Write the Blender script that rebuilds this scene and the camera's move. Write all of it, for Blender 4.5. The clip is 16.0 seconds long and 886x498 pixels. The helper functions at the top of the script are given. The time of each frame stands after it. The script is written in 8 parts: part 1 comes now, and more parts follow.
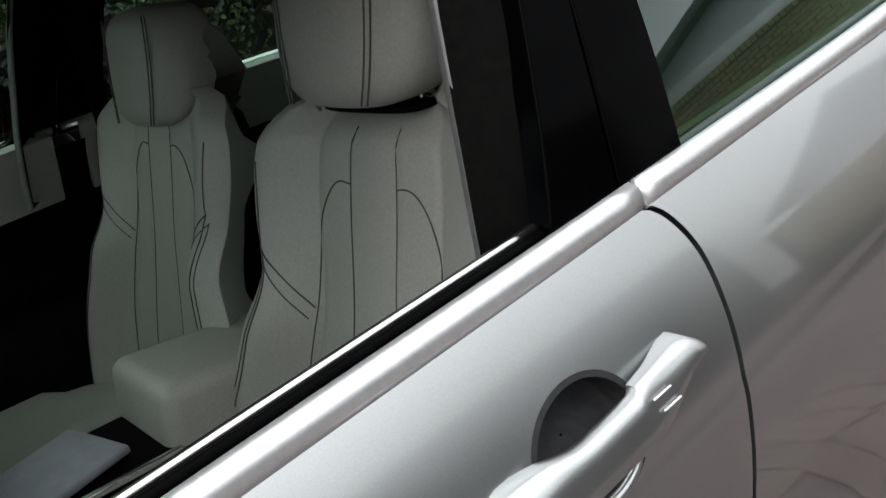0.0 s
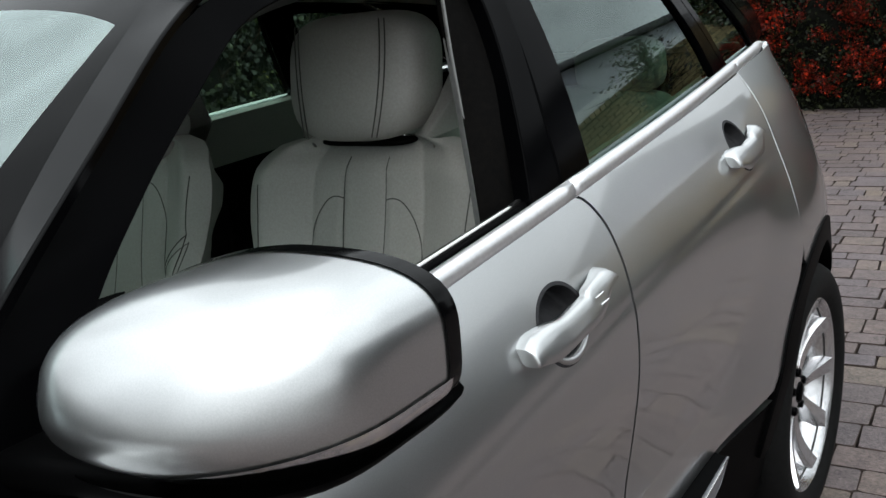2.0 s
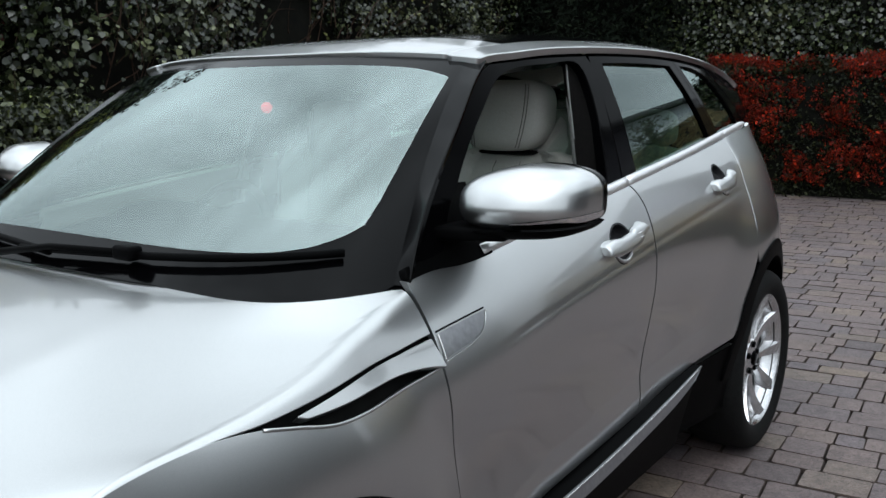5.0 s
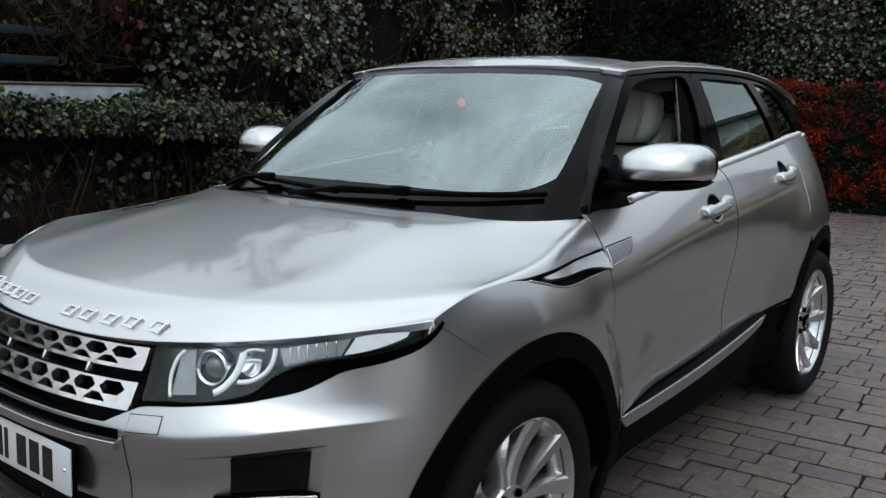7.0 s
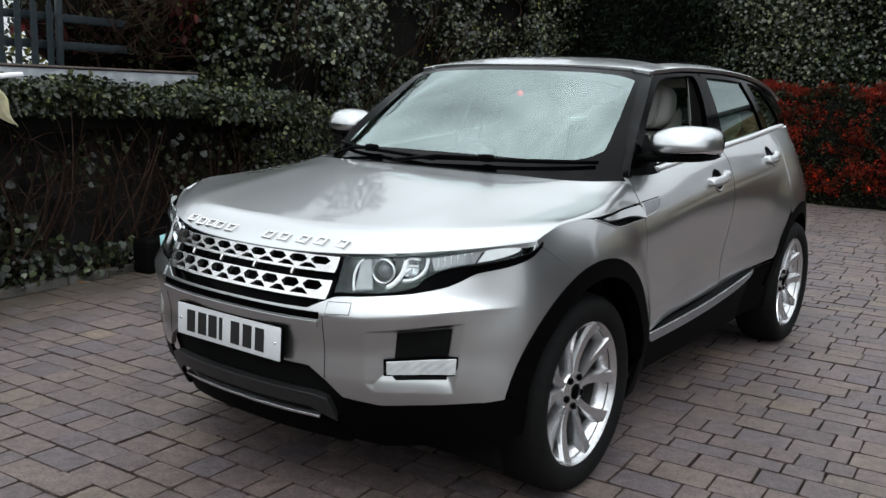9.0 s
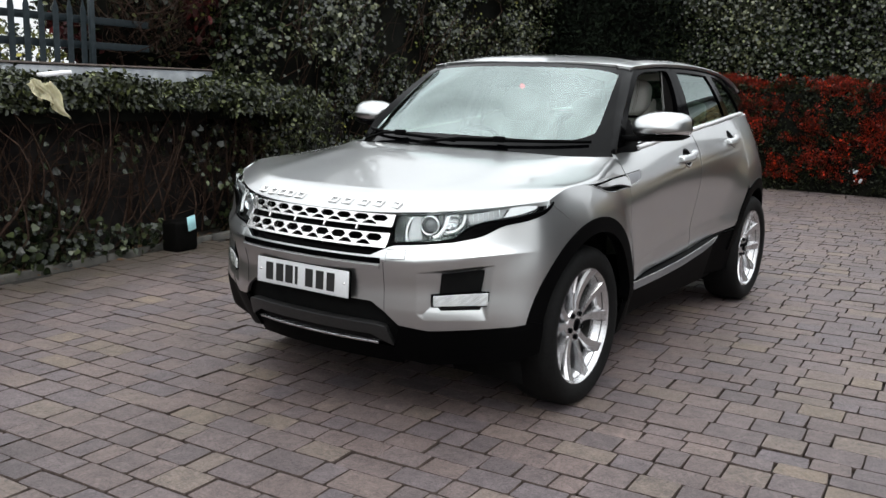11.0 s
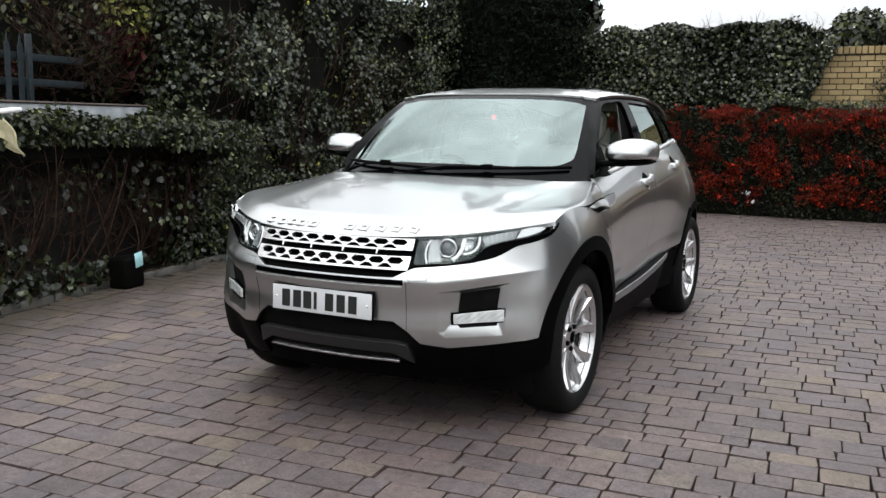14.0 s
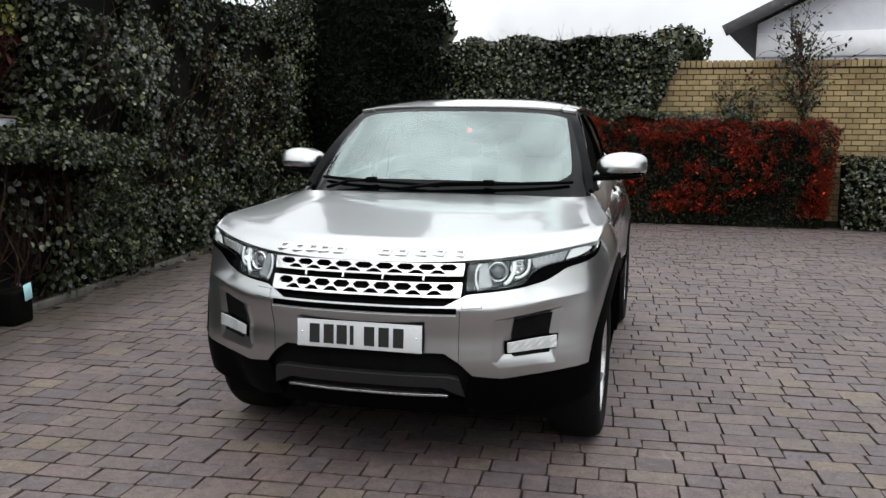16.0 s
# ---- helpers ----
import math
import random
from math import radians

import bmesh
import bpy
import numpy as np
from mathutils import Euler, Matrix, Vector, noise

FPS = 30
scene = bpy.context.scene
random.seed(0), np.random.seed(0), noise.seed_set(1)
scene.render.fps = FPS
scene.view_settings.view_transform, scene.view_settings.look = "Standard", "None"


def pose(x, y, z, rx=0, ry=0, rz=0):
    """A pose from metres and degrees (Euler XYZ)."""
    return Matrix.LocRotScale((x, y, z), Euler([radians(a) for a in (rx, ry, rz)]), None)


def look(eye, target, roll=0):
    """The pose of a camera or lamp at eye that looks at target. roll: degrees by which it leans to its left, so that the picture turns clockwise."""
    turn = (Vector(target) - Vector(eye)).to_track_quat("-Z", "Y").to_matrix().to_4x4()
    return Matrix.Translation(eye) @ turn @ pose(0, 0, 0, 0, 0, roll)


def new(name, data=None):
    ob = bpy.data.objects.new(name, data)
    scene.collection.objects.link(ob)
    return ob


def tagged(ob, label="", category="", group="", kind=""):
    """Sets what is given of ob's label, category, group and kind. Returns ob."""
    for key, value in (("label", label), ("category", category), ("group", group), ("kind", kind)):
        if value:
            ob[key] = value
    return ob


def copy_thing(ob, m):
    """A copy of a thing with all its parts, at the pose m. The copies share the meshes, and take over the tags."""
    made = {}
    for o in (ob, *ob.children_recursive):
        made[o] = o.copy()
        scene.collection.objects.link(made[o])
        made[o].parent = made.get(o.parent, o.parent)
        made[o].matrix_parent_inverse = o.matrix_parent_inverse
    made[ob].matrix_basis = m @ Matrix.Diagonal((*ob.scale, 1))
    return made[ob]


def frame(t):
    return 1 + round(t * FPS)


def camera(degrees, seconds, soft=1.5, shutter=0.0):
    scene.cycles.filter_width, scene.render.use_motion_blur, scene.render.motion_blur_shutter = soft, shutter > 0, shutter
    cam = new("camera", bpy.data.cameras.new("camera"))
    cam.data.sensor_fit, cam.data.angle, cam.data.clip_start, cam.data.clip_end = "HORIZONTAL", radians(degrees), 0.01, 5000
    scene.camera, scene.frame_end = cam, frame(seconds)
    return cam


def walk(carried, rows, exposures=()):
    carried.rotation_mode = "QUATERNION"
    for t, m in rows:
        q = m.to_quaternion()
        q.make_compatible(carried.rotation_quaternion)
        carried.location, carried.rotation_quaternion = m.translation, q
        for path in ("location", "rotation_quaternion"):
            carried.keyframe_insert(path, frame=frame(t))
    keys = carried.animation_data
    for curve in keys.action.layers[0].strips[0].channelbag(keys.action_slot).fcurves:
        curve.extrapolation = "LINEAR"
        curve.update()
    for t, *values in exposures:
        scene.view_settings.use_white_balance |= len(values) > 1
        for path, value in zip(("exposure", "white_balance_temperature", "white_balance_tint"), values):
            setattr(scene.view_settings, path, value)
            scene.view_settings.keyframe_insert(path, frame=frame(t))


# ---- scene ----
cam = camera(53.0, 16.0)
PATH = [
    (0, (1.267, 0.866, 1.454), (-0.21, 2.034, 0.781), -11.2),
    (0.5, (1.324, 0.762, 1.486), (-0.042, 2.068, 0.831), -9.6),
    (1, (1.311, 0.604, 1.475), (0.077, 2.059, 0.878), -7.8),
    (1.5, (1.338, 0.461, 1.481), (0.162, 1.979, 0.922), -6.9),
    (2, (1.391, 0.316, 1.473), (0.245, 1.871, 0.955), -6.1),
    (2.5, (1.444, 0.147, 1.48), (0.325, 1.732, 0.993), -5.3),
    (3, (1.465, -0.078, 1.481), (0.385, 1.54, 1.016), -3.4),
    (3.5, (1.512, -0.282, 1.499), (0.444, 1.347, 1.046), -1.7),
    (4, (1.61, -0.476, 1.493), (0.521, 1.148, 1.071), -1.4),
    (6.5, (2.024, -1.545, 1.458), (0.805, 0.004, 1.119), 0.0),
    (7, (2.055, -1.839, 1.442), (0.839, -0.288, 1.105), 0.7),
    (7.5, (2.095, -2.054, 1.445), (0.884, -0.501, 1.099), 1.3),
    (8, (2.179, -2.275, 1.416), (0.971, -0.717, 1.079), 1.6),
    (8.5, (2.239, -2.485, 1.419), (1.045, -0.918, 1.077), 1.5),
    (9, (2.294, -2.769, 1.418), (1.12, -1.188, 1.069), 1.9),
    (11.5, (2.627, -3.657, 1.388), (1.519, -2.03, 1.035), 1.3),
    (12, (2.67, -3.742, 1.363), (1.566, -2.109, 1.027), 1.0),
    (12.5, (2.659, -3.812, 1.366), (1.572, -2.165, 1.043), 0.8),
    (13, (2.602, -3.86, 1.371), (1.539, -2.193, 1.065), 0.6),
    (13.5, (2.432, -3.952, 1.385), (1.438, -2.242, 1.089), 0.8),
    (14, (2.202, -4.031, 1.384), (1.302, -2.267, 1.103), 0.8),
    (14.5, (1.97, -4.055, 1.386), (1.16, -2.248, 1.11), 0.6),
    (15, (1.711, -4.091, 1.401), (1.005, -2.239, 1.128), 0.5),
    (15.5, (1.411, -4.127, 1.411), (0.82, -2.235, 1.142), 0.8),
    (16, (1.174, -4.128, 1.398), (0.681, -2.207, 1.142), 0.6),
]
walk(cam, [(t, look(eye, target, roll)) for t, eye, target, roll in PATH],
     [(0, -0.31, 6500, 9), (0.6, -0.50, 6500, 9), (1.5, -0.52, 6350, 8), (2.5, -0.40, 6250, 7), (3.5, -0.43, 6000, 6), (4.2, -0.50, 6000, 6), (5.5, -0.66, 6050, 7), (7, -0.88, 6050, 8), (9, -0.58, 6200, 8), (11.5, -0.30, 6450, 10), (13.5, -0.30, 6450, 10), (16, -0.48, 6450, 10)])

# ---- world, sun, exposure ----
world = bpy.data.worlds.new("overcast_sky")
scene.world = world
world.use_nodes = True
wt = world.node_tree
sky = wt.nodes.new("ShaderNodeTexSky")
sky.sky_type = "NISHITA"
sky.sun_disc = False
sky.sun_elevation, sky.sun_rotation = radians(52), radians(150)
sky.air_density, sky.dust_density, sky.ozone_density = 1.0, 6.0, 1.0
sat = wt.nodes.new("ShaderNodeHueSaturation")
sat.inputs["Saturation"].default_value = 0.22
bg = wt.nodes["Background"]
bg.inputs["Strength"].default_value = 0.06
wt.links.new(sky.outputs["Color"], sat.inputs["Color"])
wt.links.new(sat.outputs["Color"], bg.inputs["Color"])
# an even cloud cover, three times as bright overhead as at the horizon
cloud = wt.nodes.new("ShaderNodeBackground")
cloud.inputs["Strength"].default_value = 1.0
where = wt.nodes.new("ShaderNodeTexCoord")
split = wt.nodes.new("ShaderNodeSeparateXYZ")
height = wt.nodes.new("ShaderNodeMapRange")
height.inputs["From Min"].default_value, height.inputs["From Max"].default_value = 0.0, 1.0
height.inputs["To Min"].default_value, height.inputs["To Max"].default_value = 0.0, 1.0
cover = wt.nodes.new("ShaderNodeValToRGB")
cover.color_ramp.elements[0].color, cover.color_ramp.elements[1].color = (1.10, 1.13, 1.16, 1), (3.3, 3.42, 3.48, 1)
middle = cover.color_ramp.elements.new(0.45)
middle.color = (1.75, 1.81, 1.85, 1)
wt.links.new(where.outputs["Generated"], split.inputs["Vector"])
wt.links.new(split.outputs["Z"], height.inputs["Value"])
wt.links.new(height.outputs["Result"], cover.inputs["Fac"])
puffs = wt.nodes.new("ShaderNodeTexNoise")
puffs.inputs["Scale"].default_value, puffs.inputs["Detail"].default_value, puffs.inputs["Roughness"].default_value = 2.6, 5.0, 0.55
puffs.inputs["Distortion"].default_value = 0.4
shade = wt.nodes.new("ShaderNodeMapRange")
shade.inputs["From Min"].default_value, shade.inputs["From Max"].default_value = 0.30, 0.70
shade.inputs["To Min"].default_value, shade.inputs["To Max"].default_value = 0.60, 1.42
thick = wt.nodes.new("ShaderNodeVectorMath")
thick.operation = "SCALE"
wt.links.new(where.outputs["Generated"], puffs.inputs["Vector"])
wt.links.new(puffs.outputs["Fac"], shade.inputs["Value"])
wt.links.new(cover.outputs["Color"], thick.inputs[0])
wt.links.new(shade.outputs["Result"], thick.inputs["Scale"])
wt.links.new(thick.outputs["Vector"], cloud.inputs["Color"])
both = wt.nodes.new("ShaderNodeAddShader")
wt.links.new(bg.outputs["Background"], both.inputs[0])
wt.links.new(cloud.outputs["Background"], both.inputs[1])
wt.links.new(both.outputs["Shader"], wt.nodes["World Output"].inputs["Surface"])

sun = new("sun", bpy.data.lights.new("sun", "SUN"))
sun.data.energy, sun.data.angle, sun.data.color = 0.5, radians(25), (1.0, 0.97, 0.93)
SUN_WAY = Vector((0.45, -0.6, 1.0))
sun.matrix_world = look(SUN_WAY * 10, (0, 0, 0))
scene.view_settings.exposure = 0.0


# ---- materials ----
def mat_new(name):
    m = bpy.data.materials.new(name)
    m.use_nodes = True
    return m, m.node_tree, m.node_tree.nodes["Principled BSDF"]


def noise_ramp(nt, scale, lo, hi, detail=5.0, coords="Object", rough=0.6):
    tc = nt.nodes.new("ShaderNodeTexCoord")
    n = nt.nodes.new("ShaderNodeTexNoise")
    n.inputs["Scale"].default_value, n.inputs["Detail"].default_value, n.inputs["Roughness"].default_value = scale, detail, rough
    r = nt.nodes.new("ShaderNodeValToRGB")
    r.color_ramp.elements[0].position, r.color_ramp.elements[1].position = 0.32, 0.68
    r.color_ramp.elements[0].color, r.color_ramp.elements[1].color = (*lo, 1), (*hi, 1)
    nt.links.new(tc.outputs[coords], n.inputs["Vector"])
    nt.links.new(n.outputs["Fac"], r.inputs["Fac"])
    return n, r


def bump(nt, bsdf, source, strength, distance):
    b = nt.nodes.new("ShaderNodeBump")
    b.inputs["Strength"].default_value, b.inputs["Distance"].default_value = strength, distance
    nt.links.new(source, b.inputs["Height"])
    nt.links.new(b.outputs["Normal"], bsdf.inputs["Normal"])


def simple(name, lo, hi, rough=0.5, metal=0.0, scale=20.0, bumpy=0.0, dist=0.002, coat=0.0, spec=0.5):
    m, nt, b = mat_new(name)
    n, r = noise_ramp(nt, scale, lo, hi)
    nt.links.new(r.outputs["Color"], b.inputs["Base Color"])
    b.inputs["Roughness"].default_value, b.inputs["Metallic"].default_value = rough, metal
    b.inputs["Coat Weight"].default_value, b.inputs["Specular IOR Level"].default_value = coat, spec
    if bumpy:
        bump(nt, b, n.outputs["Fac"], bumpy, dist)
    return m


def paint_material():
    m, nt, b = mat_new("silver_car_paint")
    n, r = noise_ramp(nt, 900.0, (0.45, 0.46, 0.46), (0.51, 0.52, 0.52), 2.0)
    nt.links.new(r.outputs["Color"], b.inputs["Base Color"])
    b.inputs["Metallic"].default_value = 1.0
    _, r2 = noise_ramp(nt, 6.0, (0.30,) * 3, (0.33,) * 3, 4.0)
    nt.links.new(r2.outputs["Color"], b.inputs["Roughness"])
    b.inputs["Coat Weight"].default_value, b.inputs["Coat Roughness"].default_value = 1.0, 0.04
    b.inputs["Coat IOR"].default_value = 1.48
    return m


def glass_material(name, tint, ior=1.5, dust=0.0):
    m = bpy.data.materials.new(name)
    m.use_nodes = True
    nt = m.node_tree
    nt.nodes.remove(nt.nodes["Principled BSDF"])
    out = nt.nodes["Material Output"]
    tr, gl, mx, fr = (nt.nodes.new(k) for k in ("ShaderNodeBsdfTransparent", "ShaderNodeBsdfGlossy", "ShaderNodeMixShader", "ShaderNodeLayerWeight"))
    tr.inputs["Color"].default_value = (*tint, 1)
    gl.inputs["Roughness"].default_value = 0.01
    gl.inputs["Color"].default_value = (0.86, 1.0, 0.98, 1)
    # the same gloss from both sides of a thin pane
    fr.inputs["Blend"].default_value = 0.5
    f0 = ((ior - 1) / (ior + 1)) ** 2
    steep, gloss = nt.nodes.new("ShaderNodeMath"), nt.nodes.new("ShaderNodeMath")
    steep.operation, gloss.operation = "POWER", "MULTIPLY_ADD"
    steep.inputs[1].default_value = 5.0
    gloss.inputs[1].default_value, gloss.inputs[2].default_value = 1 - f0, f0
    nt.links.new(fr.outputs["Facing"], steep.inputs[0])
    nt.links.new(steep.outputs[0], gloss.inputs[0])
    nt.links.new(gloss.outputs[0], mx.inputs["Fac"])
    nt.links.new(tr.outputs["BSDF"], mx.inputs[1])
    nt.links.new(gl.outputs["BSDF"], mx.inputs[2])
    last = mx
    if dust:
        df, m2 = nt.nodes.new("ShaderNodeBsdfDiffuse"), nt.nodes.new("ShaderNodeMixShader")
        df.inputs["Color"].default_value = (0.62, 0.66, 0.64, 1)
        m2.inputs["Fac"].default_value = dust
        nt.links.new(mx.outputs["Shader"], m2.inputs[1])
        nt.links.new(df.outputs["BSDF"], m2.inputs[2])
        last = m2
    nt.links.new(last.outputs["Shader"], out.inputs["Surface"])
    return m


def leaf_material(name, dark, light, rough=0.35, gloss=0.2):
    m, nt, b = mat_new(name)
    g = nt.nodes.new("ShaderNodeNewGeometry")
    r = nt.nodes.new("ShaderNodeValToRGB")
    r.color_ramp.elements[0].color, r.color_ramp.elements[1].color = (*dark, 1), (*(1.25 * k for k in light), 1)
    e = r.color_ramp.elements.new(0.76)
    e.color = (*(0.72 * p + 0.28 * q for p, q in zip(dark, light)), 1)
    nt.links.new(g.outputs["Random Per Island"], r.inputs["Fac"])
    nt.links.new(r.outputs["Color"], b.inputs["Base Color"])
    b.inputs["Roughness"].default_value, b.inputs["Specular IOR Level"].default_value = rough, gloss
    return m


def paver_material():
    m, nt, b = mat_new("weathered_paving_block")
    info = nt.nodes.new("ShaderNodeObjectInfo")
    geo = nt.nodes.new("ShaderNodeNewGeometry")
    add = nt.nodes.new("ShaderNodeMath")
    add.operation = "ADD"
    fract = nt.nodes.new("ShaderNodeMath")
    fract.operation = "FRACT"
    nt.links.new(info.outputs["Random"], add.inputs[0])
    nt.links.new(geo.outputs["Random Per Island"], add.inputs[1])
    nt.links.new(add.outputs[0], fract.inputs[0])
    tone = nt.nodes.new("ShaderNodeValToRGB")
    cr = tone.color_ramp
    cr.elements[0].position, cr.elements[0].color = 0.0, (0.082, 0.066, 0.068, 1)
    cr.elements[1].position, cr.elements[1].color = 1.0, (0.150, 0.116, 0.088, 1)
    for p, c in ((0.25, (0.122, 0.091, 0.084)), (0.5, (0.096, 0.079, 0.084)), (0.80, (0.130, 0.098, 0.090)), (0.95, (0.134, 0.106, 0.089))):
        e = cr.elements.new(p)
        e.color = (*c, 1)
    nt.links.new(fract.outputs[0], tone.inputs["Fac"])
    n, r = noise_ramp(nt, 1.1, (0.66,) * 3, (1.12,) * 3, 8.0, "Object", 0.72)
    pos = geo.outputs["Position"]
    nt.links.new(pos, n.inputs["Vector"])
    mul = nt.nodes.new("ShaderNodeMix")
    mul.data_type, mul.blend_type = "RGBA", "MULTIPLY"
    mul.inputs["Factor"].default_value = 1.0
    nt.links.new(tone.outputs["Color"], mul.inputs["A"])
    nt.links.new(r.outputs["Color"], mul.inputs["B"])
    f, fr = noise_ramp(nt, 85.0, (0.35,) * 3, (1.75,) * 3, 10.0, "Object", 0.75)
    nt.links.new(pos, f.inputs["Vector"])
    mul2 = nt.nodes.new("ShaderNodeMix")
    mul2.data_type, mul2.blend_type = "RGBA", "MULTIPLY"
    mul2.inputs["Factor"].default_value = 1.0
    nt.links.new(mul.outputs["Result"], mul2.inputs["A"])
    nt.links.new(fr.outputs["Color"], mul2.inputs["B"])
    g3, r3 = noise_ramp(nt, 18.0, (0.62,) * 3, (1.36,) * 3, 6.0, "Object", 0.7)
    nt.links.new(pos, g3.inputs["Vector"])
    mul3 = nt.nodes.new("ShaderNodeMix")
    mul3.data_type, mul3.blend_type = "RGBA", "MULTIPLY"
    mul3.inputs["Factor"].default_value = 1.0
    nt.links.new(mul2.outputs["Result"], mul3.inputs["A"])
    nt.links.new(r3.outputs["Color"], mul3.inputs["B"])
    # a film of soil washed out from the planted bank
    away = nt.nodes.new("ShaderNodeVectorMath")
    away.operation = "DOT_PRODUCT"
    away.inputs[1].default_value = (1.0, 0.135, 0.0)
    nt.links.new(pos, away.inputs[0])
    wash, _ = noise_ramp(nt, 1.6, (0, 0, 0), (1, 1, 1), 7.0, "Object", 0.65)
    nt.links.new(pos, wash.inputs["Vector"])
    reach, film = nt.nodes.new("ShaderNodeMath"), nt.nodes.new("ShaderNodeMapRange")
    reach.operation = "MULTIPLY_ADD"
    reach.inputs[1].default_value = 2.6
    nt.links.new(wash.outputs["Fac"], reach.inputs[0])
    nt.links.new(away.outputs["Value"], reach.inputs[2])
    film.inputs["From Min"].default_value, film.inputs["From Max"].default_value = -1.75, -1.15
    film.inputs["To Min"].default_value, film.inputs["To Max"].default_value = 0.82, 0.0
    nt.links.new(reach.outputs[0], film.inputs["Value"])
    soil = nt.nodes.new("ShaderNodeMix")
    soil.data_type = "RGBA"
    soil.inputs["B"].default_value = (0.040, 0.031, 0.020, 1)
    nt.links.new(film.outputs["Result"], soil.inputs["Factor"])
    nt.links.new(mul3.outputs["Result"], soil.inputs["A"])
    nt.links.new(soil.outputs["Result"], b.inputs["Base Color"])
    b.inputs["Roughness"].default_value = 0.55
    bump(nt, b, f.outputs["Fac"], 1.0, 0.005)
    return m


PAINT = paint_material()
TRIM_BLACK = simple("black_textured_plastic", (0.0008, 0.0008, 0.0009), (0.002, 0.002, 0.0021), 0.5, spec=0.02, scale=300, bumpy=0.2, dist=0.0006)
GLOSS_BLACK = simple("gloss_black_pillar", (0.0006, 0.0006, 0.0008), (0.0012, 0.0012, 0.0014), 0.10, scale=5, spec=0.016)
PILLAR_GLOSS = simple("gloss_black_screen_edge", (0.0006, 0.0006, 0.0008), (0.0012, 0.0012, 0.0014), 0.10, scale=5, spec=0.085)
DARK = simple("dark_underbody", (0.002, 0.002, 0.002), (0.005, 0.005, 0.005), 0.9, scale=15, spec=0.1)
CHROME = simple("satin_bright_trim", (0.62, 0.61, 0.60), (0.70, 0.69, 0.68), 0.22, 1.0, scale=40)
MIRROR_METAL = simple("bright_chrome", (0.85, 0.85, 0.85), (0.9, 0.9, 0.9), 0.06, 1.0, scale=40)
ALLOY = simple("silver_alloy", (0.50, 0.50, 0.51), (0.60, 0.60, 0.61), 0.24, 0.92, scale=60, coat=0.6)
RUBBER = simple("tyre_rubber", (0.003, 0.003, 0.003), (0.007, 0.007, 0.007), 0.75, spec=0.12, scale=60, bumpy=0.3, dist=0.001)
SATIN = simple("satin_grey_metal", (0.26, 0.265, 0.28), (0.34, 0.345, 0.36), 0.36, 0.9, scale=60)
WAIST_METAL = simple("brushed_bright_metal", (0.70, 0.70, 0.71), (0.80, 0.80, 0.81), 0.36, 0.85, scale=120)
CUP_SHADE = simple("cup_shade_grey", (0.022, 0.022, 0.024), (0.034, 0.034, 0.036), 0.7, scale=120, spec=0.1)
GREY_SKID = simple("grey_lower_skid", (0.012, 0.012, 0.012), (0.02, 0.02, 0.02), 0.42, 0.3, scale=80)
WINDSCREEN = glass_material("windscreen_glass", (0.62, 0.73, 0.69), 2.75)
SIDE_GLASS = glass_material("green_tinted_glass", (0.34, 0.48, 0.39), 1.8)
LENS = glass_material("clear_lens", (0.93, 0.95, 0.95), 1.45)
LEATHER = simple("cream_leather", (0.31, 0.302, 0.278), (0.37, 0.36, 0.332), 0.48, scale=240, bumpy=0.25, dist=0.0008)
STITCH = simple("dark_stitching", (0.05, 0.048, 0.045), (0.08, 0.078, 0.07), 0.8, scale=100)
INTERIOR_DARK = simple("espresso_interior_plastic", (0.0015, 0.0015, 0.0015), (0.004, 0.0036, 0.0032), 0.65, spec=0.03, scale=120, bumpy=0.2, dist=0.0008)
HEADLINING = simple("pale_headlining", (0.42, 0.41, 0.38), (0.5, 0.49, 0.45), 0.9, scale=200)
PLATE_WHITE = simple("white_reflective_plate", (0.48, 0.49, 0.50), (0.54, 0.55, 0.56), 0.35, scale=120)
INK = simple("black_plate_bars", (0.003, 0.003, 0.003), (0.006, 0.006, 0.006), 0.6, scale=50)
LAMP_SILVER = simple("lamp_reflector", (0.70, 0.71, 0.72), (0.82, 0.83, 0.84), 0.12, 1.0, scale=30)
LAMP_GREY = simple("lamp_bezel_grey", (0.26, 0.265, 0.27), (0.36, 0.365, 0.37), 0.3, 0.4, scale=60)
LAMP_WHITE = simple("lamp_light_guide", (0.75, 0.76, 0.77), (0.82, 0.83, 0.84), 0.25, scale=60)
RED_LENS = simple("red_tail_lens", (0.16, 0.008, 0.008), (0.22, 0.012, 0.012), 0.12, scale=60, coat=0.6)
PAVER = paver_material()
JOINT_DIRT = simple("dirty_block_edge", (0.016, 0.012, 0.010), (0.085, 0.066, 0.058), 0.95, scale=14, spec=0.1)
JOINT = simple("sandy_joint", (0.004, 0.0035, 0.003), (0.012, 0.010, 0.008), 0.95, scale=35, bumpy=0.5, dist=0.004)
SOIL = simple("dark_soil", (0.018, 0.014, 0.011), (0.04, 0.032, 0.024), 0.95, scale=12, bumpy=0.7, dist=0.02)


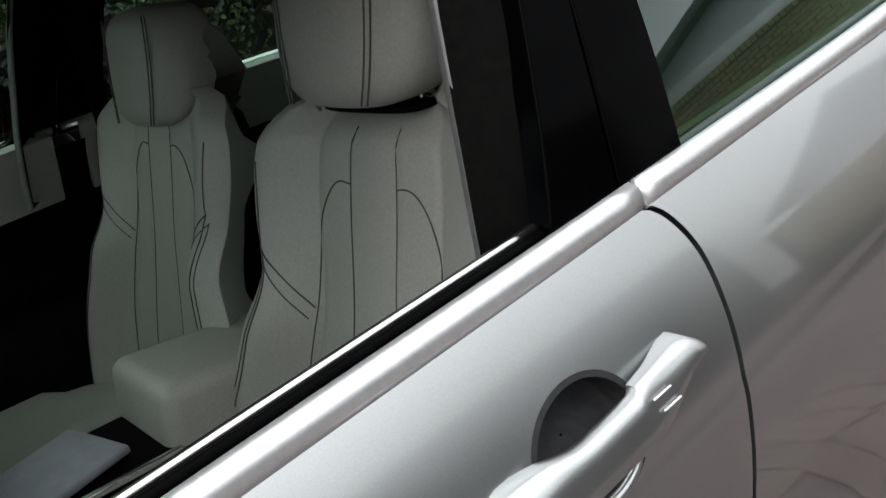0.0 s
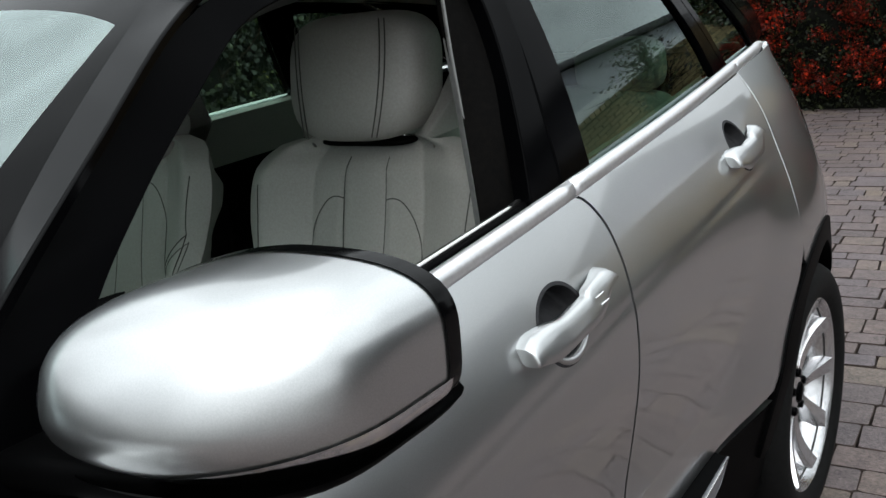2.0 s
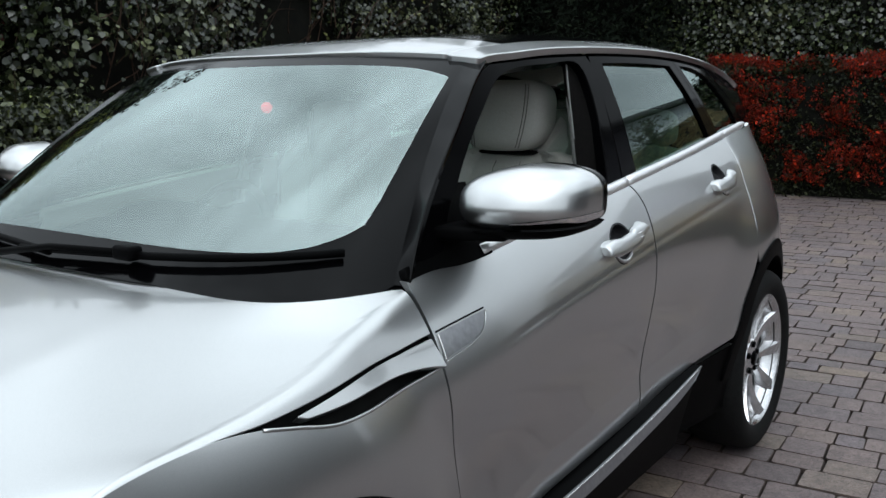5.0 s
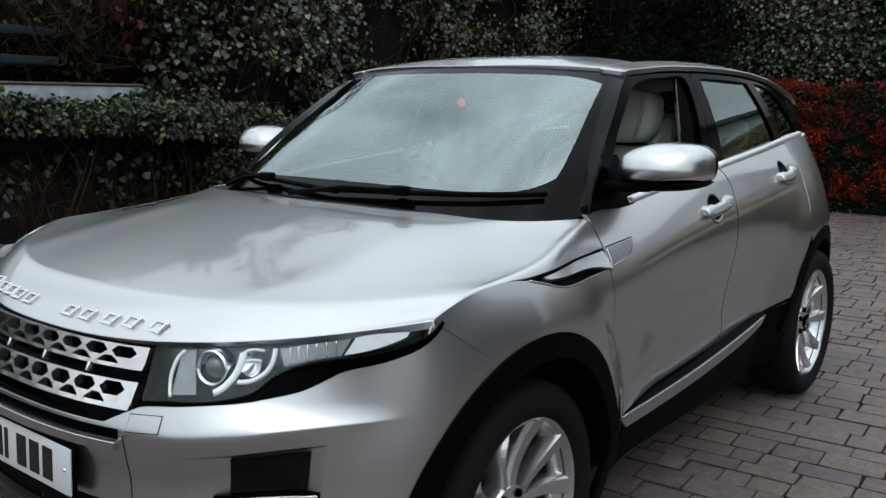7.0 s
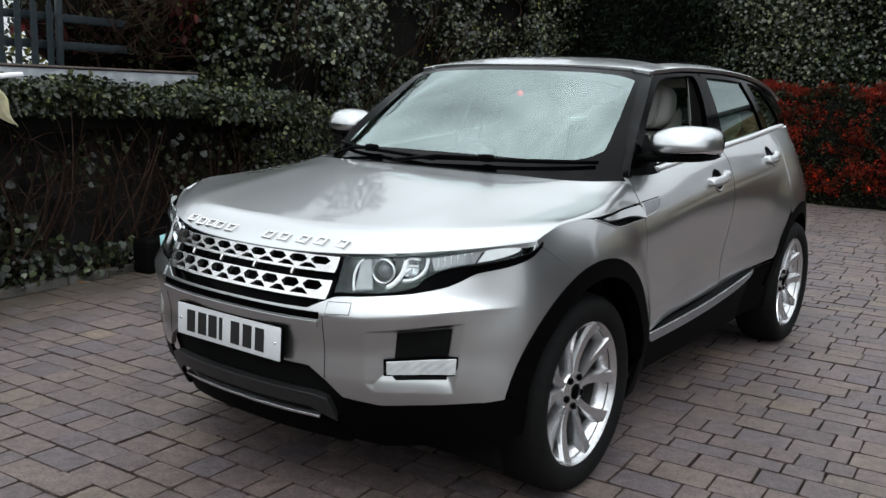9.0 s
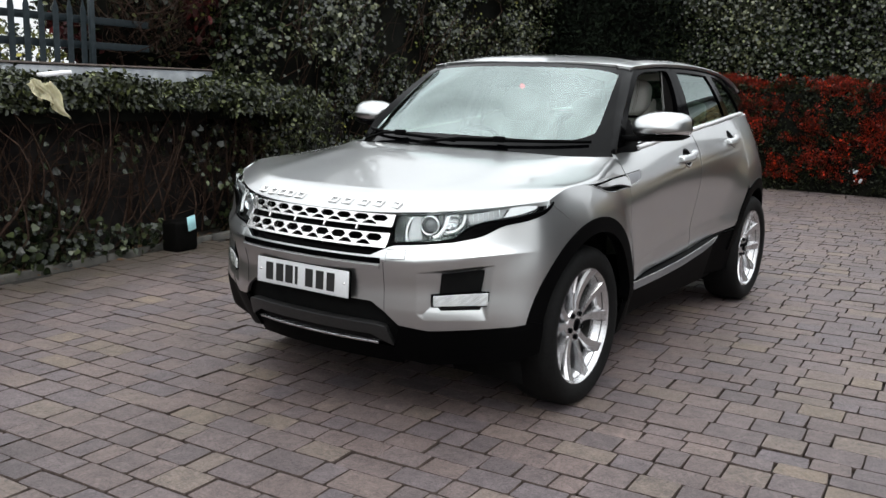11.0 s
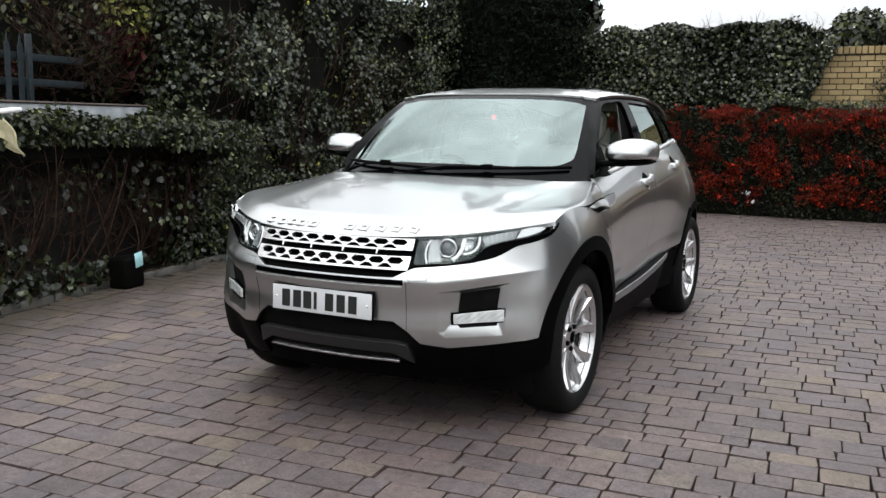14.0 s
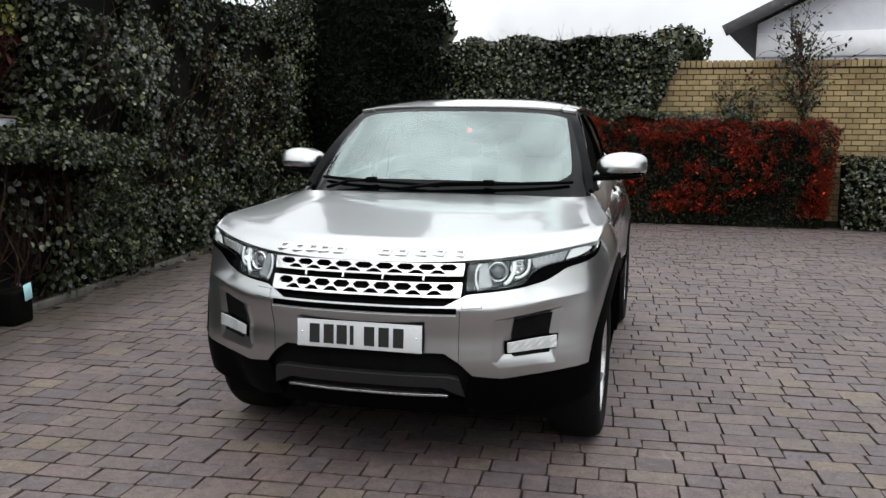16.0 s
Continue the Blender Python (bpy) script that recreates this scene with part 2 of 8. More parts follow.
# ---- shape helpers ----
def smooth_curve(points, closed=False):
    """A smooth curve through a few points, as a function of [0, 1] by arc length."""
    p = np.array(points, float)
    n = len(p)
    if n == 2:
        return lambda u: p[0] + (p[1] - p[0]) * np.asarray(u, float)[..., None]
    d = np.maximum(np.linalg.norm(np.diff(p, axis=0), axis=1) ** 0.5, 1e-6)
    t = np.concatenate([[0], np.cumsum(d)])
    tan = np.zeros_like(p)
    for i in range(1, n - 1):
        a, b = (p[i] - p[i - 1]) / (t[i] - t[i - 1]), (p[i + 1] - p[i]) / (t[i + 1] - t[i])
        w = (t[i] - t[i - 1]) / (t[i + 1] - t[i - 1])
        tan[i] = a * (1 - w) + b * w
    tan[0] = 2 * (p[1] - p[0]) / (t[1] - t[0]) - tan[1]
    tan[-1] = 2 * (p[-1] - p[-2]) / (t[-1] - t[-2]) - tan[-2]
    tt = np.linspace(0, t[-1], 40 * n)
    k = np.clip(np.searchsorted(t, tt, "right") - 1, 0, n - 2)
    h = (t[k + 1] - t[k])[:, None]
    w = ((tt - t[k]) / (t[k + 1] - t[k]))[:, None]
    q = (2 * w**3 - 3 * w**2 + 1) * p[k] + (w**3 - 2 * w**2 + w) * h * tan[k] + (3 * w**2 - 2 * w**3) * p[k + 1] + (w**3 - w**2) * h * tan[k + 1]
    s = np.concatenate([[0], np.cumsum(np.linalg.norm(np.diff(q, axis=0), axis=1))])
    s /= s[-1]
    return lambda u: np.stack([np.interp(u, s, q[:, c]) for c in range(q.shape[1])], -1)


def lookup(points):
    """A smooth function y(x) through a few (x, y)."""
    q = smooth_curve(points)(np.linspace(0, 1, 400))
    return lambda x: np.interp(x, q[:, 0], q[:, 1])


def sstep(a, b, x):
    t = np.clip((np.asarray(x, float) - a) / (b - a), 0, 1)
    return t * t * (3 - 2 * t)


def link_mesh(name, verts, faces, material, parent=None, label="", normals=None, smooth=True):
    me = bpy.data.meshes.new(name)
    me.from_pydata([tuple(v) for v in np.asarray(verts, float).tolist()], [], [tuple(f) for f in faces])
    me.materials.append(material)
    me.polygons.foreach_set("use_smooth", [smooth] * len(me.polygons))
    me.update()
    if normals is not None:
        me.normals_split_custom_set_from_vertices([tuple(n) for n in np.asarray(normals).tolist()])
    ob = new(name, me)
    if parent is not None:
        ob.parent = parent
    if label:
        ob["label"] = label
    return ob


def part(name, bm, material, parent=None, label="", smooth=True, angle=None):
    me = bpy.data.meshes.new(name)
    bmesh.ops.recalc_face_normals(bm, faces=bm.faces)
    if angle:
        for e in bm.edges:
            if len(e.link_faces) == 2 and e.calc_face_angle(0) > radians(angle):
                e.smooth = False
    bm.to_mesh(me)
    bm.free()
    me.polygons.foreach_set("use_smooth", [smooth] * len(me.polygons))
    me.materials.append(material)
    ob = new(name, me)
    if parent is not None:
        ob.parent = parent
    if label:
        ob["label"] = label
    return ob


def root(name, label, category, place=(0, 0, 0), kind="", group=""):
    e = new(name)
    e.location = place
    e.empty_display_size = 0.1
    return tagged(e, label, category, group, kind)


def coons(bottom, top, left, right, n, m):
    u, v = np.meshgrid(np.linspace(0, 1, n), np.linspace(0, 1, m))
    b, t, l, r = bottom(u), top(u), left(v), right(v)
    u, v = u[..., None], v[..., None]
    c00, c10, c01, c11 = bottom(0.0), bottom(1.0), top(0.0), top(1.0)
    return (1 - v) * b + v * t + (1 - u) * l + u * r - ((1 - u) * (1 - v) * c00 + u * (1 - v) * c10 + (1 - u) * v * c01 + u * v * c11)


CORE = np.array([0.0, 1.3, 0.75])


def skin(name, grid, surf, material, parent, label="", thick=0.02, mirror=False, keep=None, core=CORE):
    """A panel: a grid in the surface's own two coordinates, laid on the surface, with returned edges."""
    m, n = grid.shape[:2]
    a, b = grid[..., 0].ravel(), grid[..., 1].ravel()
    e = 0.002
    p = surf(a, b)
    nor = np.cross(surf(a + e, b) - surf(a - e, b), surf(a, b + e) - surf(a, b - e))
    nor /= np.maximum(np.linalg.norm(nor, axis=1), 1e-12)[:, None]
    if np.sum(np.einsum("ij,ij->i", nor, p - core)) < 0:
        nor = -nor
    faces = []
    idx = np.arange(m * n).reshape(m, n)
    for j in range(m - 1):
        for i in range(n - 1):
            f = [idx[j, i], idx[j, i + 1], idx[j + 1, i + 1], idx[j + 1, i]]
            if keep is None or keep(grid[j, i], grid[j + 1, i + 1]):
                faces.append([int(k) for k in f])
    f = faces[len(faces) // 2]
    if np.dot(np.cross(p[f[1]] - p[f[0]], p[f[2]] - p[f[0]]), nor[f[0]]) < 0:
        faces = [g[::-1] for g in faces]
        flip = True
    else:
        flip = False
    verts, normals = [p], [nor]
    if thick and keep is None:
        loop = list(idx[0, :]) + list(idx[1:, -1]) + list(idx[-1, -2::-1]) + list(idx[-2:0:-1, 0])
        loop = [int(k) for k in loop]
        k = len(loop)
        rim, rn = p[loop], nor[loop]
        away = np.roll(rim, -1, 0) - np.roll(rim, 1, 0)
        out = np.cross(away, rn) * (-1 if flip else 1)
        out /= np.maximum(np.linalg.norm(out, axis=1), 1e-9)[:, None]
        base = len(p)
        verts += [rim, rim - rn * 0.004 + out * 0.0015, rim - rn * thick]
        normals += [rn, out, out]
        for r0 in range(2):
            for i in range(k):
                j = (i + 1) % k
                q = [base + r0 * k + i, base + (r0 + 1) * k + i, base + (r0 + 1) * k + j, base + r0 * k + j]
                faces.append(q if not flip else q[::-1])
    v, nn = np.concatenate(verts), np.concatenate(normals)
    if mirror:
        v, nn = v * (-1, 1, 1), nn * (-1, 1, 1)
        faces = [g[::-1] for g in faces]
    return link_mesh(name, v, faces, material, parent, label, nn)


def tube(points, radius, material, name, parent=None, label="", sides=10, closed=False, flat=1.0, up=(0, 0, 1)):
    """A round or flattened bar along a smooth curve; radius may be a list."""
    p = np.array(points, float)
    n = len(p)
    rad = np.broadcast_to(radius, (n,))
    tan = np.gradient(p, axis=0) if not closed else np.roll(p, -1, 0) - np.roll(p, 1, 0)
    tan /= np.linalg.norm(tan, axis=1)[:, None]
    up = np.array(up, float)
    side = np.cross(tan, up)
    side /= np.maximum(np.linalg.norm(side, axis=1), 1e-6)[:, None]
    upp = np.cross(side, tan)
    verts, faces = [], []
    for i in range(n):
        for k in range(sides):
            a = 2 * math.pi * k / sides
            verts.append(p[i] + side[i] * math.cos(a) * rad[i] + upp[i] * math.sin(a) * rad[i] * flat)
    for i in range(n if closed else n - 1):
        for k in range(sides):
            j, l = (i + 1) % n, (k + 1) % sides
            faces.append([i * sides + k, i * sides + l, j * sides + l, j * sides + k])
    if not closed:
        faces += [list(range(sides))[::-1], [(n - 1) * sides + k for k in range(sides)]]
    return link_mesh(name, verts, faces, material, parent, label)


def rounded_box(size, radius=0.01, segments=3, place=(0, 0, 0), turn=(0, 0, 0), shape=None):
    bm = bmesh.new()
    bmesh.ops.create_cube(bm, size=1.0)
    for v in bm.verts:
        v.co = Vector((v.co.x * size[0], v.co.y * size[1], v.co.z * size[2]))
    if radius:
        bmesh.ops.bevel(bm, geom=bm.edges[:], offset=radius, segments=segments, affect="EDGES", profile=0.5)
    if shape:
        for v in bm.verts:
            v.co = shape(v.co)
    bmesh.ops.transform(bm, matrix=pose(*place, *turn), verts=bm.verts[:])
    return bm


def blob(size, power=4.0, rings=24, segs=32, shape=None, place=(0, 0, 0)):
    """A rounded block: a superellipsoid, then shaped."""
    verts, faces = [], []
    for j in range(rings + 1):
        th = -math.pi / 2 + math.pi * j / rings
        for i in range(segs):
            ph = 2 * math.pi * i / segs
            d = np.array([math.cos(th) * math.cos(ph), math.cos(th) * math.sin(ph), math.sin(th)])
            r = (np.abs(d) ** power).sum() ** (-1.0 / power)
            v = d * r * np.array(size) / 2
            verts.append(shape(Vector(v)) if shape else Vector(v))
    for j in range(rings):
        for i in range(segs):
            k = (i + 1) % segs
            faces.append([j * segs + i, j * segs + k, (j + 1) * segs + k, (j + 1) * segs + i])
    bm = bmesh.new()
    vs = [bm.verts.new(Vector(place) + v) for v in verts]
    for f in faces:
        try:
            bm.faces.new([vs[k] for k in f])
        except ValueError:
            pass
    bmesh.ops.remove_doubles(bm, verts=bm.verts[:], dist=1e-5)
    return bm


def lathe(profile, segments=64, axis_turn=None):
    """Turns a profile of (radius, x) round the x axis."""
    bm = bmesh.new()
    rows = []
    for r, x in profile:
        rows.append([bm.verts.new((x, r * math.cos(2 * math.pi * k / segments), r * math.sin(2 * math.pi * k / segments))) for k in range(segments)])
    for a, b in zip(rows, rows[1:]):
        for k in range(segments):
            j = (k + 1) % segments
            bm.faces.new([a[k], a[j], b[j], b[k]])
    return bm


# ---- the ground plan of the car's body; the front axle at y = 0, the nose towards -y ----
PLAN = smooth_curve([(0, -0.885), (0.15, -0.881), (0.30, -0.862), (0.44, -0.822), (0.60, -0.738), (0.75, -0.606), (0.845, -0.47), (0.892, -0.31),
                     (0.908, -0.12), (0.905, 0.15), (0.893, 0.5), (0.887, 1.0), (0.885, 1.5), (0.880, 2.0), (0.870, 2.4), (0.846, 2.7),
                     (0.795, 3.0), (0.715, 3.25), (0.61, 3.41), (0.40, 3.46), (0, 3.475)])
_q = PLAN(np.linspace(0, 1, 1600))
_len = np.concatenate([[0], np.cumsum(np.linalg.norm(np.diff(_q, axis=0), axis=1))])
_tan = np.gradient(_q, axis=0)
_tan /= np.linalg.norm(_tan, axis=1)[:, None]
_shift = np.interp(1.5, _q[300:1300, 1], _len[300:1300]) - 1.5
S_FRONT, S_REAR = -_shift, _len[-1] - _shift


def s_x(x):
    """Way along the plan at the half width x of the nose."""
    k = np.argmax(_q[:, 0] > 0.895)
    return float(np.interp(x, _q[:k, 0], _len[:k])) - _shift


def s_y(y):
    """Way along the plan at y on the side."""
    return float(np.interp(y, _q[:, 1], _len)) - _shift


BELT = lookup([(-1.0, 1.0), (0.2, 1.075), (0.46, 1.10), (1.0, 1.155), (1.5, 1.197), (2.0, 1.228), (2.5, 1.258), (3.0, 1.275), (3.5, 1.28)])
BELT_X = lookup([(-1.0, 0.87), (-0.1, 0.868), (0.15, 0.848), (0.32, 0.818), (0.46, 0.792), (1.0, 0.785), (1.5, 0.776), (2.1, 0.733), (2.6, 0.677), (3.0, 0.615), (3.2, 0.57), (3.5, 0.5)])
AXLES = (0.0, 2.66)


def body(s, z):
    """The lower body: way along the plan and height, to a place."""
    s, z = np.asarray(s, float), np.asarray(z, float)
    l = np.clip(s + _shift, 0, _len[-1])
    x, y = np.interp(l, _len, _q[:, 0]), np.interp(l, _len, _q[:, 1])
    tx, ty = np.interp(l, _len, _tan[:, 0]), np.interp(l, _len, _tan[:, 1])
    nx, ny = ty, -tx
    zb = BELT(y)
    tum = np.maximum(x - BELT_X(y), 0) * sstep(-0.75, -0.2, y)
    side = tum * np.clip((z - 0.85) / (zb - 0.85), 0, 1.3) ** 2.1
    low = 0.50 + 0.055 * y
    side = side + 0.004 * np.exp(-(((z - low - 0.11) / 0.08) ** 2)) + 0.06 * np.clip((low - 0.02 - z) / 0.3, 0, 1) ** 1.3
    side = side + 0.0012 * np.exp(-(((z - zb + 0.178) / 0.010) ** 2)) * sstep(0.55, 0.8, y) * (1 - sstep(2.2, 2.5, y))
    # below the crease the doors lean in towards the sill
    lean = np.clip(zb - 0.172 - z, 0, 0.40)
    side = side + 0.165 * lean**2 / (lean + 0.035) * sstep(0.30, 1.0, y) * (1 - sstep(1.6, 2.6, y))
    rise = 0.13 * np.clip(x - 0.52, 0, 0.4)
    over = z - 0.722 - rise
    front = 0.49 * (over + np.sqrt(over**2 + 0.012**2)) / 2 + 0.20 * (np.sqrt(np.minimum(over, 0.1) ** 2 + 0.01**2) - over) / 2 * sstep(0.55, 0.66, z) + 0.024 * sstep(0.66, 0.55, z)
    front = front + 0.47 * rise * sstep(0.72, 0.80, z)
    front = front + 0.09 * np.clip((0.52 - z) / 0.25, 0, 1.2) ** 1.5
    rear = 0.12 * np.clip((z - 0.75) / 0.5, 0, 1) ** 1.5
    w = sstep(0.87, 0.66, x) * (y < 0.5)
    wr = sstep(0.86, 0.6, x) * (y > 2.0)
    inset = side * (1 - w - wr) + front * w + rear * wr
    for ya in AXLES:
        r = np.hypot(y - ya, z - 0.364)
        far = (0.80 - 0.16 * sstep(0.05, 0.50, y)) if ya == 0 else 0.76 + 0.0 * y
        inset = inset - (0.043 if ya == 0 else 0.026) * (1 - sstep(0.45, far, r)) * (1 - 0.6 * w)
    # the bumper's edge runs on round the corner and dies away
    corner = sstep(0.62, 0.72, x) * sstep(0.865, 0.80, x) * (y < 0)
    inset = inset + corner * (0.30 * np.maximum(over, 0) * np.exp(-np.maximum(over, 0) / 0.045) + 0.26 * np.maximum(-over, 0) * np.exp(np.minimum(over, 0) / 0.045))
    # the scoop round the fog lamp: a slope from the middle, sharp lips below and outside
    ramps = [(x - 0.524) / 0.085, (0.766 - 0.07 * (0.70 - z) - x) / 0.028, (z - 0.479 - 0.03 * (x - 0.56)) / 0.090,
             (0.677 + 0.15 * (x - 0.53) - z) / 0.014, (x + z - 1.030) / 0.075, (0.758 - x + 0.9 * (z - 0.479)) / 0.070]
    inset = inset + 0.026 * np.minimum.reduce([np.clip(r, 0, 1) for r in ramps]) * (y < 0)
    return np.stack([x - nx * inset, y - ny * inset, z], -1)


ROOF_X = lookup([(0.7, 0.655), (0.93, 0.625), (1.3, 0.615), (1.7, 0.61), (2.2, 0.592), (2.7, 0.55), (3.1, 0.50), (3.5, 0.445)])
ROOF_Z = lookup([(0.7, 1.40), (0.93, 1.518), (1.15, 1.540), (1.6, 1.556), (2.2, 1.550), (2.7, 1.520), (3.1, 1.475), (3.4, 1.42)])


def cabin(y, z):
    """The side of the glasshouse: y and height to a place."""
    y, z = np.asarray(y, float), np.asarray(z, float)
    w = (z - BELT(y)) / (ROOF_Z(y) - BELT(y))
    return np.stack([BELT_X(y) + (ROOF_X(y) - BELT_X(y)) * w + 0.014 * np.sin(np.pi * np.clip(w, -0.2, 1.2)) - 0.004, y, z], -1)


def pl(*pts):
    return smooth_curve(pts)


def straight(*pts):
    """A curve with corners through a few points."""
    p = np.array(pts, float)
    s = np.concatenate([[0], np.cumsum(np.linalg.norm(np.diff(p, axis=0), axis=1))])
    s /= s[-1]
    return lambda u: np.stack([np.interp(u, s, p[:, c]) for c in range(p.shape[1])], -1)


def arch(ya, a0, a1, grow=0.0):
    """The outer edge of a wheel arch between two angles (degrees from forward over the top)."""
    def c(u):
        a = np.radians(a0 + (a1 - a0) * np.asarray(u, float))
        deg = np.degrees(a)
        r = 0.487 + grow - 0.030 * sstep(100, 180, deg)
        if ya == 0:
            r = r + 0.008 + 0.018 * np.exp(-(((deg - 62) / 30) ** 2)) - 0.012 * sstep(95, 170, deg)
        y = ya - r * np.cos(a)
        return np.stack([np.interp(y, _q[:, 1], _len) - _shift, 0.364 + r * np.sin(a)], -1)
    return c


# ---- the car ----
car = root("car", "silver five-door compact SUV parked on the block paving, passenger window open", "car")
SIDES = ((False, "near"), (True, "far"))


def door_bottom(y):
    return 0.464 + 0.038 * (y - 0.5)


def build_sides(mirror):
    # front wing, from the bumper seam to the door
    a_front = arch(0, 67.3, 160)
    seam_low, hind_low = a_front(0.0), a_front(1.0)
    top = pl((s_y(-0.375), 0.964), (s_y(-0.32), 0.986), (s_y(-0.25), 1.003), (-0.12, 1.010), (-0.03, 1.000), (0.03, 0.984), (0.12, 0.961), (0.28, 0.953), (0.446, 0.956))
    skin("front_wing", coons(a_front, top, straight(seam_low, top(0.0)), straight(hind_low, (0.47, 0.62), (0.446, 0.956)), 44, 30), body, PAINT, car, mirror=mirror)
    # bumper corner and the sill end below the wing
    skin("wing_foot", coons(pl((0.42, 0.44), (0.478, 0.475)), pl(tuple(hind_low), (0.468, 0.62)), pl((0.42, 0.44), tuple(hind_low)), pl((0.478, 0.475), (0.468, 0.62)), 5, 8), body, TRIM_BLACK, car, mirror=mirror)
    # doors
    fd = root_part("front_door", car)
    f_left = pl((0.480, door_bottom(0.48)), (0.471, 0.65), (0.453, 0.95), (0.458, 1.05), (0.462, float(BELT(0.462)) + 0.006))
    f_right = pl((1.512, door_bottom(1.5)), (1.500, 0.70), (1.495, 0.89), (1.502, 1.01), (1.516, 1.08), (1.518, 1.135), (1.500, 1.172), (1.480, 1.1825))
    belt_f = lambda y: BELT(y) - 0.013 + 0.019 * sstep(0.70, 0.52, y)
    f_top = lambda u: np.stack([0.462 + (1.480 - 0.462) * u, belt_f(0.462 + (1.480 - 0.462) * u)], -1)
    f_bot = lambda u: np.stack([0.480 + (1.512 - 0.480) * u, door_bottom(0.480 + (1.512 - 0.480) * u)], -1)
    cup_f, cup_r = (1.306, 1.052), (2.226, 1.127)

    dense_skin("door_panel", f_bot, f_top, f_left, f_right, body, fd, mirror, (0.81, 0.8), cup_f)
    rd = root_part("rear_door", car)
    r_left2 = pl((1.519, door_bottom(1.5)), (1.507, 0.70), (1.502, 0.89), (1.509, 1.01), (1.523, 1.08), (1.525, 1.137), (1.507, 1.174), (1.487, 1.1845))
    hind_r = arch(2.66, 16, 62)
    r_right = pl((2.20, 0.575), tuple(hind_r(0.35)), tuple(hind_r(0.7)), (2.415, 0.84), (2.43, 0.95), (2.47, 1.08), (2.545, 1.18), (2.575, 1.245))
    r_top = lambda u: np.stack([1.487 + (2.575 - 1.487) * u, BELT(1.487 + (2.575 - 1.487) * u) - 0.013], -1)
    r_bot = lambda u: np.stack([1.519 + (2.20 - 1.519) * u, door_bottom(1.519 + (2.20 - 1.519) * u) + 0.024 * u], -1)
    dense_skin("door_panel", r_bot, r_top, r_left2, r_right, body, rd, mirror, (0.71, 0.82), cup_r)
    # rear quarter
    a_rear = arch(2.66, 64, 168)
    q_left = pl(tuple(a_rear(0.0)), (2.423, 0.86), (2.438, 0.95), (2.478, 1.08), (2.552, 1.18), (2.583, 1.247))
    q_top = lambda u: np.stack([2.583 + (s_y(3.3) - 2.583) * u, BELT(2.583 + (3.3 - 2.583) * u) - 0.013], -1)
    q_right = pl(tuple(a_rear(1.0)), (3.25, 0.52), (s_y(3.28), 0.75), (s_y(3.28), 1.0), tuple(q_top(1.0)))
    skin("rear_quarter", coons(a_rear, q_top, q_left, q_right, 50, 34), body, PAINT, car, mirror=mirror)
    skin("rear_bumper_end", coons(pl((s_y(3.2), 0.40), (S_REAR, 0.40)), pl((s_y(3.285), 0.80), (S_REAR, 0.80)), pl((s_y(3.2), 0.40), (s_y(3.285), 0.80)), pl((S_REAR, 0.40), (S_REAR, 0.80)), 30, 10), body, PAINT, car, mirror=mirror)
    skin("tail_lamp", coons(pl((s_y(3.287), 0.95), (S_REAR - 0.45, 0.97)), pl((s_y(3.287), 1.13), (S_REAR - 0.45, 1.12)), pl((s_y(3.287), 0.95), (s_y(3.287), 1.13)), pl((S_REAR - 0.45, 0.97), (S_REAR - 0.45, 1.12)), 20, 8), body, RED_LENS, car, mirror=mirror)
    skin("tailgate_side", coons(pl((s_y(3.287), 0.80), (S_REAR, 0.80)), pl((s_y(3.287), 0.945), (S_REAR, 0.945)), pl((s_y(3.287), 0.80), (s_y(3.287), 0.945)), pl((S_REAR, 0.80), (S_REAR, 0.945)), 30, 6), body, PAINT, car, mirror=mirror)
    skin("tailgate_upper", coons(pl((s_y(3.287), 1.135), (S_REAR, 1.135)), pl((s_y(3.30), 1.27), (S_REAR, 1.27)), pl((s_y(3.287), 1.135), (s_y(3.30), 1.27)), pl((S_REAR, 1.135), (S_REAR, 1.27)), 30, 6), body, PAINT, car, mirror=mirror)
    # black arch cladding, a little proud of the body
    proud = lambda k: (lambda s, z: body(s, z) + np.array([k, 0, 0]))
    for ya, a0, a1 in ((0, 14, 172), (2.66, 6, 150)):
        o, i = arch(ya, a0, a1, 0.0), arch(ya, a0, a1, -0.065)
        g = coons(i, o, straight(i(0.0), o(0.0)), straight(i(1.0), o(1.0)), 48, 6)
        skin("arch_cladding", g, proud(0.006), TRIM_BLACK, car, thick=0.05, mirror=mirror)
    # wheel housings
    for ya in AXLES:
        bm = bmesh.new()
        rows = []
        for x in (0.815, 0.46):
            rows.append([bm.verts.new((x * (-1 if mirror else 1), ya - 0.437 * math.cos(a), 0.364 + 0.437 * math.sin(a))) for a in np.radians(np.linspace(-25, 205, 40))])
        for k in range(39):
            bm.faces.new([rows[0][k], rows[0][k + 1], rows[1][k + 1], rows[1][k]])
        bm.faces.new(rows[1])
        part("wheel_housing", bm, DARK, car)
    # sill
    sill_top = lambda u: np.stack([0.42 + 1.80 * u, door_bottom(0.42 + 1.80 * u) - 0.008 + 0.02 * u], -1)
    sill_bot = lambda u: np.stack([0.36 + 1.93 * u, 0.25 + 0.03 * u], -1)
    skin("sill", coons(sill_bot, sill_top, straight((0.36, 0.25), tuple(sill_top(0.0))), straight(tuple(sill_bot(1.0)), tuple(sill_top(1.0))), 40, 12), proud(-0.004), TRIM_BLACK, car, mirror=mirror)
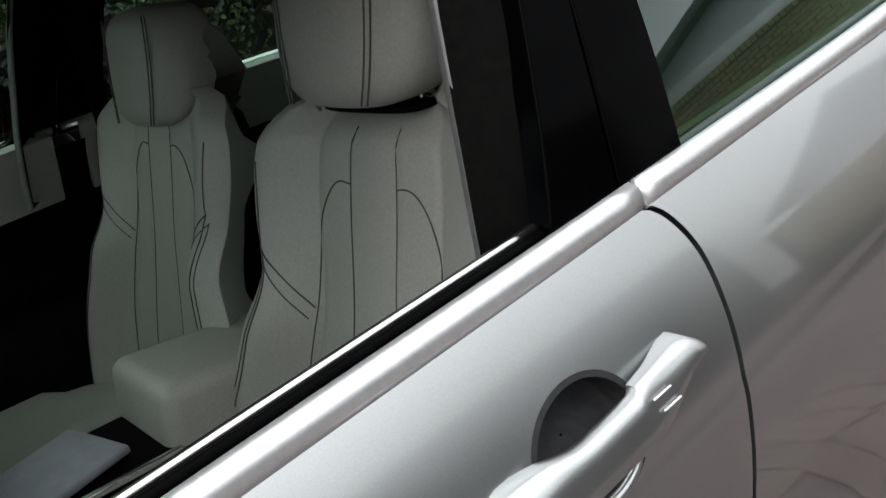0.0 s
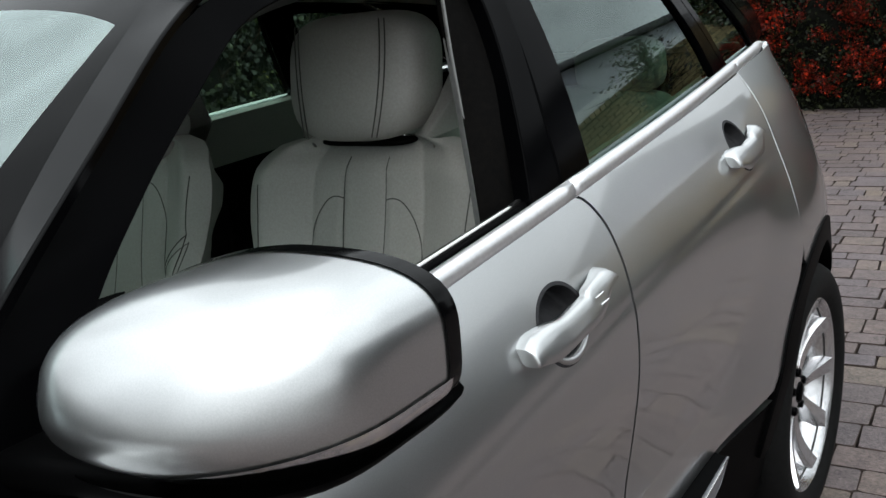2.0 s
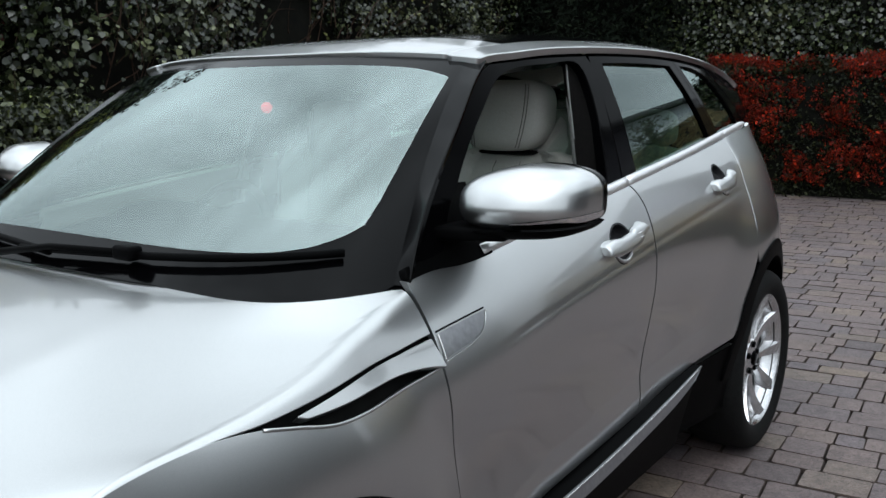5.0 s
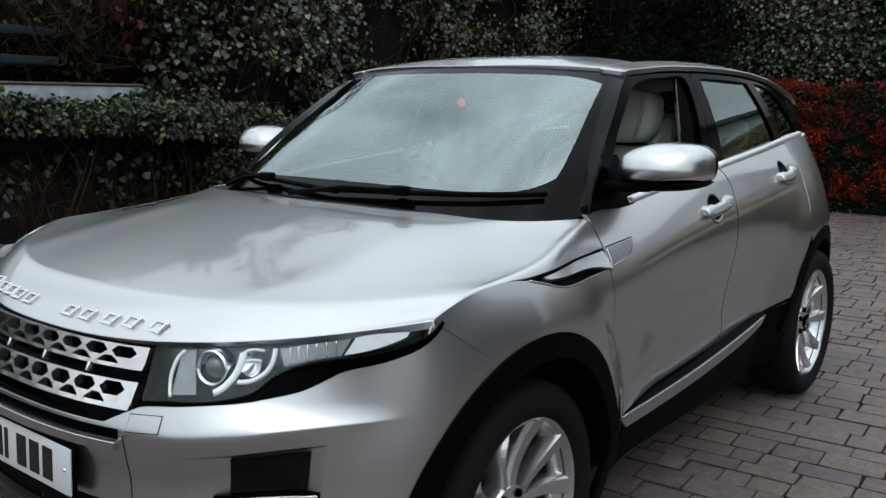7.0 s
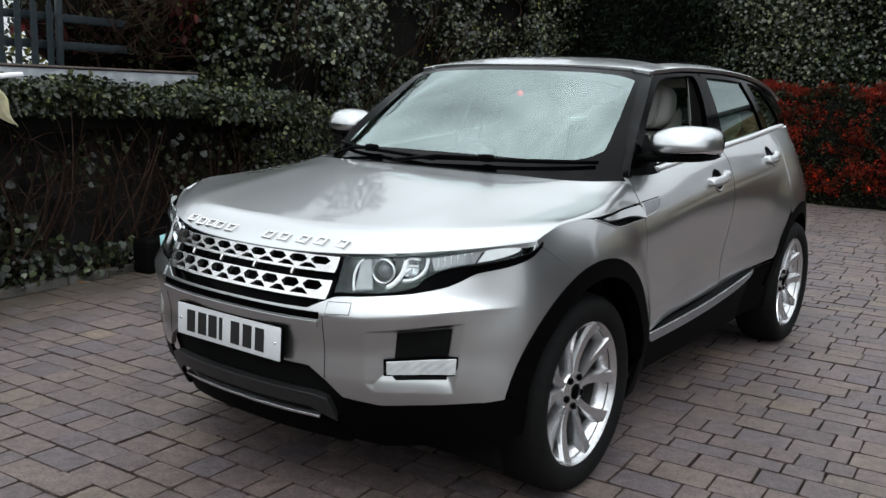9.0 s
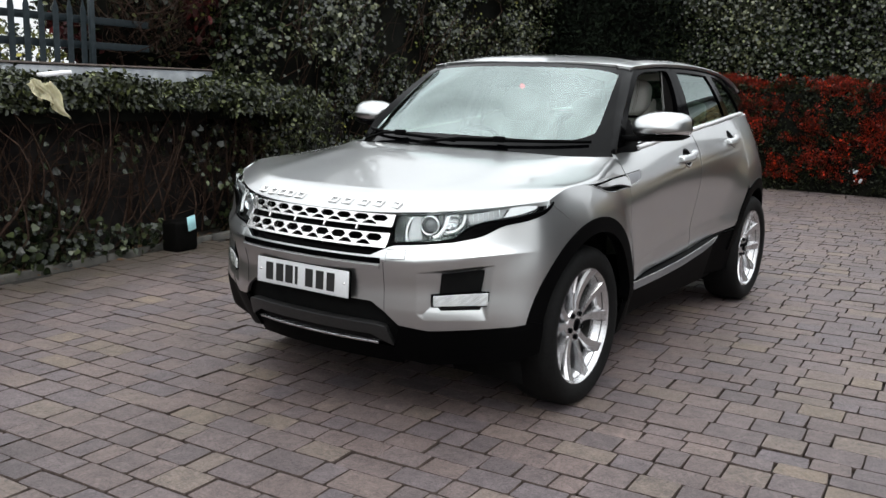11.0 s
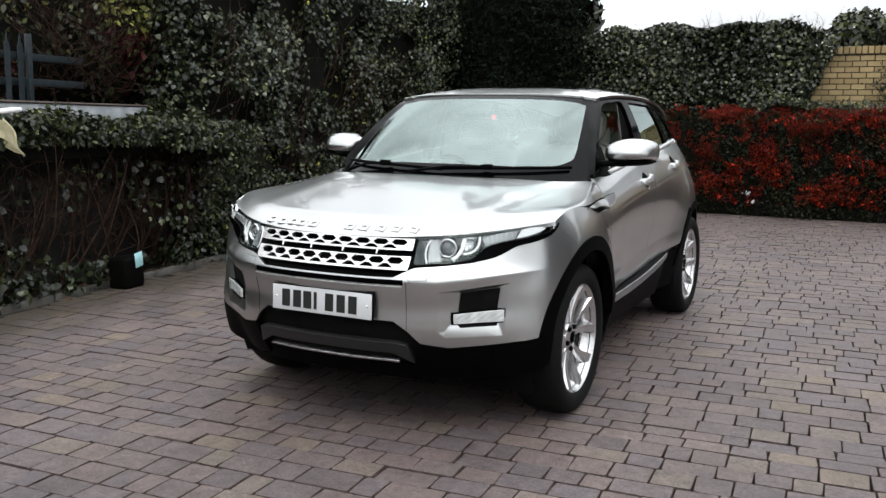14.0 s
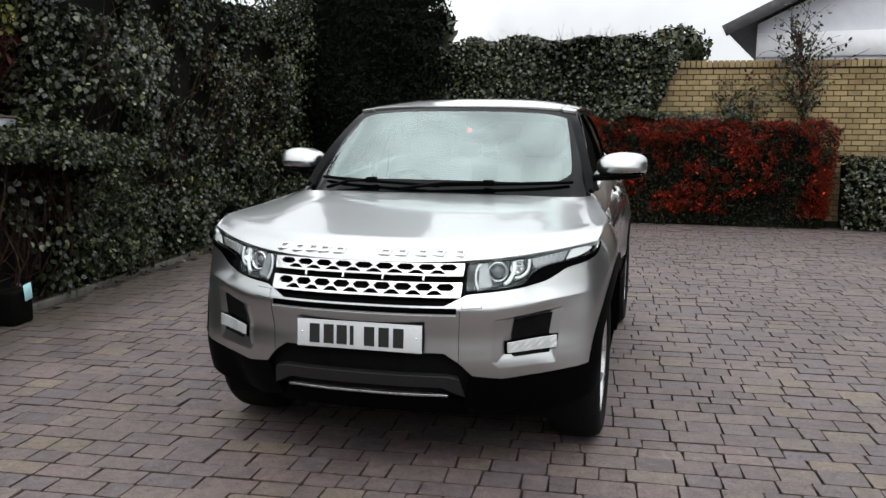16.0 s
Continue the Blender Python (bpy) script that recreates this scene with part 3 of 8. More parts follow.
    # inner shell behind the gaps
    g = coons(straight((S_FRONT, 0.28), (S_REAR, 0.28)), lambda u: np.stack([S_FRONT + (S_REAR - S_FRONT) * u, 0.86 + 0.0 * u], -1), straight((S_FRONT, 0.28), (S_FRONT, 0.86)), straight((S_REAR, 0.28), (S_REAR, 0.86)), 120, 16)
    inner = lambda s, z: body(s, z) * np.array([0.955, 0.985, 1.0]) + np.array([0, 0.02, 0])
    skin("inner_panel", g, inner, DARK, car, thick=0, mirror=mirror, keep=lambda a, b: all(math.hypot((a[0] + b[0]) / 2 - ya, (a[1] + b[1]) / 2 - 0.364) > 0.50 for ya in AXLES))
    g = coons(straight((-0.3, 0.85), (3.2, 0.85)), lambda u: np.stack([-0.3 + 3.5 * u, np.where(u < 0.215, 0.915, BELT(-0.3 + 3.5 * u) - 0.03)], -1), straight((-0.3, 0.85), (-0.3, 0.915)), straight((3.2, 0.85), (3.2, float(BELT(3.2)) - 0.03)), 60, 10)
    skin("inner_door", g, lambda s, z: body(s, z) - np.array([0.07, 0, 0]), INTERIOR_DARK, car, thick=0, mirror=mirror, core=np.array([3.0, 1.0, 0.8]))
    return fd, rd


def root_part(name, parent):
    e = new(name)
    e.empty_display_size = 0.05
    e.parent = parent
    return e


def dense_skin(name, bot, top, left, right, surf, parent, mirror, at=(0.78, 0.8), hole=None):
    """A door skin whose net is closer round the handle's cup."""
    def closer(n, c):
        f = np.linspace(0, 1, 2001)
        d = np.cumsum(1 + 10.0 * np.exp(-(((f - c) / 0.085) ** 2)))
        return np.interp(np.linspace(d[0], d[-1], n), d, f)
    u, v = closer(150, at[0]), closer(140, at[1])
    g = coons(bot, top, left, right, 201, 201)
    k = np.linspace(0, 1, 201)
    g = np.stack([np.stack([np.interp(u, k, row[:, c]) for row in g]) for c in (0, 1)], -1)
    g = np.stack([np.stack([np.interp(v, k, g[:, i, c]) for i in range(len(u))], 1) for c in (0, 1)], -1)
    clear = lambda a, b: math.hypot(((a[0] + b[0]) / 2 - hole[0]) / 1.25, (a[1] + b[1]) / 2 - hole[1] - 0.07 * ((a[0] + b[0]) / 2 - hole[0])) > 0.0506
    skin(name, g, surf, PAINT, parent, mirror=mirror, keep=clear)
    for f in (bot, top, left, right):
        q = f(np.linspace(0, 1, 60))
        p = surf(q[:, 0], q[:, 1])
        inner = p - np.array([0.016, 0, 0])
        v = np.concatenate([p, inner]) * ((-1, 1, 1) if mirror else (1, 1, 1))
        link_mesh("panel_edge", v, [[i, i + 1, i + 61, i + 60] for i in range(59)], PAINT, parent)

    # the round hollow behind the handle, coloured dark grey for the shade in it
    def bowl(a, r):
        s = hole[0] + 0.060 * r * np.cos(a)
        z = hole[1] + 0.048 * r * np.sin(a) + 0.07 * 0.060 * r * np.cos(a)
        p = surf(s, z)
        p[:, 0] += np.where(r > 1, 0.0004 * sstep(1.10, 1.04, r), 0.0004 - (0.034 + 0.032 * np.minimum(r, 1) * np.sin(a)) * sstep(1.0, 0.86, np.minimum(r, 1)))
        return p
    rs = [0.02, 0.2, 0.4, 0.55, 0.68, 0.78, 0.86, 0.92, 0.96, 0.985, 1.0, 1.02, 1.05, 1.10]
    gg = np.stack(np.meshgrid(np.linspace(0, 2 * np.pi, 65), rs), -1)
    skin("handle_cup", gg, bowl, CUP_SHADE, parent, "hollow behind the handle, its shade put into the colour", thick=0, mirror=mirror, core=np.array([0.3, hole[0], hole[1]]))
    lip = np.radians(np.linspace(195, 345, 24))
    q = surf(hole[0] + 0.057 * np.cos(lip), hole[1] + 0.045 * np.sin(lip) + 0.07 * 0.057 * np.cos(lip)) * ((-1, 1, 1) if mirror else (1, 1, 1))
    tube(q, 0.0065 * np.sin(np.linspace(0.15, np.pi - 0.15, 24)), PAINT, "cup_lip", parent, "painted lower lip of the hollow", sides=8)


DOORS = [build_sides(m) for m, _ in SIDES]


# bonnet: cross-sections from the lip over the grille back to the windscreen
# the edge runs along the shut line of the wings
EDGE_SZ = smooth_curve([(s_y(a), b) for a, b in ((-0.375, 0.969), (-0.32, 0.991), (-0.25, 1.008), (-0.12, 1.015), (-0.03, 1.009), (0.07, 1.009), (0.20, 1.012), (0.32, 1.014), (0.448, 1.018))])
BON_Y = lookup([(0, -0.788), (0.10, -0.70), (0.25, -0.55), (0.45, -0.33), (0.7, -0.08), (0.9, 0.11), (1.0, 0.185)])
BON_TOP = lookup([(-0.8, 0.952), (-0.6, 0.985), (-0.33, 1.030), (-0.05, 1.076), (0.17, 1.106), (0.30, 1.118), (0.5, 1.122)])


DOME = lookup([(-0.6, 0.95), (-0.375, 0.970), (-0.32, 0.992), (-0.25, 1.009), (-0.12, 1.018), (0.0, 1.026), (0.1, 1.036), (0.2, 1.050), (0.32, 1.070), (0.43, 1.090), (0.46, 1.094)])


def bonnet_surface(w, v):
    """w: -1 to 1 across, v: 0 at the lip to 1 at the windscreen."""
    w, v = np.asarray(w, float), np.clip(np.asarray(v, float), 0, 1)
    sz = EDGE_SZ(v)
    flat = sz.reshape(-1, 2)
    e = body(flat[:, 0], flat[:, 1]).reshape(*sz.shape[:-1], 3)
    a = np.clip(np.abs(w), 0, 1.0)
    # a shallow dome across, which turns down to the shut line near its edge
    fx = np.sin(a * np.pi / 2)
    outer = np.clip(fx / (1 - 0.08 * v), 0, 1)
    crown = np.maximum(DOME(e[..., 1]), e[..., 2])
    x = e[..., 0] * fx
    y = e[..., 1] + (BON_Y(v) - e[..., 1]) * np.clip(1 - outer ** (2.4 + 1.8 * v + 7.0 * v**6), 0, 1)
    mid = BON_TOP(BON_Y(v))
    top = mid - (mid - crown) * fx**2.6
    # near the shut line it follows the side of the body down
    n = top.size
    steps = np.linspace(0, 1, 14)
    zs = e[..., 2].reshape(-1, 1) + (1.13 - e[..., 2].reshape(-1, 1)) * steps
    xs = body(np.repeat(flat[:, 0], 14), zs.ravel())[:, 0].reshape(n, 14)
    side = np.array([np.interp(q, xr[::-1], zr[::-1]) for q, xr, zr in zip(x.ravel(), np.minimum.accumulate(xs - 1e-6 * np.arange(14), axis=1), zs)]).reshape(top.shape)
    soft = 0.022
    mix = np.clip(0.5 + 0.5 * (side - top) / soft, 0, 1)
    low_edge = side * (1 - mix) + top * mix - soft * mix * (1 - mix)
    top = np.where(fx > 0.6, low_edge, top)
    top = top + 0.005 * np.exp(-(((fx - 0.60) / 0.10) ** 2)) * sstep(0.05, 0.3, v) * sstep(0.95, 0.6, v)
    lip = 0.895 + 0.072 * fx**2.6
    rho = np.clip(1 - v / 0.15, 0, 1) ** 2
    z = top * (1 - rho) + lip * rho
    return np.stack([x * np.sign(w), y, z], -1)


g = coons(straight((-1, 0), (1, 0)), straight((-1, 1), (1, 1)), straight((-1, 0), (-1, 1)), straight((1, 0), (1, 1)), 121, 60)
skin("bonnet", g, bonnet_surface, PAINT, car, core=np.array([0, 0, 0.3]))

# roof and its glass panel
ROOF_MID = lookup([(0.86, 1.556), (0.93, 1.570), (1.05, 1.592), (1.3, 1.617), (1.7, 1.632), (2.2, 1.626), (2.7, 1.598), (3.1, 1.560), (3.4, 1.52)])


def roof_surface(w, y):
    w, y = np.asarray(w, float), np.asarray(y, float)
    a = np.abs(w)
    yy = y - 0.085 * (1 - a**2) * sstep(1.5, 0.9, y)
    edge = ROOF_Z(yy) + 0.018
    z = edge + (ROOF_MID(yy) - edge) * (1 - a**3.2)
    z = z - 0.006 * a**4 * sstep(1.35, 0.95, yy)
    return np.stack([w * (ROOF_X(yy) + 0.012), yy, z], -1)


def roof_patch(name, w0, w1, y0, y1, mat, lift=0.0, n=30, m=40, label=""):
    skin(name, coons(straight((w0, y0), (w1, y0)), straight((w0, y1), (w1, y1)), straight((w0, y0), (w0, y1)), straight((w1, y0), (w1, y1)), n, m),
         lambda w, y: roof_surface(w, y) + np.array([0, 0, lift]), mat, car, label, core=np.array([0, 1.5, 0.3]))


roof_patch("roof_header", -0.868, 0.868, 0.965, 1.20, PAINT, n=60, m=12)
roof_patch("roof_panel", -0.868, 0.868, 1.206, 3.2, GLOSS_BLACK, n=60, m=40, label="dark glass roof panel")
for sgn in (-1, 1):
    a, b = sorted((0.875 * sgn, 1.0 * sgn))
    roof_patch("roof_side_rail", a, b, 0.955, 3.25, PAINT, n=8, m=60)
roof_patch("roof_spoiler", -1.0, 1.0, 3.2, 3.42, PAINT, n=40, m=8)


# windscreen and pillars
def screen(w, v):
    """w: -1 to 1 across, v: 0 at the bonnet to 1 at the roof."""
    w, v = np.asarray(w, float), np.asarray(v, float)
    hw = 0.765 + (0.592 - 0.765) * v
    y0 = 0.17 + 0.29 * np.abs(w) ** 4.5
    y1 = 0.872 + 0.085 * w**2
    z0, z1 = 1.112 - 0.012 * w**2, 1.549 - 0.016 * np.abs(w) ** 2.5
    return np.stack([w * hw, y0 + (y1 - y0) * v - 0.012 * np.sin(np.pi * v), z0 + (z1 - z0) * v + 0.022 * np.sin(np.pi * np.clip(v, 0, 1))], -1)


glass_low = lambda u: np.stack([-0.918 + 1.836 * u, 0.112 + 0.095 * np.abs(2 * u - 1) ** 14], -1)
glass_top = lambda u: np.stack([-0.968 + 1.936 * u, 0.945 - 0.06 * np.abs(2 * u - 1) ** 9], -1)
glass_side = {sg: straight((0.918 * sg, 0.207), (0.931 * sg, 0.30), (0.947 * sg, 0.51), (0.968 * sg, 0.885)) for sg in (-1, 1)}
tuck = lambda u: np.stack([-0.997 + 1.994 * u, -0.15 * sstep(0.5, 0.75, np.abs(1.994 * u - 0.997)) * (1 - sstep(0.93, 0.997, np.abs(1.994 * u - 0.997)))], -1)
UNDER = np.array([0, 2.0, 0.2])
skin("windscreen", coons(glass_low, glass_top, glass_side[-1], glass_side[1], 80, 30), screen, WINDSCREEN, car, "pale green tinted windscreen glass", thick=0, core=UNDER)
skin("screen_border", coons(tuck, glass_low, straight((-0.997, 0), (-0.918, 0.207)), straight((0.997, 0), (0.918, 0.207)), 120, 10), screen, PILLAR_GLOSS, car, thick=0.004, core=UNDER)
for sgn in (-1, 1):
    side_out = straight((0.997 * sgn, 0.0), (0.995 * sgn, 1.0))
    skin("screen_border", coons(straight((0.918 * sgn, 0.207), (0.997 * sgn, 0.0)), straight((0.968 * sgn, 0.885), (0.995 * sgn, 1.0)), glass_side[sgn], side_out, 6, 30), screen, PILLAR_GLOSS, car, thick=0.004, core=UNDER)
skin("screen_border", coons(glass_top, straight((-0.995, 1.0), (0.995, 1.0)), straight(tuple(glass_top(0.0)), (-0.995, 1.0)), straight(tuple(glass_top(1.0)), (0.995, 1.0)), 80, 4), screen, PILLAR_GLOSS, car, thick=0.004, core=UNDER)


def strip3(name, a, b, mat, parent, label="", mirror=False, lift=0.0, thick=0.012, n=30, m=4, core=CORE):
    """A band between two curves in space."""
    def surf(u, v):
        u, v = np.clip(u, 0, 1), np.clip(v, 0, 1)
        p = a(u) * (1 - v)[:, None] + b(u) * v[:, None]
        return p
    skin(name, coons(straight((0, 0), (1, 0)), straight((0, 1), (1, 1)), straight((0, 0), (0, 1)), straight((1, 0), (1, 1)), n, m), surf, mat, parent, label, thick=thick, mirror=mirror, core=core)


A_OUT = smooth_curve([(0.790, 0.462, 1.098), (0.768, 0.530, 1.20), (0.744, 0.610, 1.275), (0.698, 0.775, 1.40), (0.657, 0.900, 1.487), (0.634, 0.985, 1.530)])


def cabin_edge(points):
    p = smooth_curve(points)
    return lambda u: cabin(p(u)[..., 0], p(u)[..., 1])


def glasshouse(mirror, fd, rd):
    screen_side = lambda u: screen(np.full(np.shape(u), 0.995), np.asarray(u, float))
    strip3("windscreen_pillar", screen_side, A_OUT, PILLAR_GLOSS, car, "gloss black windscreen pillar", mirror)
    # door frames
    inner_front = smooth_curve([(0.62, float(BELT(0.62))), (0.70, 1.245), (0.80, 1.338), (0.90, 1.412), (1.01, 1.482), (1.11, 1.510), (1.30, 1.524), (1.475, 1.526), (1.49, 1.50), (1.42, 1.30), (1.372, float(BELT(1.37)))])
    outer_front = smooth_curve([(0.485, float(BELT(0.485))), (0.60, 1.245), (0.72, 1.345), (0.835, 1.425), (0.95, 1.495), (1.07, 1.534), (1.30, 1.549), (1.52, 1.556), (1.556, 1.535), (1.498, 1.33), (1.468, float(BELT(1.468)))])
    fr = lambda u: cabin(inner_front(u)[..., 0], inner_front(u)[..., 1])
    fo = lambda u: cabin(outer_front(u)[..., 0], outer_front(u)[..., 1])
    strip3("window_frame", fr, fo, GLOSS_BLACK, fd, "gloss black window frame", mirror, n=70, m=5, thick=0.03)
    # rear door frame: two pillars and the header
    b0, b1 = cabin_edge([(1.476, float(BELT(1.476))), (1.506, 1.33), (1.563, 1.535), (1.575, 1.556)]), cabin_edge([(1.578, float(BELT(1.578))), (1.602, 1.35), (1.628, 1.50), (1.636, 1.527)])
    strip3("window_frame", b0, b1, GLOSS_BLACK, rd, "gloss black window frame", mirror, n=24, m=5, thick=0.03)
    h0, h1 = cabin_edge([(1.636, 1.527), (1.9, 1.528), (2.22, 1.520)]), cabin_edge([(1.575, 1.556), (1.9, 1.560), (2.28, 1.547)])
    strip3("window_frame", h0, h1, GLOSS_BLACK, rd, "gloss black window frame", mirror, n=24, m=4, thick=0.03)
    c0, c1 = cabin_edge([(2.22, 1.520), (2.29, 1.42), (2.40, float(BELT(2.40)))]), cabin_edge([(2.28, 1.547), (2.36, 1.42), (2.50, float(BELT(2.50)))])
    strip3("window_frame", c0, c1, GLOSS_BLACK, rd, "gloss black window frame", mirror, n=16, m=4, thick=0.03)
    # rear quarter frame
    q0, q1 = cabin_edge([(2.286, 1.547), (2.55, 1.530), (2.72, 1.50), (2.9, 1.41), (3.12, 1.29)]), cabin_edge([(2.34, 1.520), (2.55, 1.506), (2.68, 1.475), (2.82, 1.39), (2.98, 1.283)])
    strip3("quarter_window_frame", q1, q0, GLOSS_BLACK, car, "", mirror, n=24, m=4, thick=0.03)
    g0, g1 = cabin_edge([(2.286, 1.547), (2.366, 1.42), (2.506, float(BELT(2.506)))]), cabin_edge([(2.34, 1.520), (2.41, 1.42), (2.54, float(BELT(2.54)))])
    strip3("quarter_window_frame", g0, g1, GLOSS_BLACK, car, "", mirror, n=16, m=4, thick=0.03)
    # hind pillar behind the quarter window
    d0, d1 = cabin_edge([(2.60, 1.545), (2.80, 1.48), (3.0, 1.37), (3.14, 1.285)]), cabin_edge([(3.36, 1.44), (3.38, 1.40), (3.40, 1.34), (3.42, 1.285)])
    strip3("hind_pillar", d0, d1, GLOSS_BLACK, car, "", mirror, n=20, m=8, thick=0.02)
    # panes
    def pane_of(parent, a, b, label="green tinted window glass", drop=0.010):
        def surf(u, v):
            u, v = np.clip(u, 0, 1), np.clip(v, 0, 1)
            return a(u) * (1 - v)[:, None] + b(u) * v[:, None] - np.array([drop, 0, 0])
        skin("window_glass", coons(straight((0, 0), (1, 0)), straight((0, 1), (1, 1)), straight((0, 0), (0, 1)), straight((1, 0), (1, 1)), 20, 20), surf, SIDE_GLASS, parent, label, thick=0, mirror=mirror)
    pane_of(rd, cabin_edge([(1.575, float(BELT(1.575)) - 0.01), (1.60, 1.35), (1.626, 1.50), (1.634, 1.53)]), cabin_edge([(2.41, float(BELT(2.41)) - 0.01), (2.33, 1.38), (2.25, 1.49), (2.215, 1.525)]))
    pane_of(car, cabin_edge([(2.53, float(BELT(2.53)) - 0.01), (2.41, 1.42), (2.35, 1.51), (2.335, 1.525)]), cabin_edge([(3.0, 1.27), (2.84, 1.39), (2.69, 1.475), (2.60, 1.505)]))
    if mirror:
        pane_of(fd, cabin_edge([(0.68, float(BELT(0.68)) - 0.01), (0.78, 1.25), (0.90, 1.385), (1.02, 1.49)]), cabin_edge([(1.375, float(BELT(1.375)) - 0.01), (1.42, 1.30), (1.47, 1.44), (1.49, 1.525)]))
    # bright waist strips, with the rubber seal inside
    for parent, y0, y1 in ((fd, 0.72, 1.483), (rd, 1.490, 2.577), (car, 2.586, 3.13)):
        ys = np.linspace(y0, y1, 26)
        prof = [(-0.020, -0.010), (-0.018, 0.006), (-0.008, 0.012), (0.003, 0.008), (0.0075, -0.006), (0.004, -0.016), (-0.004, -0.018)]
        verts, faces = [], []
        for y in ys:
            up = 1.0 if parent is not car else 1.0 - 0.55 * sstep(3.0, 3.13, y)
            for dx, dz in prof:
                verts.append((float(BELT_X(y)) + dx + 0.004, y, float(BELT(y)) + dz * up))
        k = len(prof)
        for i in range(len(ys) - 1):
            for j in range(k):
                l = (j + 1) % k
                faces.append([i * k + j, (i + 1) * k + j, (i + 1) * k + l, i * k + l])
        faces += [list(range(k)), [(len(ys) - 1) * k + j for j in range(k)][::-1]]
        v = np.array(verts) * ((-1, 1, 1) if mirror else (1, 1, 1))
        if mirror:
            faces = [f[::-1] for f in faces]
        link_mesh("waist_strip", v, faces, WAIST_METAL, parent, "bright waist strip")
    ys = np.linspace(0.70, 1.375, 20)
    pts = np.stack([(np.array([float(BELT_X(y)) for y in ys]) - 0.0195) * (-1 if mirror else 1), ys, np.array([float(BELT(y)) for y in ys]) + 0.008], -1)
    tube(pts, 0.0050, TRIM_BLACK, "window_seal", fd, sides=8)
    tube(pts - np.array([0.0085 * (-1 if mirror else 1), 0, -0.004]), 0.0050, CHROME, "seal_lip", fd, sides=6)
    # sail panel in front of the mirror
    sail = cabin_edge([(0.545, float(BELT(0.545)) + 0.004), (0.62, 1.19), (0.72, 1.268)])
    sail2 = cabin_edge([(0.76, float(BELT(0.76)) + 0.006), (0.752, 1.19), (0.745, 1.268)])
    foot_low = smooth_curve([(float(body(np.array([y]), np.array([float(BELT(y)) + k]))[0, 0]) + 0.004, y, float(BELT(y)) + k) for y, k in ((0.462, 0.007), (0.55, 0.005), (0.65, -0.008), (0.75, -0.012))])
    foot_high = cabin_edge([(0.47, float(BELT(0.47)) + 0.03), (0.56, float(BELT(0.56)) + 0.03), (0.66, float(BELT(0.66)) + 0.03), (0.76, float(BELT(0.76)) + 0.03)])
    strip3("sail_foot", foot_low, foot_high, TRIM_BLACK, fd, "", mirror, n=14, m=4, thick=0.02)
    strip3("sail_panel", sail, sail2, TRIM_BLACK, fd, "", mirror, n=12, m=6, thick=0.02)
    # sill strip on its ledge
    edge = [(0.600, 0.457), (0.94, 0.463), (1.25, 0.476), (1.50, 0.494), (1.75, 0.518), (1.935, 0.541)]
    brow = smooth_curve([(0.860, y, z) for y, z in edge])
    hem = smooth_curve([(0.866, y + 0.03 - 0.02 * k, z - 0.036 + 0.012 * (k > 4)) for k, (y, z) in enumerate(edge)])
    back = smooth_curve([(0.795, y, z + 0.012) for y, z in edge])
    foot = smooth_curve([(0.800, y + 0.03 - 0.02 * k, 0.270) for k, (y, z) in enumerate(edge)])
    inside = np.array([0.3, 1.3, 0.4])
    strip3("sill_strip", brow, hem, SATIN, car, "satin grey sill strip", mirror, n=40, m=5, thick=0.010, core=inside)
    strip3("sill_ledge", back, lambda u: brow(u) - np.array([0.003, 0, 0.003]), TRIM_BLACK, car, "", mirror, n=40, m=3, thick=0.008, core=inside)
    strip3("sill_skirt", lambda u: hem(u) - np.array([0.004, 0, -0.002]), foot, TRIM_BLACK, car, "", mirror, n=40, m=5, thick=0.008, core=inside)
    tube(brow(np.linspace(0.01, 0.99, 40)) * ((-1, 1, 1) if mirror else (1, 1, 1)), 0.0016, CHROME, "strip_edge", car, "bright edge of the sill strip", sides=6)


for (mirror, _), (fd, rd) in zip(SIDES, DOORS):
    glasshouse(mirror, fd, rd)


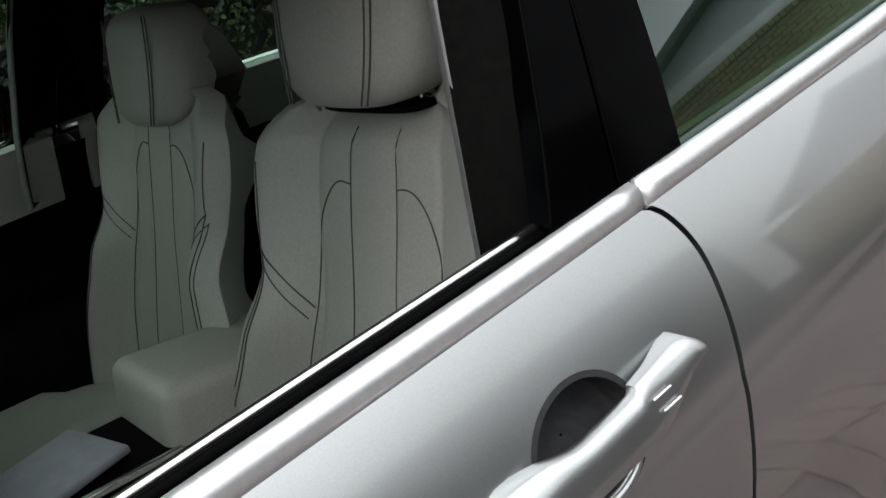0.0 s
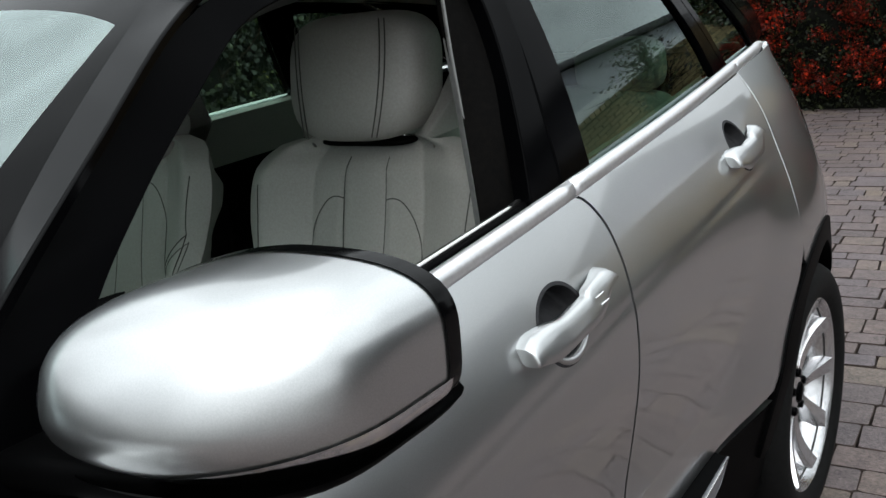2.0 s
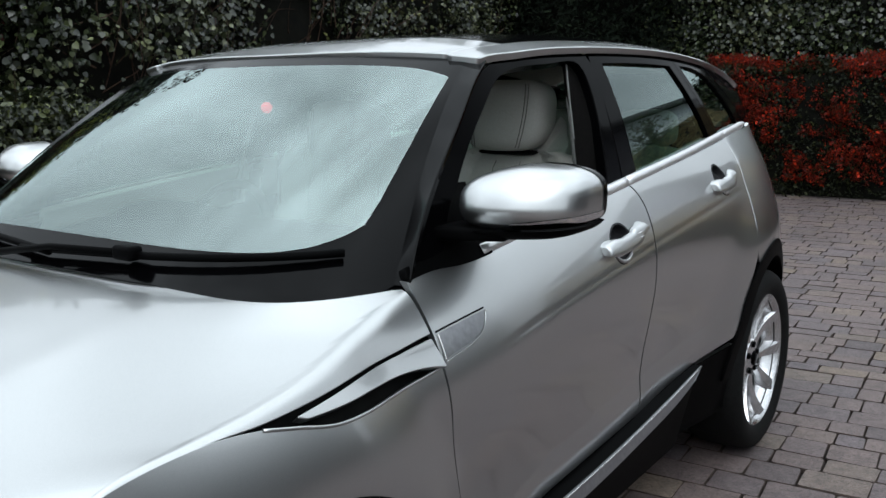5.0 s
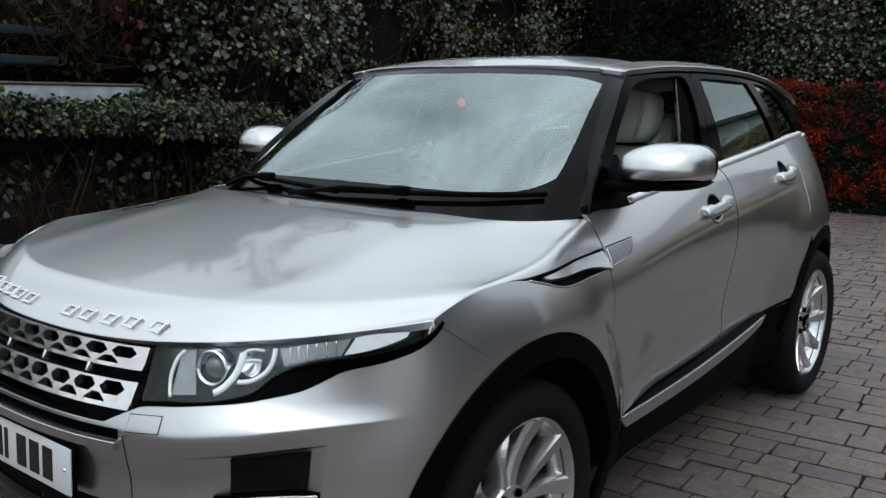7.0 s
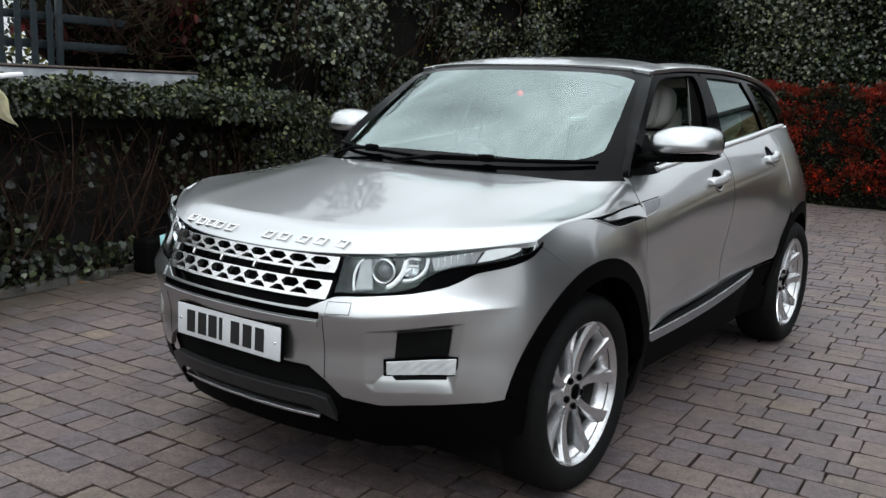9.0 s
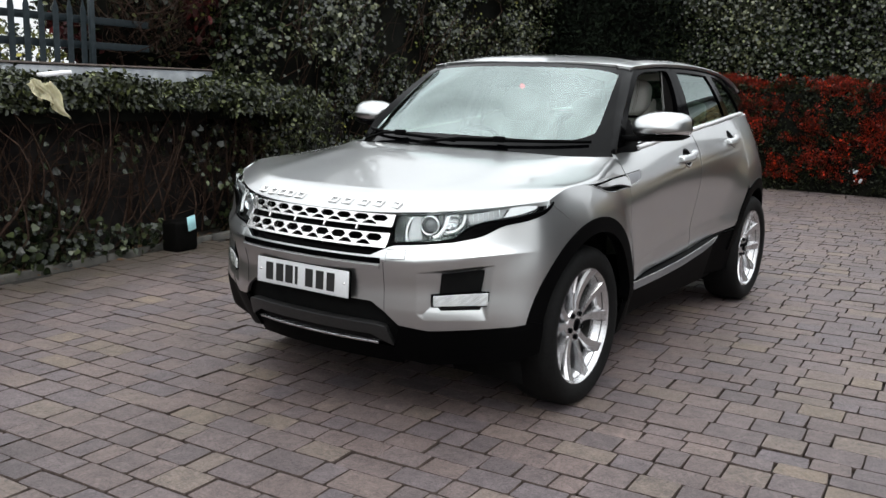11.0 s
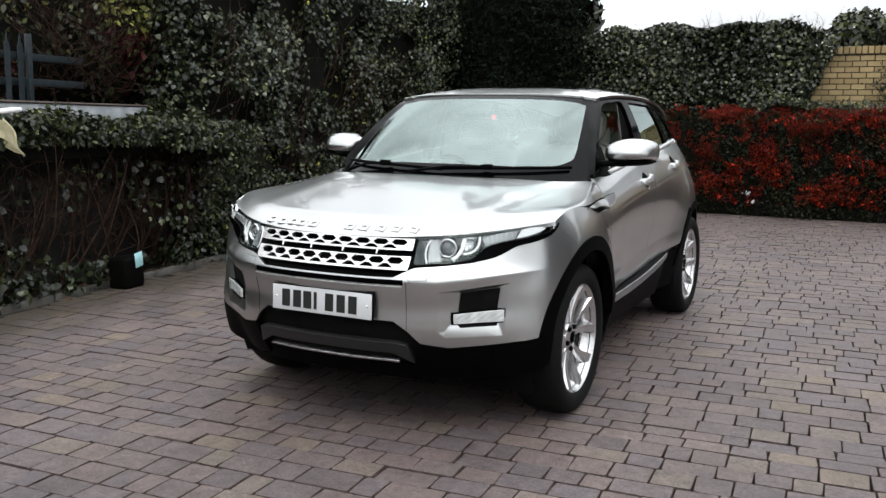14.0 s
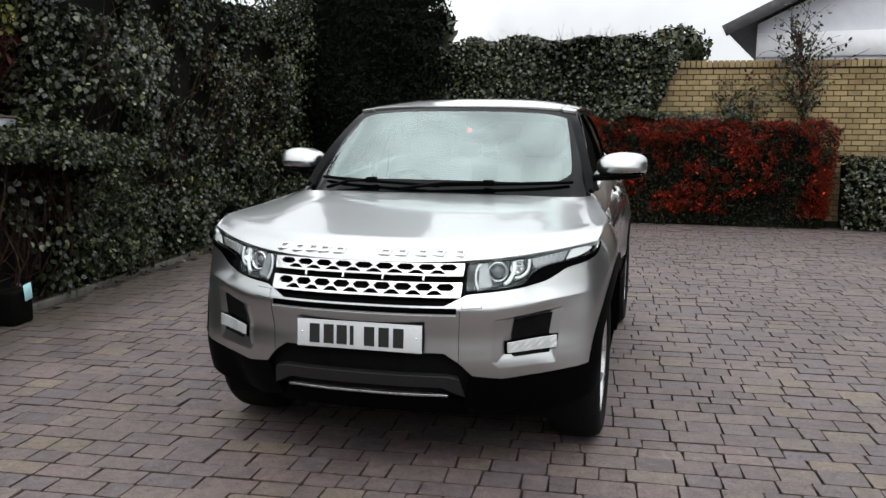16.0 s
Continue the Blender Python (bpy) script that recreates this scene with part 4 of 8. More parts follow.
# door handles: a bar bowed out over the hollow, with a flat foot at each end
def handle(parent, y0, mirror, keyed):
    sg = -1 if mirror else 1
    long = 0.262
    ends = [(0.0, 0.72), (0.0012, 0.86), (0.0032, 0.96), (0.007, 1.0)]
    steps = [(d, c) for d, c in ends] + [(d, 1.0) for d in np.linspace(0.02, 0.160, 12)] + [(0.1635, 1.0), (0.1665, 1.0)] + [(d, 1.0) for d in np.linspace(0.178, long - 0.018, 6)] + [(long - d, c) for d, c in ends[::-1]]
    us = [d / long for d, _ in steps]
    k, verts, faces = 20, [], []
    for u, (d, c) in zip(us, steps):
        y = y0 + d
        bow = float(sstep(0.06, 0.34, u) * sstep(0.97, 0.66, u))
        rise = float(sstep(0.162, 0.168, d))
        top = -0.104 - 0.006 * float(sstep(0.05, 0.10, d)) + 0.004 * u + 0.0075 * rise - 0.012 * float(sstep(long - 0.016, long, d)) - 0.006 * float(sstep(0.014, 0.0, d))
        foot = -0.134 - 0.011 * float(sstep(0.0, 0.05, d)) + 0.026 * float(sstep(0.62, 1.0, u))
        z0, hz = float(BELT(y)) + (top + foot) / 2, (top - foot) / 2 * (1 - 0.30 * (1 - c))
        base = float(body(np.array([y]), np.array([z0]))[0, 0])
        out = 0.024 + 0.007 * bow
        hx = (0.0095 + 0.006 * (1 - bow)) * c
        lean = float(body(np.array([y]), np.array([z0 + hz]))[0, 0] - body(np.array([y]), np.array([z0 - hz]))[0, 0]) / (2 * hz)
        for j in range(k):
            a = 2 * math.pi * j / k
            e, g = math.cos(a), math.sin(a)
            r = (abs(e) ** 4.5 + abs(g) ** 4.5) ** (-1 / 4.5)
            verts.append((sg * (base + out - 0.0125 + e * r * hx + lean * g * r * hz - 0.006 * max(g, 0) ** 2 * (1 - bow)), y, z0 + g * r * hz))
    n = len(us)
    for i in range(n - 1):
        for j in range(k):
            l = (j + 1) % k
            f = [i * k + j, i * k + l, (i + 1) * k + l, (i + 1) * k + j]
            faces.append(f if not mirror else f[::-1])
    faces += [list(range(k)), [(n - 1) * k + j for j in range(k)][::-1]]
    bm = bmesh.new()
    bv = [bm.verts.new(v) for v in verts]
    for f in faces:
        bm.faces.new([bv[i] for i in f])
    bmesh.ops.recalc_face_normals(bm, faces=bm.faces[:])
    part("door_handle", bm, PAINT, parent, "silver pull handle", angle=42)
    if keyed:
        for q in (0, 1):
            y = y0 + 0.184 + 0.006 * q
            z = float(BELT(y)) - 0.113 - 0.012 * q
            x = float(body(np.array([y]), np.array([z]))[0, 0]) + 0.0305
            part("touch_mark", rounded_box((0.002, 0.024, 0.002), 0.0006, 1, (sg * x, y, z), (4, 0, 0)), LAMP_WHITE, parent)


for (mirror, _), (fd, rd) in zip(SIDES, DOORS):
    handle(fd, 1.187, mirror, True)
    handle(rd, 2.105, mirror, False)


# ---- the nose ----
def nose(q, z):
    """The nose by the signed way from its middle, and height."""
    q, z = np.asarray(q, float), np.asarray(z, float)
    p = body(S_FRONT + np.abs(q), z)
    return np.stack([p[:, 0] * np.where(q < 0, -1, 1), p[:, 1], p[:, 2]], -1)


def qx(x):
    return math.copysign(s_x(abs(x)) - S_FRONT, x)


def qs(points):
    return [(qx(x), z) for x, z in points]


def both_sides(points):
    """A symmetric curve from its right half, given from the middle outwards."""
    return [(-a, b) for a, b in points[::-1] if a > 0] + list(points)


def ahead(k, surf=nose):
    """The same surface moved outwards by k."""
    def f(q, z):
        p = surf(q, z)
        e = 0.003
        n = np.cross(surf(q + e, z) - surf(q - e, z), surf(q, z + e) - surf(q, z - e))
        n /= np.maximum(np.linalg.norm(n, axis=1), 1e-9)[:, None]
        n *= np.where(np.einsum("ij,ij->i", n, p - CORE) < 0, -1, 1)[:, None]
        return p + n * k
    return f


a_nose = arch(0, 9, 67.0)
side_q = [(float(a_nose(u)[0]) - S_FRONT, float(a_nose(u)[1])) for u in np.linspace(0, 1, 12)]
tail = (s_y(-0.375) - S_FRONT, 0.959)
bump_top = qs([(0, 0.735), (0.2, 0.735), (0.34, 0.736), (0.385, 0.758), (0.43, 0.778), (0.51, 0.785), (0.57, 0.791), (0.655, 0.799), (0.73, 0.820), (0.765, 0.843), (0.79, 0.864), (0.845, 0.889), (0.872, 0.914)]) + [tail]
bump_low = qs([(0, 0.548), (0.2, 0.548), (0.34, 0.545), (0.40, 0.505), (0.455, 0.450), (0.57, 0.432), (0.70, 0.442), (0.80, 0.462)]) + [side_q[0]]
r_side = side_q + [tail]
l_side = [(-a, b) for a, b in r_side]
g = coons(straight(*both_sides(bump_low)), straight(*both_sides(bump_top)), straight(*l_side), straight(*r_side), 320, 110)
skin("front_bumper", g, nose, PAINT, car)


def nose_patch(name, top, low, mat, lift=0.0, n=60, m=8, thick=0.012, label="", full=True, surf=nose, mirror=False):
    t, l = qs(top), qs(low)
    if full:
        t, l = both_sides(t), both_sides(l)
    skin(name, coons(straight(*l), straight(*t), straight(l[0], t[0]), straight(l[-1], t[-1]), n, m), ahead(lift, surf), mat, car, label, thick=thick, mirror=mirror)


# black slot and bright ledge over the number plate, and the black lower bumper with its skid
nose_patch("bumper_slot", [(0, 0.727), (0.385, 0.727)], [(0, 0.706), (0.385, 0.706)], GLOSS_BLACK, 0.003, thick=0.004)
nose_patch("bumper_ledge", [(0, 0.703), (0.382, 0.703)], [(0, 0.683), (0.382, 0.683)], PAINT, 0.016, thick=0.02)
nose_patch("lower_grille", [(0, 0.55), (0.2, 0.55), (0.34, 0.547), (0.46, 0.455)], [(0, 0.40), (0.2, 0.40), (0.36, 0.40), (0.46, 0.40)], DARK, -0.06, m=8, thick=0)
nose_patch("lower_bumper", [(0.455, 0.446), (0.57, 0.429), (0.70, 0.439), (0.80, 0.459), (0.868, 0.483)], [(0.42, 0.30), (0.57, 0.27), (0.70, 0.28), (0.80, 0.30), (0.868, 0.34)], TRIM_BLACK, 0.002, 40, 12, full=False)
nose_patch("lower_bumper", [(0.455, 0.446), (0.57, 0.429), (0.70, 0.439), (0.80, 0.459), (0.868, 0.483)], [(0.42, 0.30), (0.57, 0.27), (0.70, 0.28), (0.80, 0.30), (0.868, 0.34)], TRIM_BLACK, 0.002, 40, 12, full=False, mirror=True)
nose_patch("skid_plate", [(0, 0.452), (0.2, 0.452), (0.35, 0.450), (0.40, 0.440)], [(0, 0.405), (0.2, 0.405), (0.33, 0.405), (0.43, 0.36)], GREY_SKID, 0.010, m=6, thick=0.03, label="grey skid plate")
nose_patch("skid_slot", [(0, 0.404), (0.2, 0.404), (0.33, 0.404)], [(0, 0.372), (0.2, 0.372), (0.33, 0.372)], DARK, -0.012, m=4, thick=0)
nose_patch("skid_bar", [(0, 0.367), (0.2, 0.367), (0.33, 0.367), (0.36, 0.364)], [(0, 0.361), (0.2, 0.361), (0.33, 0.361), (0.355, 0.358)], ALLOY, 0.006, m=5, thick=0.02, label="satin skid bar")
nose_patch("front_undertray", [(0, 0.345), (0.3, 0.345), (0.46, 0.33)], [(0, 0.27), (0.3, 0.27), (0.46, 0.26)], TRIM_BLACK, -0.01, m=5, thick=0.02)

# grille: black backing, two pierced bars, tabs between them
nose_patch("grille_backing", [(0, 0.898), (0.2, 0.898), (0.40, 0.902), (0.455, 0.905)], [(0, 0.738), (0.2, 0.738), (0.33, 0.739), (0.395, 0.765)], GLOSS_BLACK, -0.030, m=10, thick=0, label="gloss black grille backing")


def grille_bar(z0, z1, xw, name):
    """A bright bar pierced by a row of full and a row of half hexagons."""
    bm = bmesh.new()
    pitch, h = 2 * xw / 9.3, z1 - z0

    def at(x, z, d):
        return Vector(ahead(d)(np.array([qx(x)]), np.array([z]))[0])

    def loop(pts):
        vs = [bm.verts.new((x, 0, z)) for x, z in pts]
        return [bm.edges.new((a, b)) for a, b in zip(vs, vs[1:] + vs[:1])]
    xs = np.linspace(-xw, xw, 50)
    edges = loop([(x, z0) for x in xs] + [(xw + 0.006, z0 + 0.3 * h), (xw + 0.012, z1)] + [(x, z1) for x in xs[::-1]] + [(-xw - 0.012, z1), (-xw - 0.006, z0 + 0.3 * h)])
    zm, zr = z0 + 0.68 * h, 0.24 * h
    for k in range(-4, 5):
        c = k * pitch
        edges += loop([(c - 0.43 * pitch, zm), (c - 0.24 * pitch, zm - zr), (c + 0.24 * pitch, zm - zr), (c + 0.43 * pitch, zm), (c + 0.24 * pitch, zm + zr), (c - 0.24 * pitch, zm + zr)])
    for k in range(-4, 4):
        c = (k + 0.5) * pitch
        edges += loop([(c - 0.38 * pitch, z0 + 0.16 * h), (c + 0.38 * pitch, z0 + 0.16 * h), (c + 0.34 * pitch, z0 + 0.25 * h), (c + 0.12 * pitch, z0 + 0.46 * h), (c - 0.12 * pitch, z0 + 0.46 * h), (c - 0.34 * pitch, z0 + 0.25 * h)])
    bmesh.ops.triangle_fill(bm, use_beauty=True, use_dissolve=False, edges=edges)
    rims = [e for e in bm.edges if len(e.link_faces) == 1]
    flat = {v: (v.co.x, v.co.z) for v in bm.verts}
    grown = bmesh.ops.extrude_edge_only(bm, edges=rims)["geom"]
    for v in grown:
        if isinstance(v, bmesh.types.BMVert):
            v.co = at(v.co.x, v.co.z, -0.022)
    for v, (x, z) in flat.items():
        v.co = at(x, z, 0.004)
    part(name, bm, CHROME, car, "pierced bright grille bar", smooth=False)


grille_bar(0.846, 0.894, 0.414, "grille_bar")
grille_bar(0.766, 0.822, 0.400, "grille_bar")
for x in (-0.255, -0.085, 0.085, 0.255):
    p = ahead(-0.004)(np.array([qx(x)]), np.array([0.836]))[0]
    part("grille_tab", rounded_box((0.009, 0.02, 0.022), 0.002, 2, tuple(p), (-30, 0, 0)), CHROME, car)

# brand lettering on the bonnet as plain leaning blocks
word = [-0.385, -0.318, -0.252, -0.188, -0.125, 0.068, 0.142, 0.218, 0.293, 0.368]
for x in word:
    best = min(((w, v) for v in np.linspace(0.015, 0.06, 10) for w in np.linspace(-0.6, 0.6, 121)), key=lambda k: abs(bonnet_surface(np.array([k[0]]), np.array([k[1]]))[0, 0] - x) + 2 * abs(bonnet_surface(np.array([k[0]]), np.array([k[1]]))[0, 2] - 0.926))
    w, v = best
    p = bonnet_surface(np.array([w]), np.array([v]))[0]
    nn = np.cross(bonnet_surface(np.array([w + 0.01]), np.array([v]))[0] - p, bonnet_surface(np.array([w]), np.array([v + 0.004]))[0] - p)
    m3 = Vector(nn).to_track_quat("Z", "Y").to_matrix().to_4x4()
    bm = rounded_box((0.046, 0.007, 0.008), 0.0012, 1, (0, 0.0125, 0))
    for o, sx, sy in (((0, -0.0125, 0), 0.046, 0.007), ((-0.018, 0, 0), 0.009, 0.022), ((0.018, 0.0, 0), 0.009, 0.022)):
        bmesh.ops.create_cube(bm, size=1.0, matrix=Matrix.LocRotScale(o, None, (sx, sy, 0.008)))
    for q in bm.verts:
        q.co.x += 0.25 * q.co.y
    bm.transform(Matrix.Translation(Vector(p) + Vector(nn).normalized() * 0.001) @ m3)
    part("badge_block", bm, CHROME, car, "plain bright badge block", smooth=False)

# number plate with plain bars
plate = root_part("number_plate", car)
part("plate", rounded_box((0.52, 0.006, 0.111), 0.0025, 2, (0, -0.880, 0.606), (-2, 0, 0)), PLATE_WHITE, plate, "white number plate")
part("plate_holder", rounded_box((0.528, 0.012, 0.12), 0.004, 2, (0, -0.872, 0.605), (-2, 0, 0)), TRIM_BLACK, plate)
for k, x in enumerate((-0.185, -0.125, -0.07, -0.028, 0.045, 0.105, 0.165)):
    wide = 0.016 if k == 3 else 0.043
    part("plate_bar", rounded_box((wide, 0.002, 0.077), 0.0006, 1, (x, -0.8842, 0.606), (-2, 0, 0)), INK, plate, smooth=False)
for x in (-0.238, 0.238):
    part("plate_screw", lathe([(0.0001, 0.004), (0.004, 0.003), (0.005, 0.0)], 10), CHROME, plate).matrix_basis = pose(x, -0.883, 0.609, 0, 0, -90)

# bumper caps of the lamp washers
for x in (-0.445, 0.445):
    k = qx(abs(x))
    skin("washer_gap", coons(pl((k - 0.0425, 0.7245), (k + 0.0385, 0.7275)), pl((k - 0.0385, 0.7625), (k + 0.0425, 0.7645)), pl((k - 0.0425, 0.7245), (k - 0.0385, 0.7625)), pl((k + 0.0385, 0.7275), (k + 0.0425, 0.7645)), 10, 6), ahead(0.0012), DARK, car, thick=0, mirror=x < 0)
    skin("washer_cap", coons(pl((k - 0.040, 0.727), (k + 0.036, 0.730)), pl((k - 0.036, 0.760), (k + 0.040, 0.762)), pl((k - 0.040, 0.727), (k - 0.036, 0.760)), pl((k + 0.036, 0.730), (k + 0.040, 0.762)), 10, 6), ahead(0.0035), PAINT, car, thick=0.003, mirror=x < 0)


for sg in (-1, 1):
    zz = np.linspace(0.715, 0.512, 16)
    tube(ahead(0.0002)(np.full(16, sg * qx(0.398)), zz), 0.0013, DARK, "bumper_seam", car, sides=5)


# headlamps
LAMP_BACK = simple("lamp_housing_grey", (0.035, 0.036, 0.04), (0.06, 0.061, 0.066), 0.25, scale=60)
LAMP_BOWL = simple("lamp_bowl_satin", (0.20, 0.205, 0.21), (0.30, 0.305, 0.31), 0.28, 0.7, scale=25)
PROJECTOR = simple("projector_glass", (0.05, 0.052, 0.06), (0.09, 0.092, 0.10), 0.05, scale=20, coat=1.0)


def headlamp(mirror):
    sg = -1 if mirror else 1
    lamp = root_part("headlamp", car)
    low = pl(*qs([(0.425, 0.786), (0.49, 0.790), (0.55, 0.792), (0.61, 0.800), (0.655, 0.814), (0.687, 0.843), (0.736, 0.872), (0.791, 0.890), (0.845, 0.909), (0.875, 0.932), (0.884, 0.957)]))
    high = pl(*qs([(0.440, 0.899), (0.506, 0.903), (0.636, 0.915), (0.75, 0.934), (0.84, 0.955), (0.884, 0.963)]))

    def patch(name, b, t, l, r, mat, lift, n=30, m=12, label=""):
        skin(name, coons(b, t, l, r, n, m), ahead(lift), mat, lamp, label, thick=0, mirror=mirror)

    def quad(name, b, t, mat, lift, label="", n=20, m=8):
        b, t = pl(*qs(b)), pl(*qs(t))
        patch(name, b, t, straight(b(0.0), t(0.0)), straight(b(1.0), t(1.0)), mat, lift, n, m, label)
    patch("lamp_housing", low, high, straight(low(0.0), high(0.0)), straight(low(1.0), high(1.0)), LAMP_BACK, -0.050, 60)
    patch("lamp_lens", low, high, straight(low(0.0), high(0.0)), straight(low(1.0), high(1.0)), LENS, 0.0, 60, label="clear headlamp lens")
    edge = [ahead(0.0)(np.array([q[0]]), np.array([q[1]]))[0] * (sg, 1, 1) for q in [low(u) for u in np.linspace(0, 1, 40)]]
    tube(np.array(edge), 0.0045, GLOSS_BLACK, "lamp_rim", lamp, sides=8)
    foot = pl(*qs([(0.390, 0.760), (0.43, 0.777), (0.51, 0.784), (0.57, 0.790), (0.655, 0.800), (0.73, 0.820), (0.765, 0.843), (0.79, 0.864), (0.845, 0.889), (0.872, 0.914), (0.884, 0.950)]))
    patch("lamp_surround", foot, low, straight(foot(0.0), low(0.0)), straight(foot(1.0), low(1.0)), GLOSS_BLACK, 0.0025, 60, 5, "gloss black lamp surround")
    # bright bowl beside the grille with its white edge
    quad("reflector", [(0.480, 0.808), (0.535, 0.812)], [(0.490, 0.893), (0.522, 0.900)], LAMP_BOWL, -0.024)
    # indicator tray along the tail, its bright end piece
    quad("indicator_tray", [(0.703, 0.868), (0.745, 0.884), (0.788, 0.897)], [(0.694, 0.905), (0.75, 0.920), (0.802, 0.935)], LAMP_GREY, -0.012, "ribbed indicator reflector")
    quad("indicator_end", [(0.793, 0.900), (0.83, 0.914), (0.860, 0.936)], [(0.808, 0.938), (0.835, 0.946), (0.862, 0.945)], LAMP_WHITE, -0.006, "bright indicator reflector")
    for k in range(6):
        x = 0.712 + 0.014 * k
        zz = np.linspace(0.868 + 0.33 * (x - 0.70), 0.906 + 0.28 * (x - 0.70), 6)
        tube(ahead(-0.010)(np.full(6, qx(x)), zz) * (sg, 1, 1), 0.0014, LAMP_SILVER, "tray_rib", lamp, sides=5)

    def ring(x, z, lift, prof, name, mat):
        c = ahead(lift)(np.array([qx(x)]), np.array([z]))[0]
        bm = lathe(prof, 36)
        bm.transform(Vector((0.30, -1, 0.10)).to_track_quat("X", "Z").to_matrix().to_4x4())
        for v in bm.verts:
            v.co = Vector(((v.co.x + c[0]) * sg, v.co.y + c[1], v.co.z + c[2]))
        part(name, bm, mat, lamp)
    ring(0.566, 0.868, -0.034, [(0.032, 0.006), (0.035, 0.016), (0.038, 0.017), (0.040, 0.010), (0.041, -0.02)], "projector_ring", LAMP_SILVER)
    ring(0.566, 0.868, -0.034, [(0.0001, 0.016), (0.011, 0.014), (0.020, 0.008), (0.027, -0.002)], "projector_lens", PROJECTOR)
    ring(0.566, 0.868, -0.038, [(0.0001, -0.010), (0.02, -0.008), (0.031, 0.004), (0.034, 0.012)], "projector_bowl", LAMP_GREY)
    ring(0.646, 0.878, -0.028, [(0.0001, -0.008), (0.014, -0.004), (0.026, 0.008), (0.029, 0.012)], "high_beam_bowl", LAMP_SILVER)

    def guide(pts, r, lift=-0.014):
        c = smooth_curve(pts)(np.linspace(0, 1, 24))
        q = np.array([ahead(lift)(np.array([qx(x)]), np.array([z]))[0] for x, z in c]) * (sg, 1, 1)
        tube(q, r, LAMP_WHITE, "light_guide", lamp, "white running-light guide", sides=8)
    guide([(0.478, 0.804), (0.471, 0.846), (0.482, 0.882), (0.497, 0.897)], 0.0042, -0.026)
    guide([(0.578, 0.816), (0.602, 0.832), (0.620, 0.858), (0.630, 0.896)], 0.0080, -0.010)
    guide([(0.622, 0.838), (0.652, 0.842), (0.676, 0.862), (0.687, 0.905)], 0.0056, -0.010)
    guide([(0.630, 0.896), (0.645, 0.903), (0.668, 0.900)], 0.003)
    guide([(0.634, 0.880), (0.650, 0.882), (0.664, 0.880)], 0.003)


for mirror, _ in SIDES:
    headlamp(mirror)


# fog lamps in their scoops
STRIP_WHITE = simple("bright_reflector", (0.70, 0.71, 0.72), (0.88, 0.88, 0.88), 0.15, 0.52, scale=9)


def fog(mirror):
    f = root_part("fog_lamp", car)
    def flush(q, z):
        """The bumper as it would run on over the scoop."""
        p = nose(q, np.full(np.shape(z), 0.474))
        return np.stack([p[:, 0], p[:, 1], z], -1)

    def quad(name, a, b, c, d, mat, lift, label="", n=10, m=8, thick=0.0, on=nose):
        a, b, c, d = (qs([p])[0] for p in (a, b, c, d))
        skin(name, coons(straight(a, b), straight(d, c), straight(a, d), straight(b, c), n, m), ahead(lift, on), mat, f, label, thick=thick, mirror=mirror)
    quad("fog_duct", (0.604, 0.570), (0.738, 0.590), (0.746, 0.692), (0.612, 0.672), DARK, 0.003, "black duct")
    quad("strip_gap", (0.612, 0.522), (0.734, 0.529), (0.742, 0.560), (0.590, 0.548), DARK, 0.006, "black gap under the running lamp", thick=0.012)
    quad("strip_surround", (0.578, 0.533), (0.755, 0.543), (0.756, 0.604), (0.577, 0.585), GLOSS_BLACK, -0.003, "black surround of the running lamp", 24, 5, 0.03, flush)
    facet = lambda q, z: flush(q, z) + np.stack([0 * q, 0.006 * np.abs((q * 17 + 5 * z) % 1.0 - 0.5) + 0.004 * np.abs((q * 29 - 40 * z) % 1.0 - 0.5), 0 * q], -1)
    quad("lamp_strip", (0.585, 0.539), (0.750, 0.549), (0.751, 0.598), (0.584, 0.579), STRIP_WHITE, 0.004, "bright faceted running-lamp reflector", 70, 12, 0.006, facet)
    quad("strip_lens", (0.583, 0.537), (0.752, 0.547), (0.753, 0.600), (0.582, 0.581), LENS, 0.009, "clear running-lamp lens", 24, 5, 0.0, flush)
    for x in (0.618, 0.668, 0.712):
        zz = np.linspace(0.545 + 0.06 * (x - 0.60), 0.578 + 0.11 * (x - 0.60), 6)
        tube(ahead(0.006, flush)(np.full(6, qx(x)), zz) * (-1 if mirror else 1, 1, 1), 0.0013, LAMP_BACK, "lamp_divider", f, sides=5)


for mirror, _ in SIDES:
    fog(mirror)


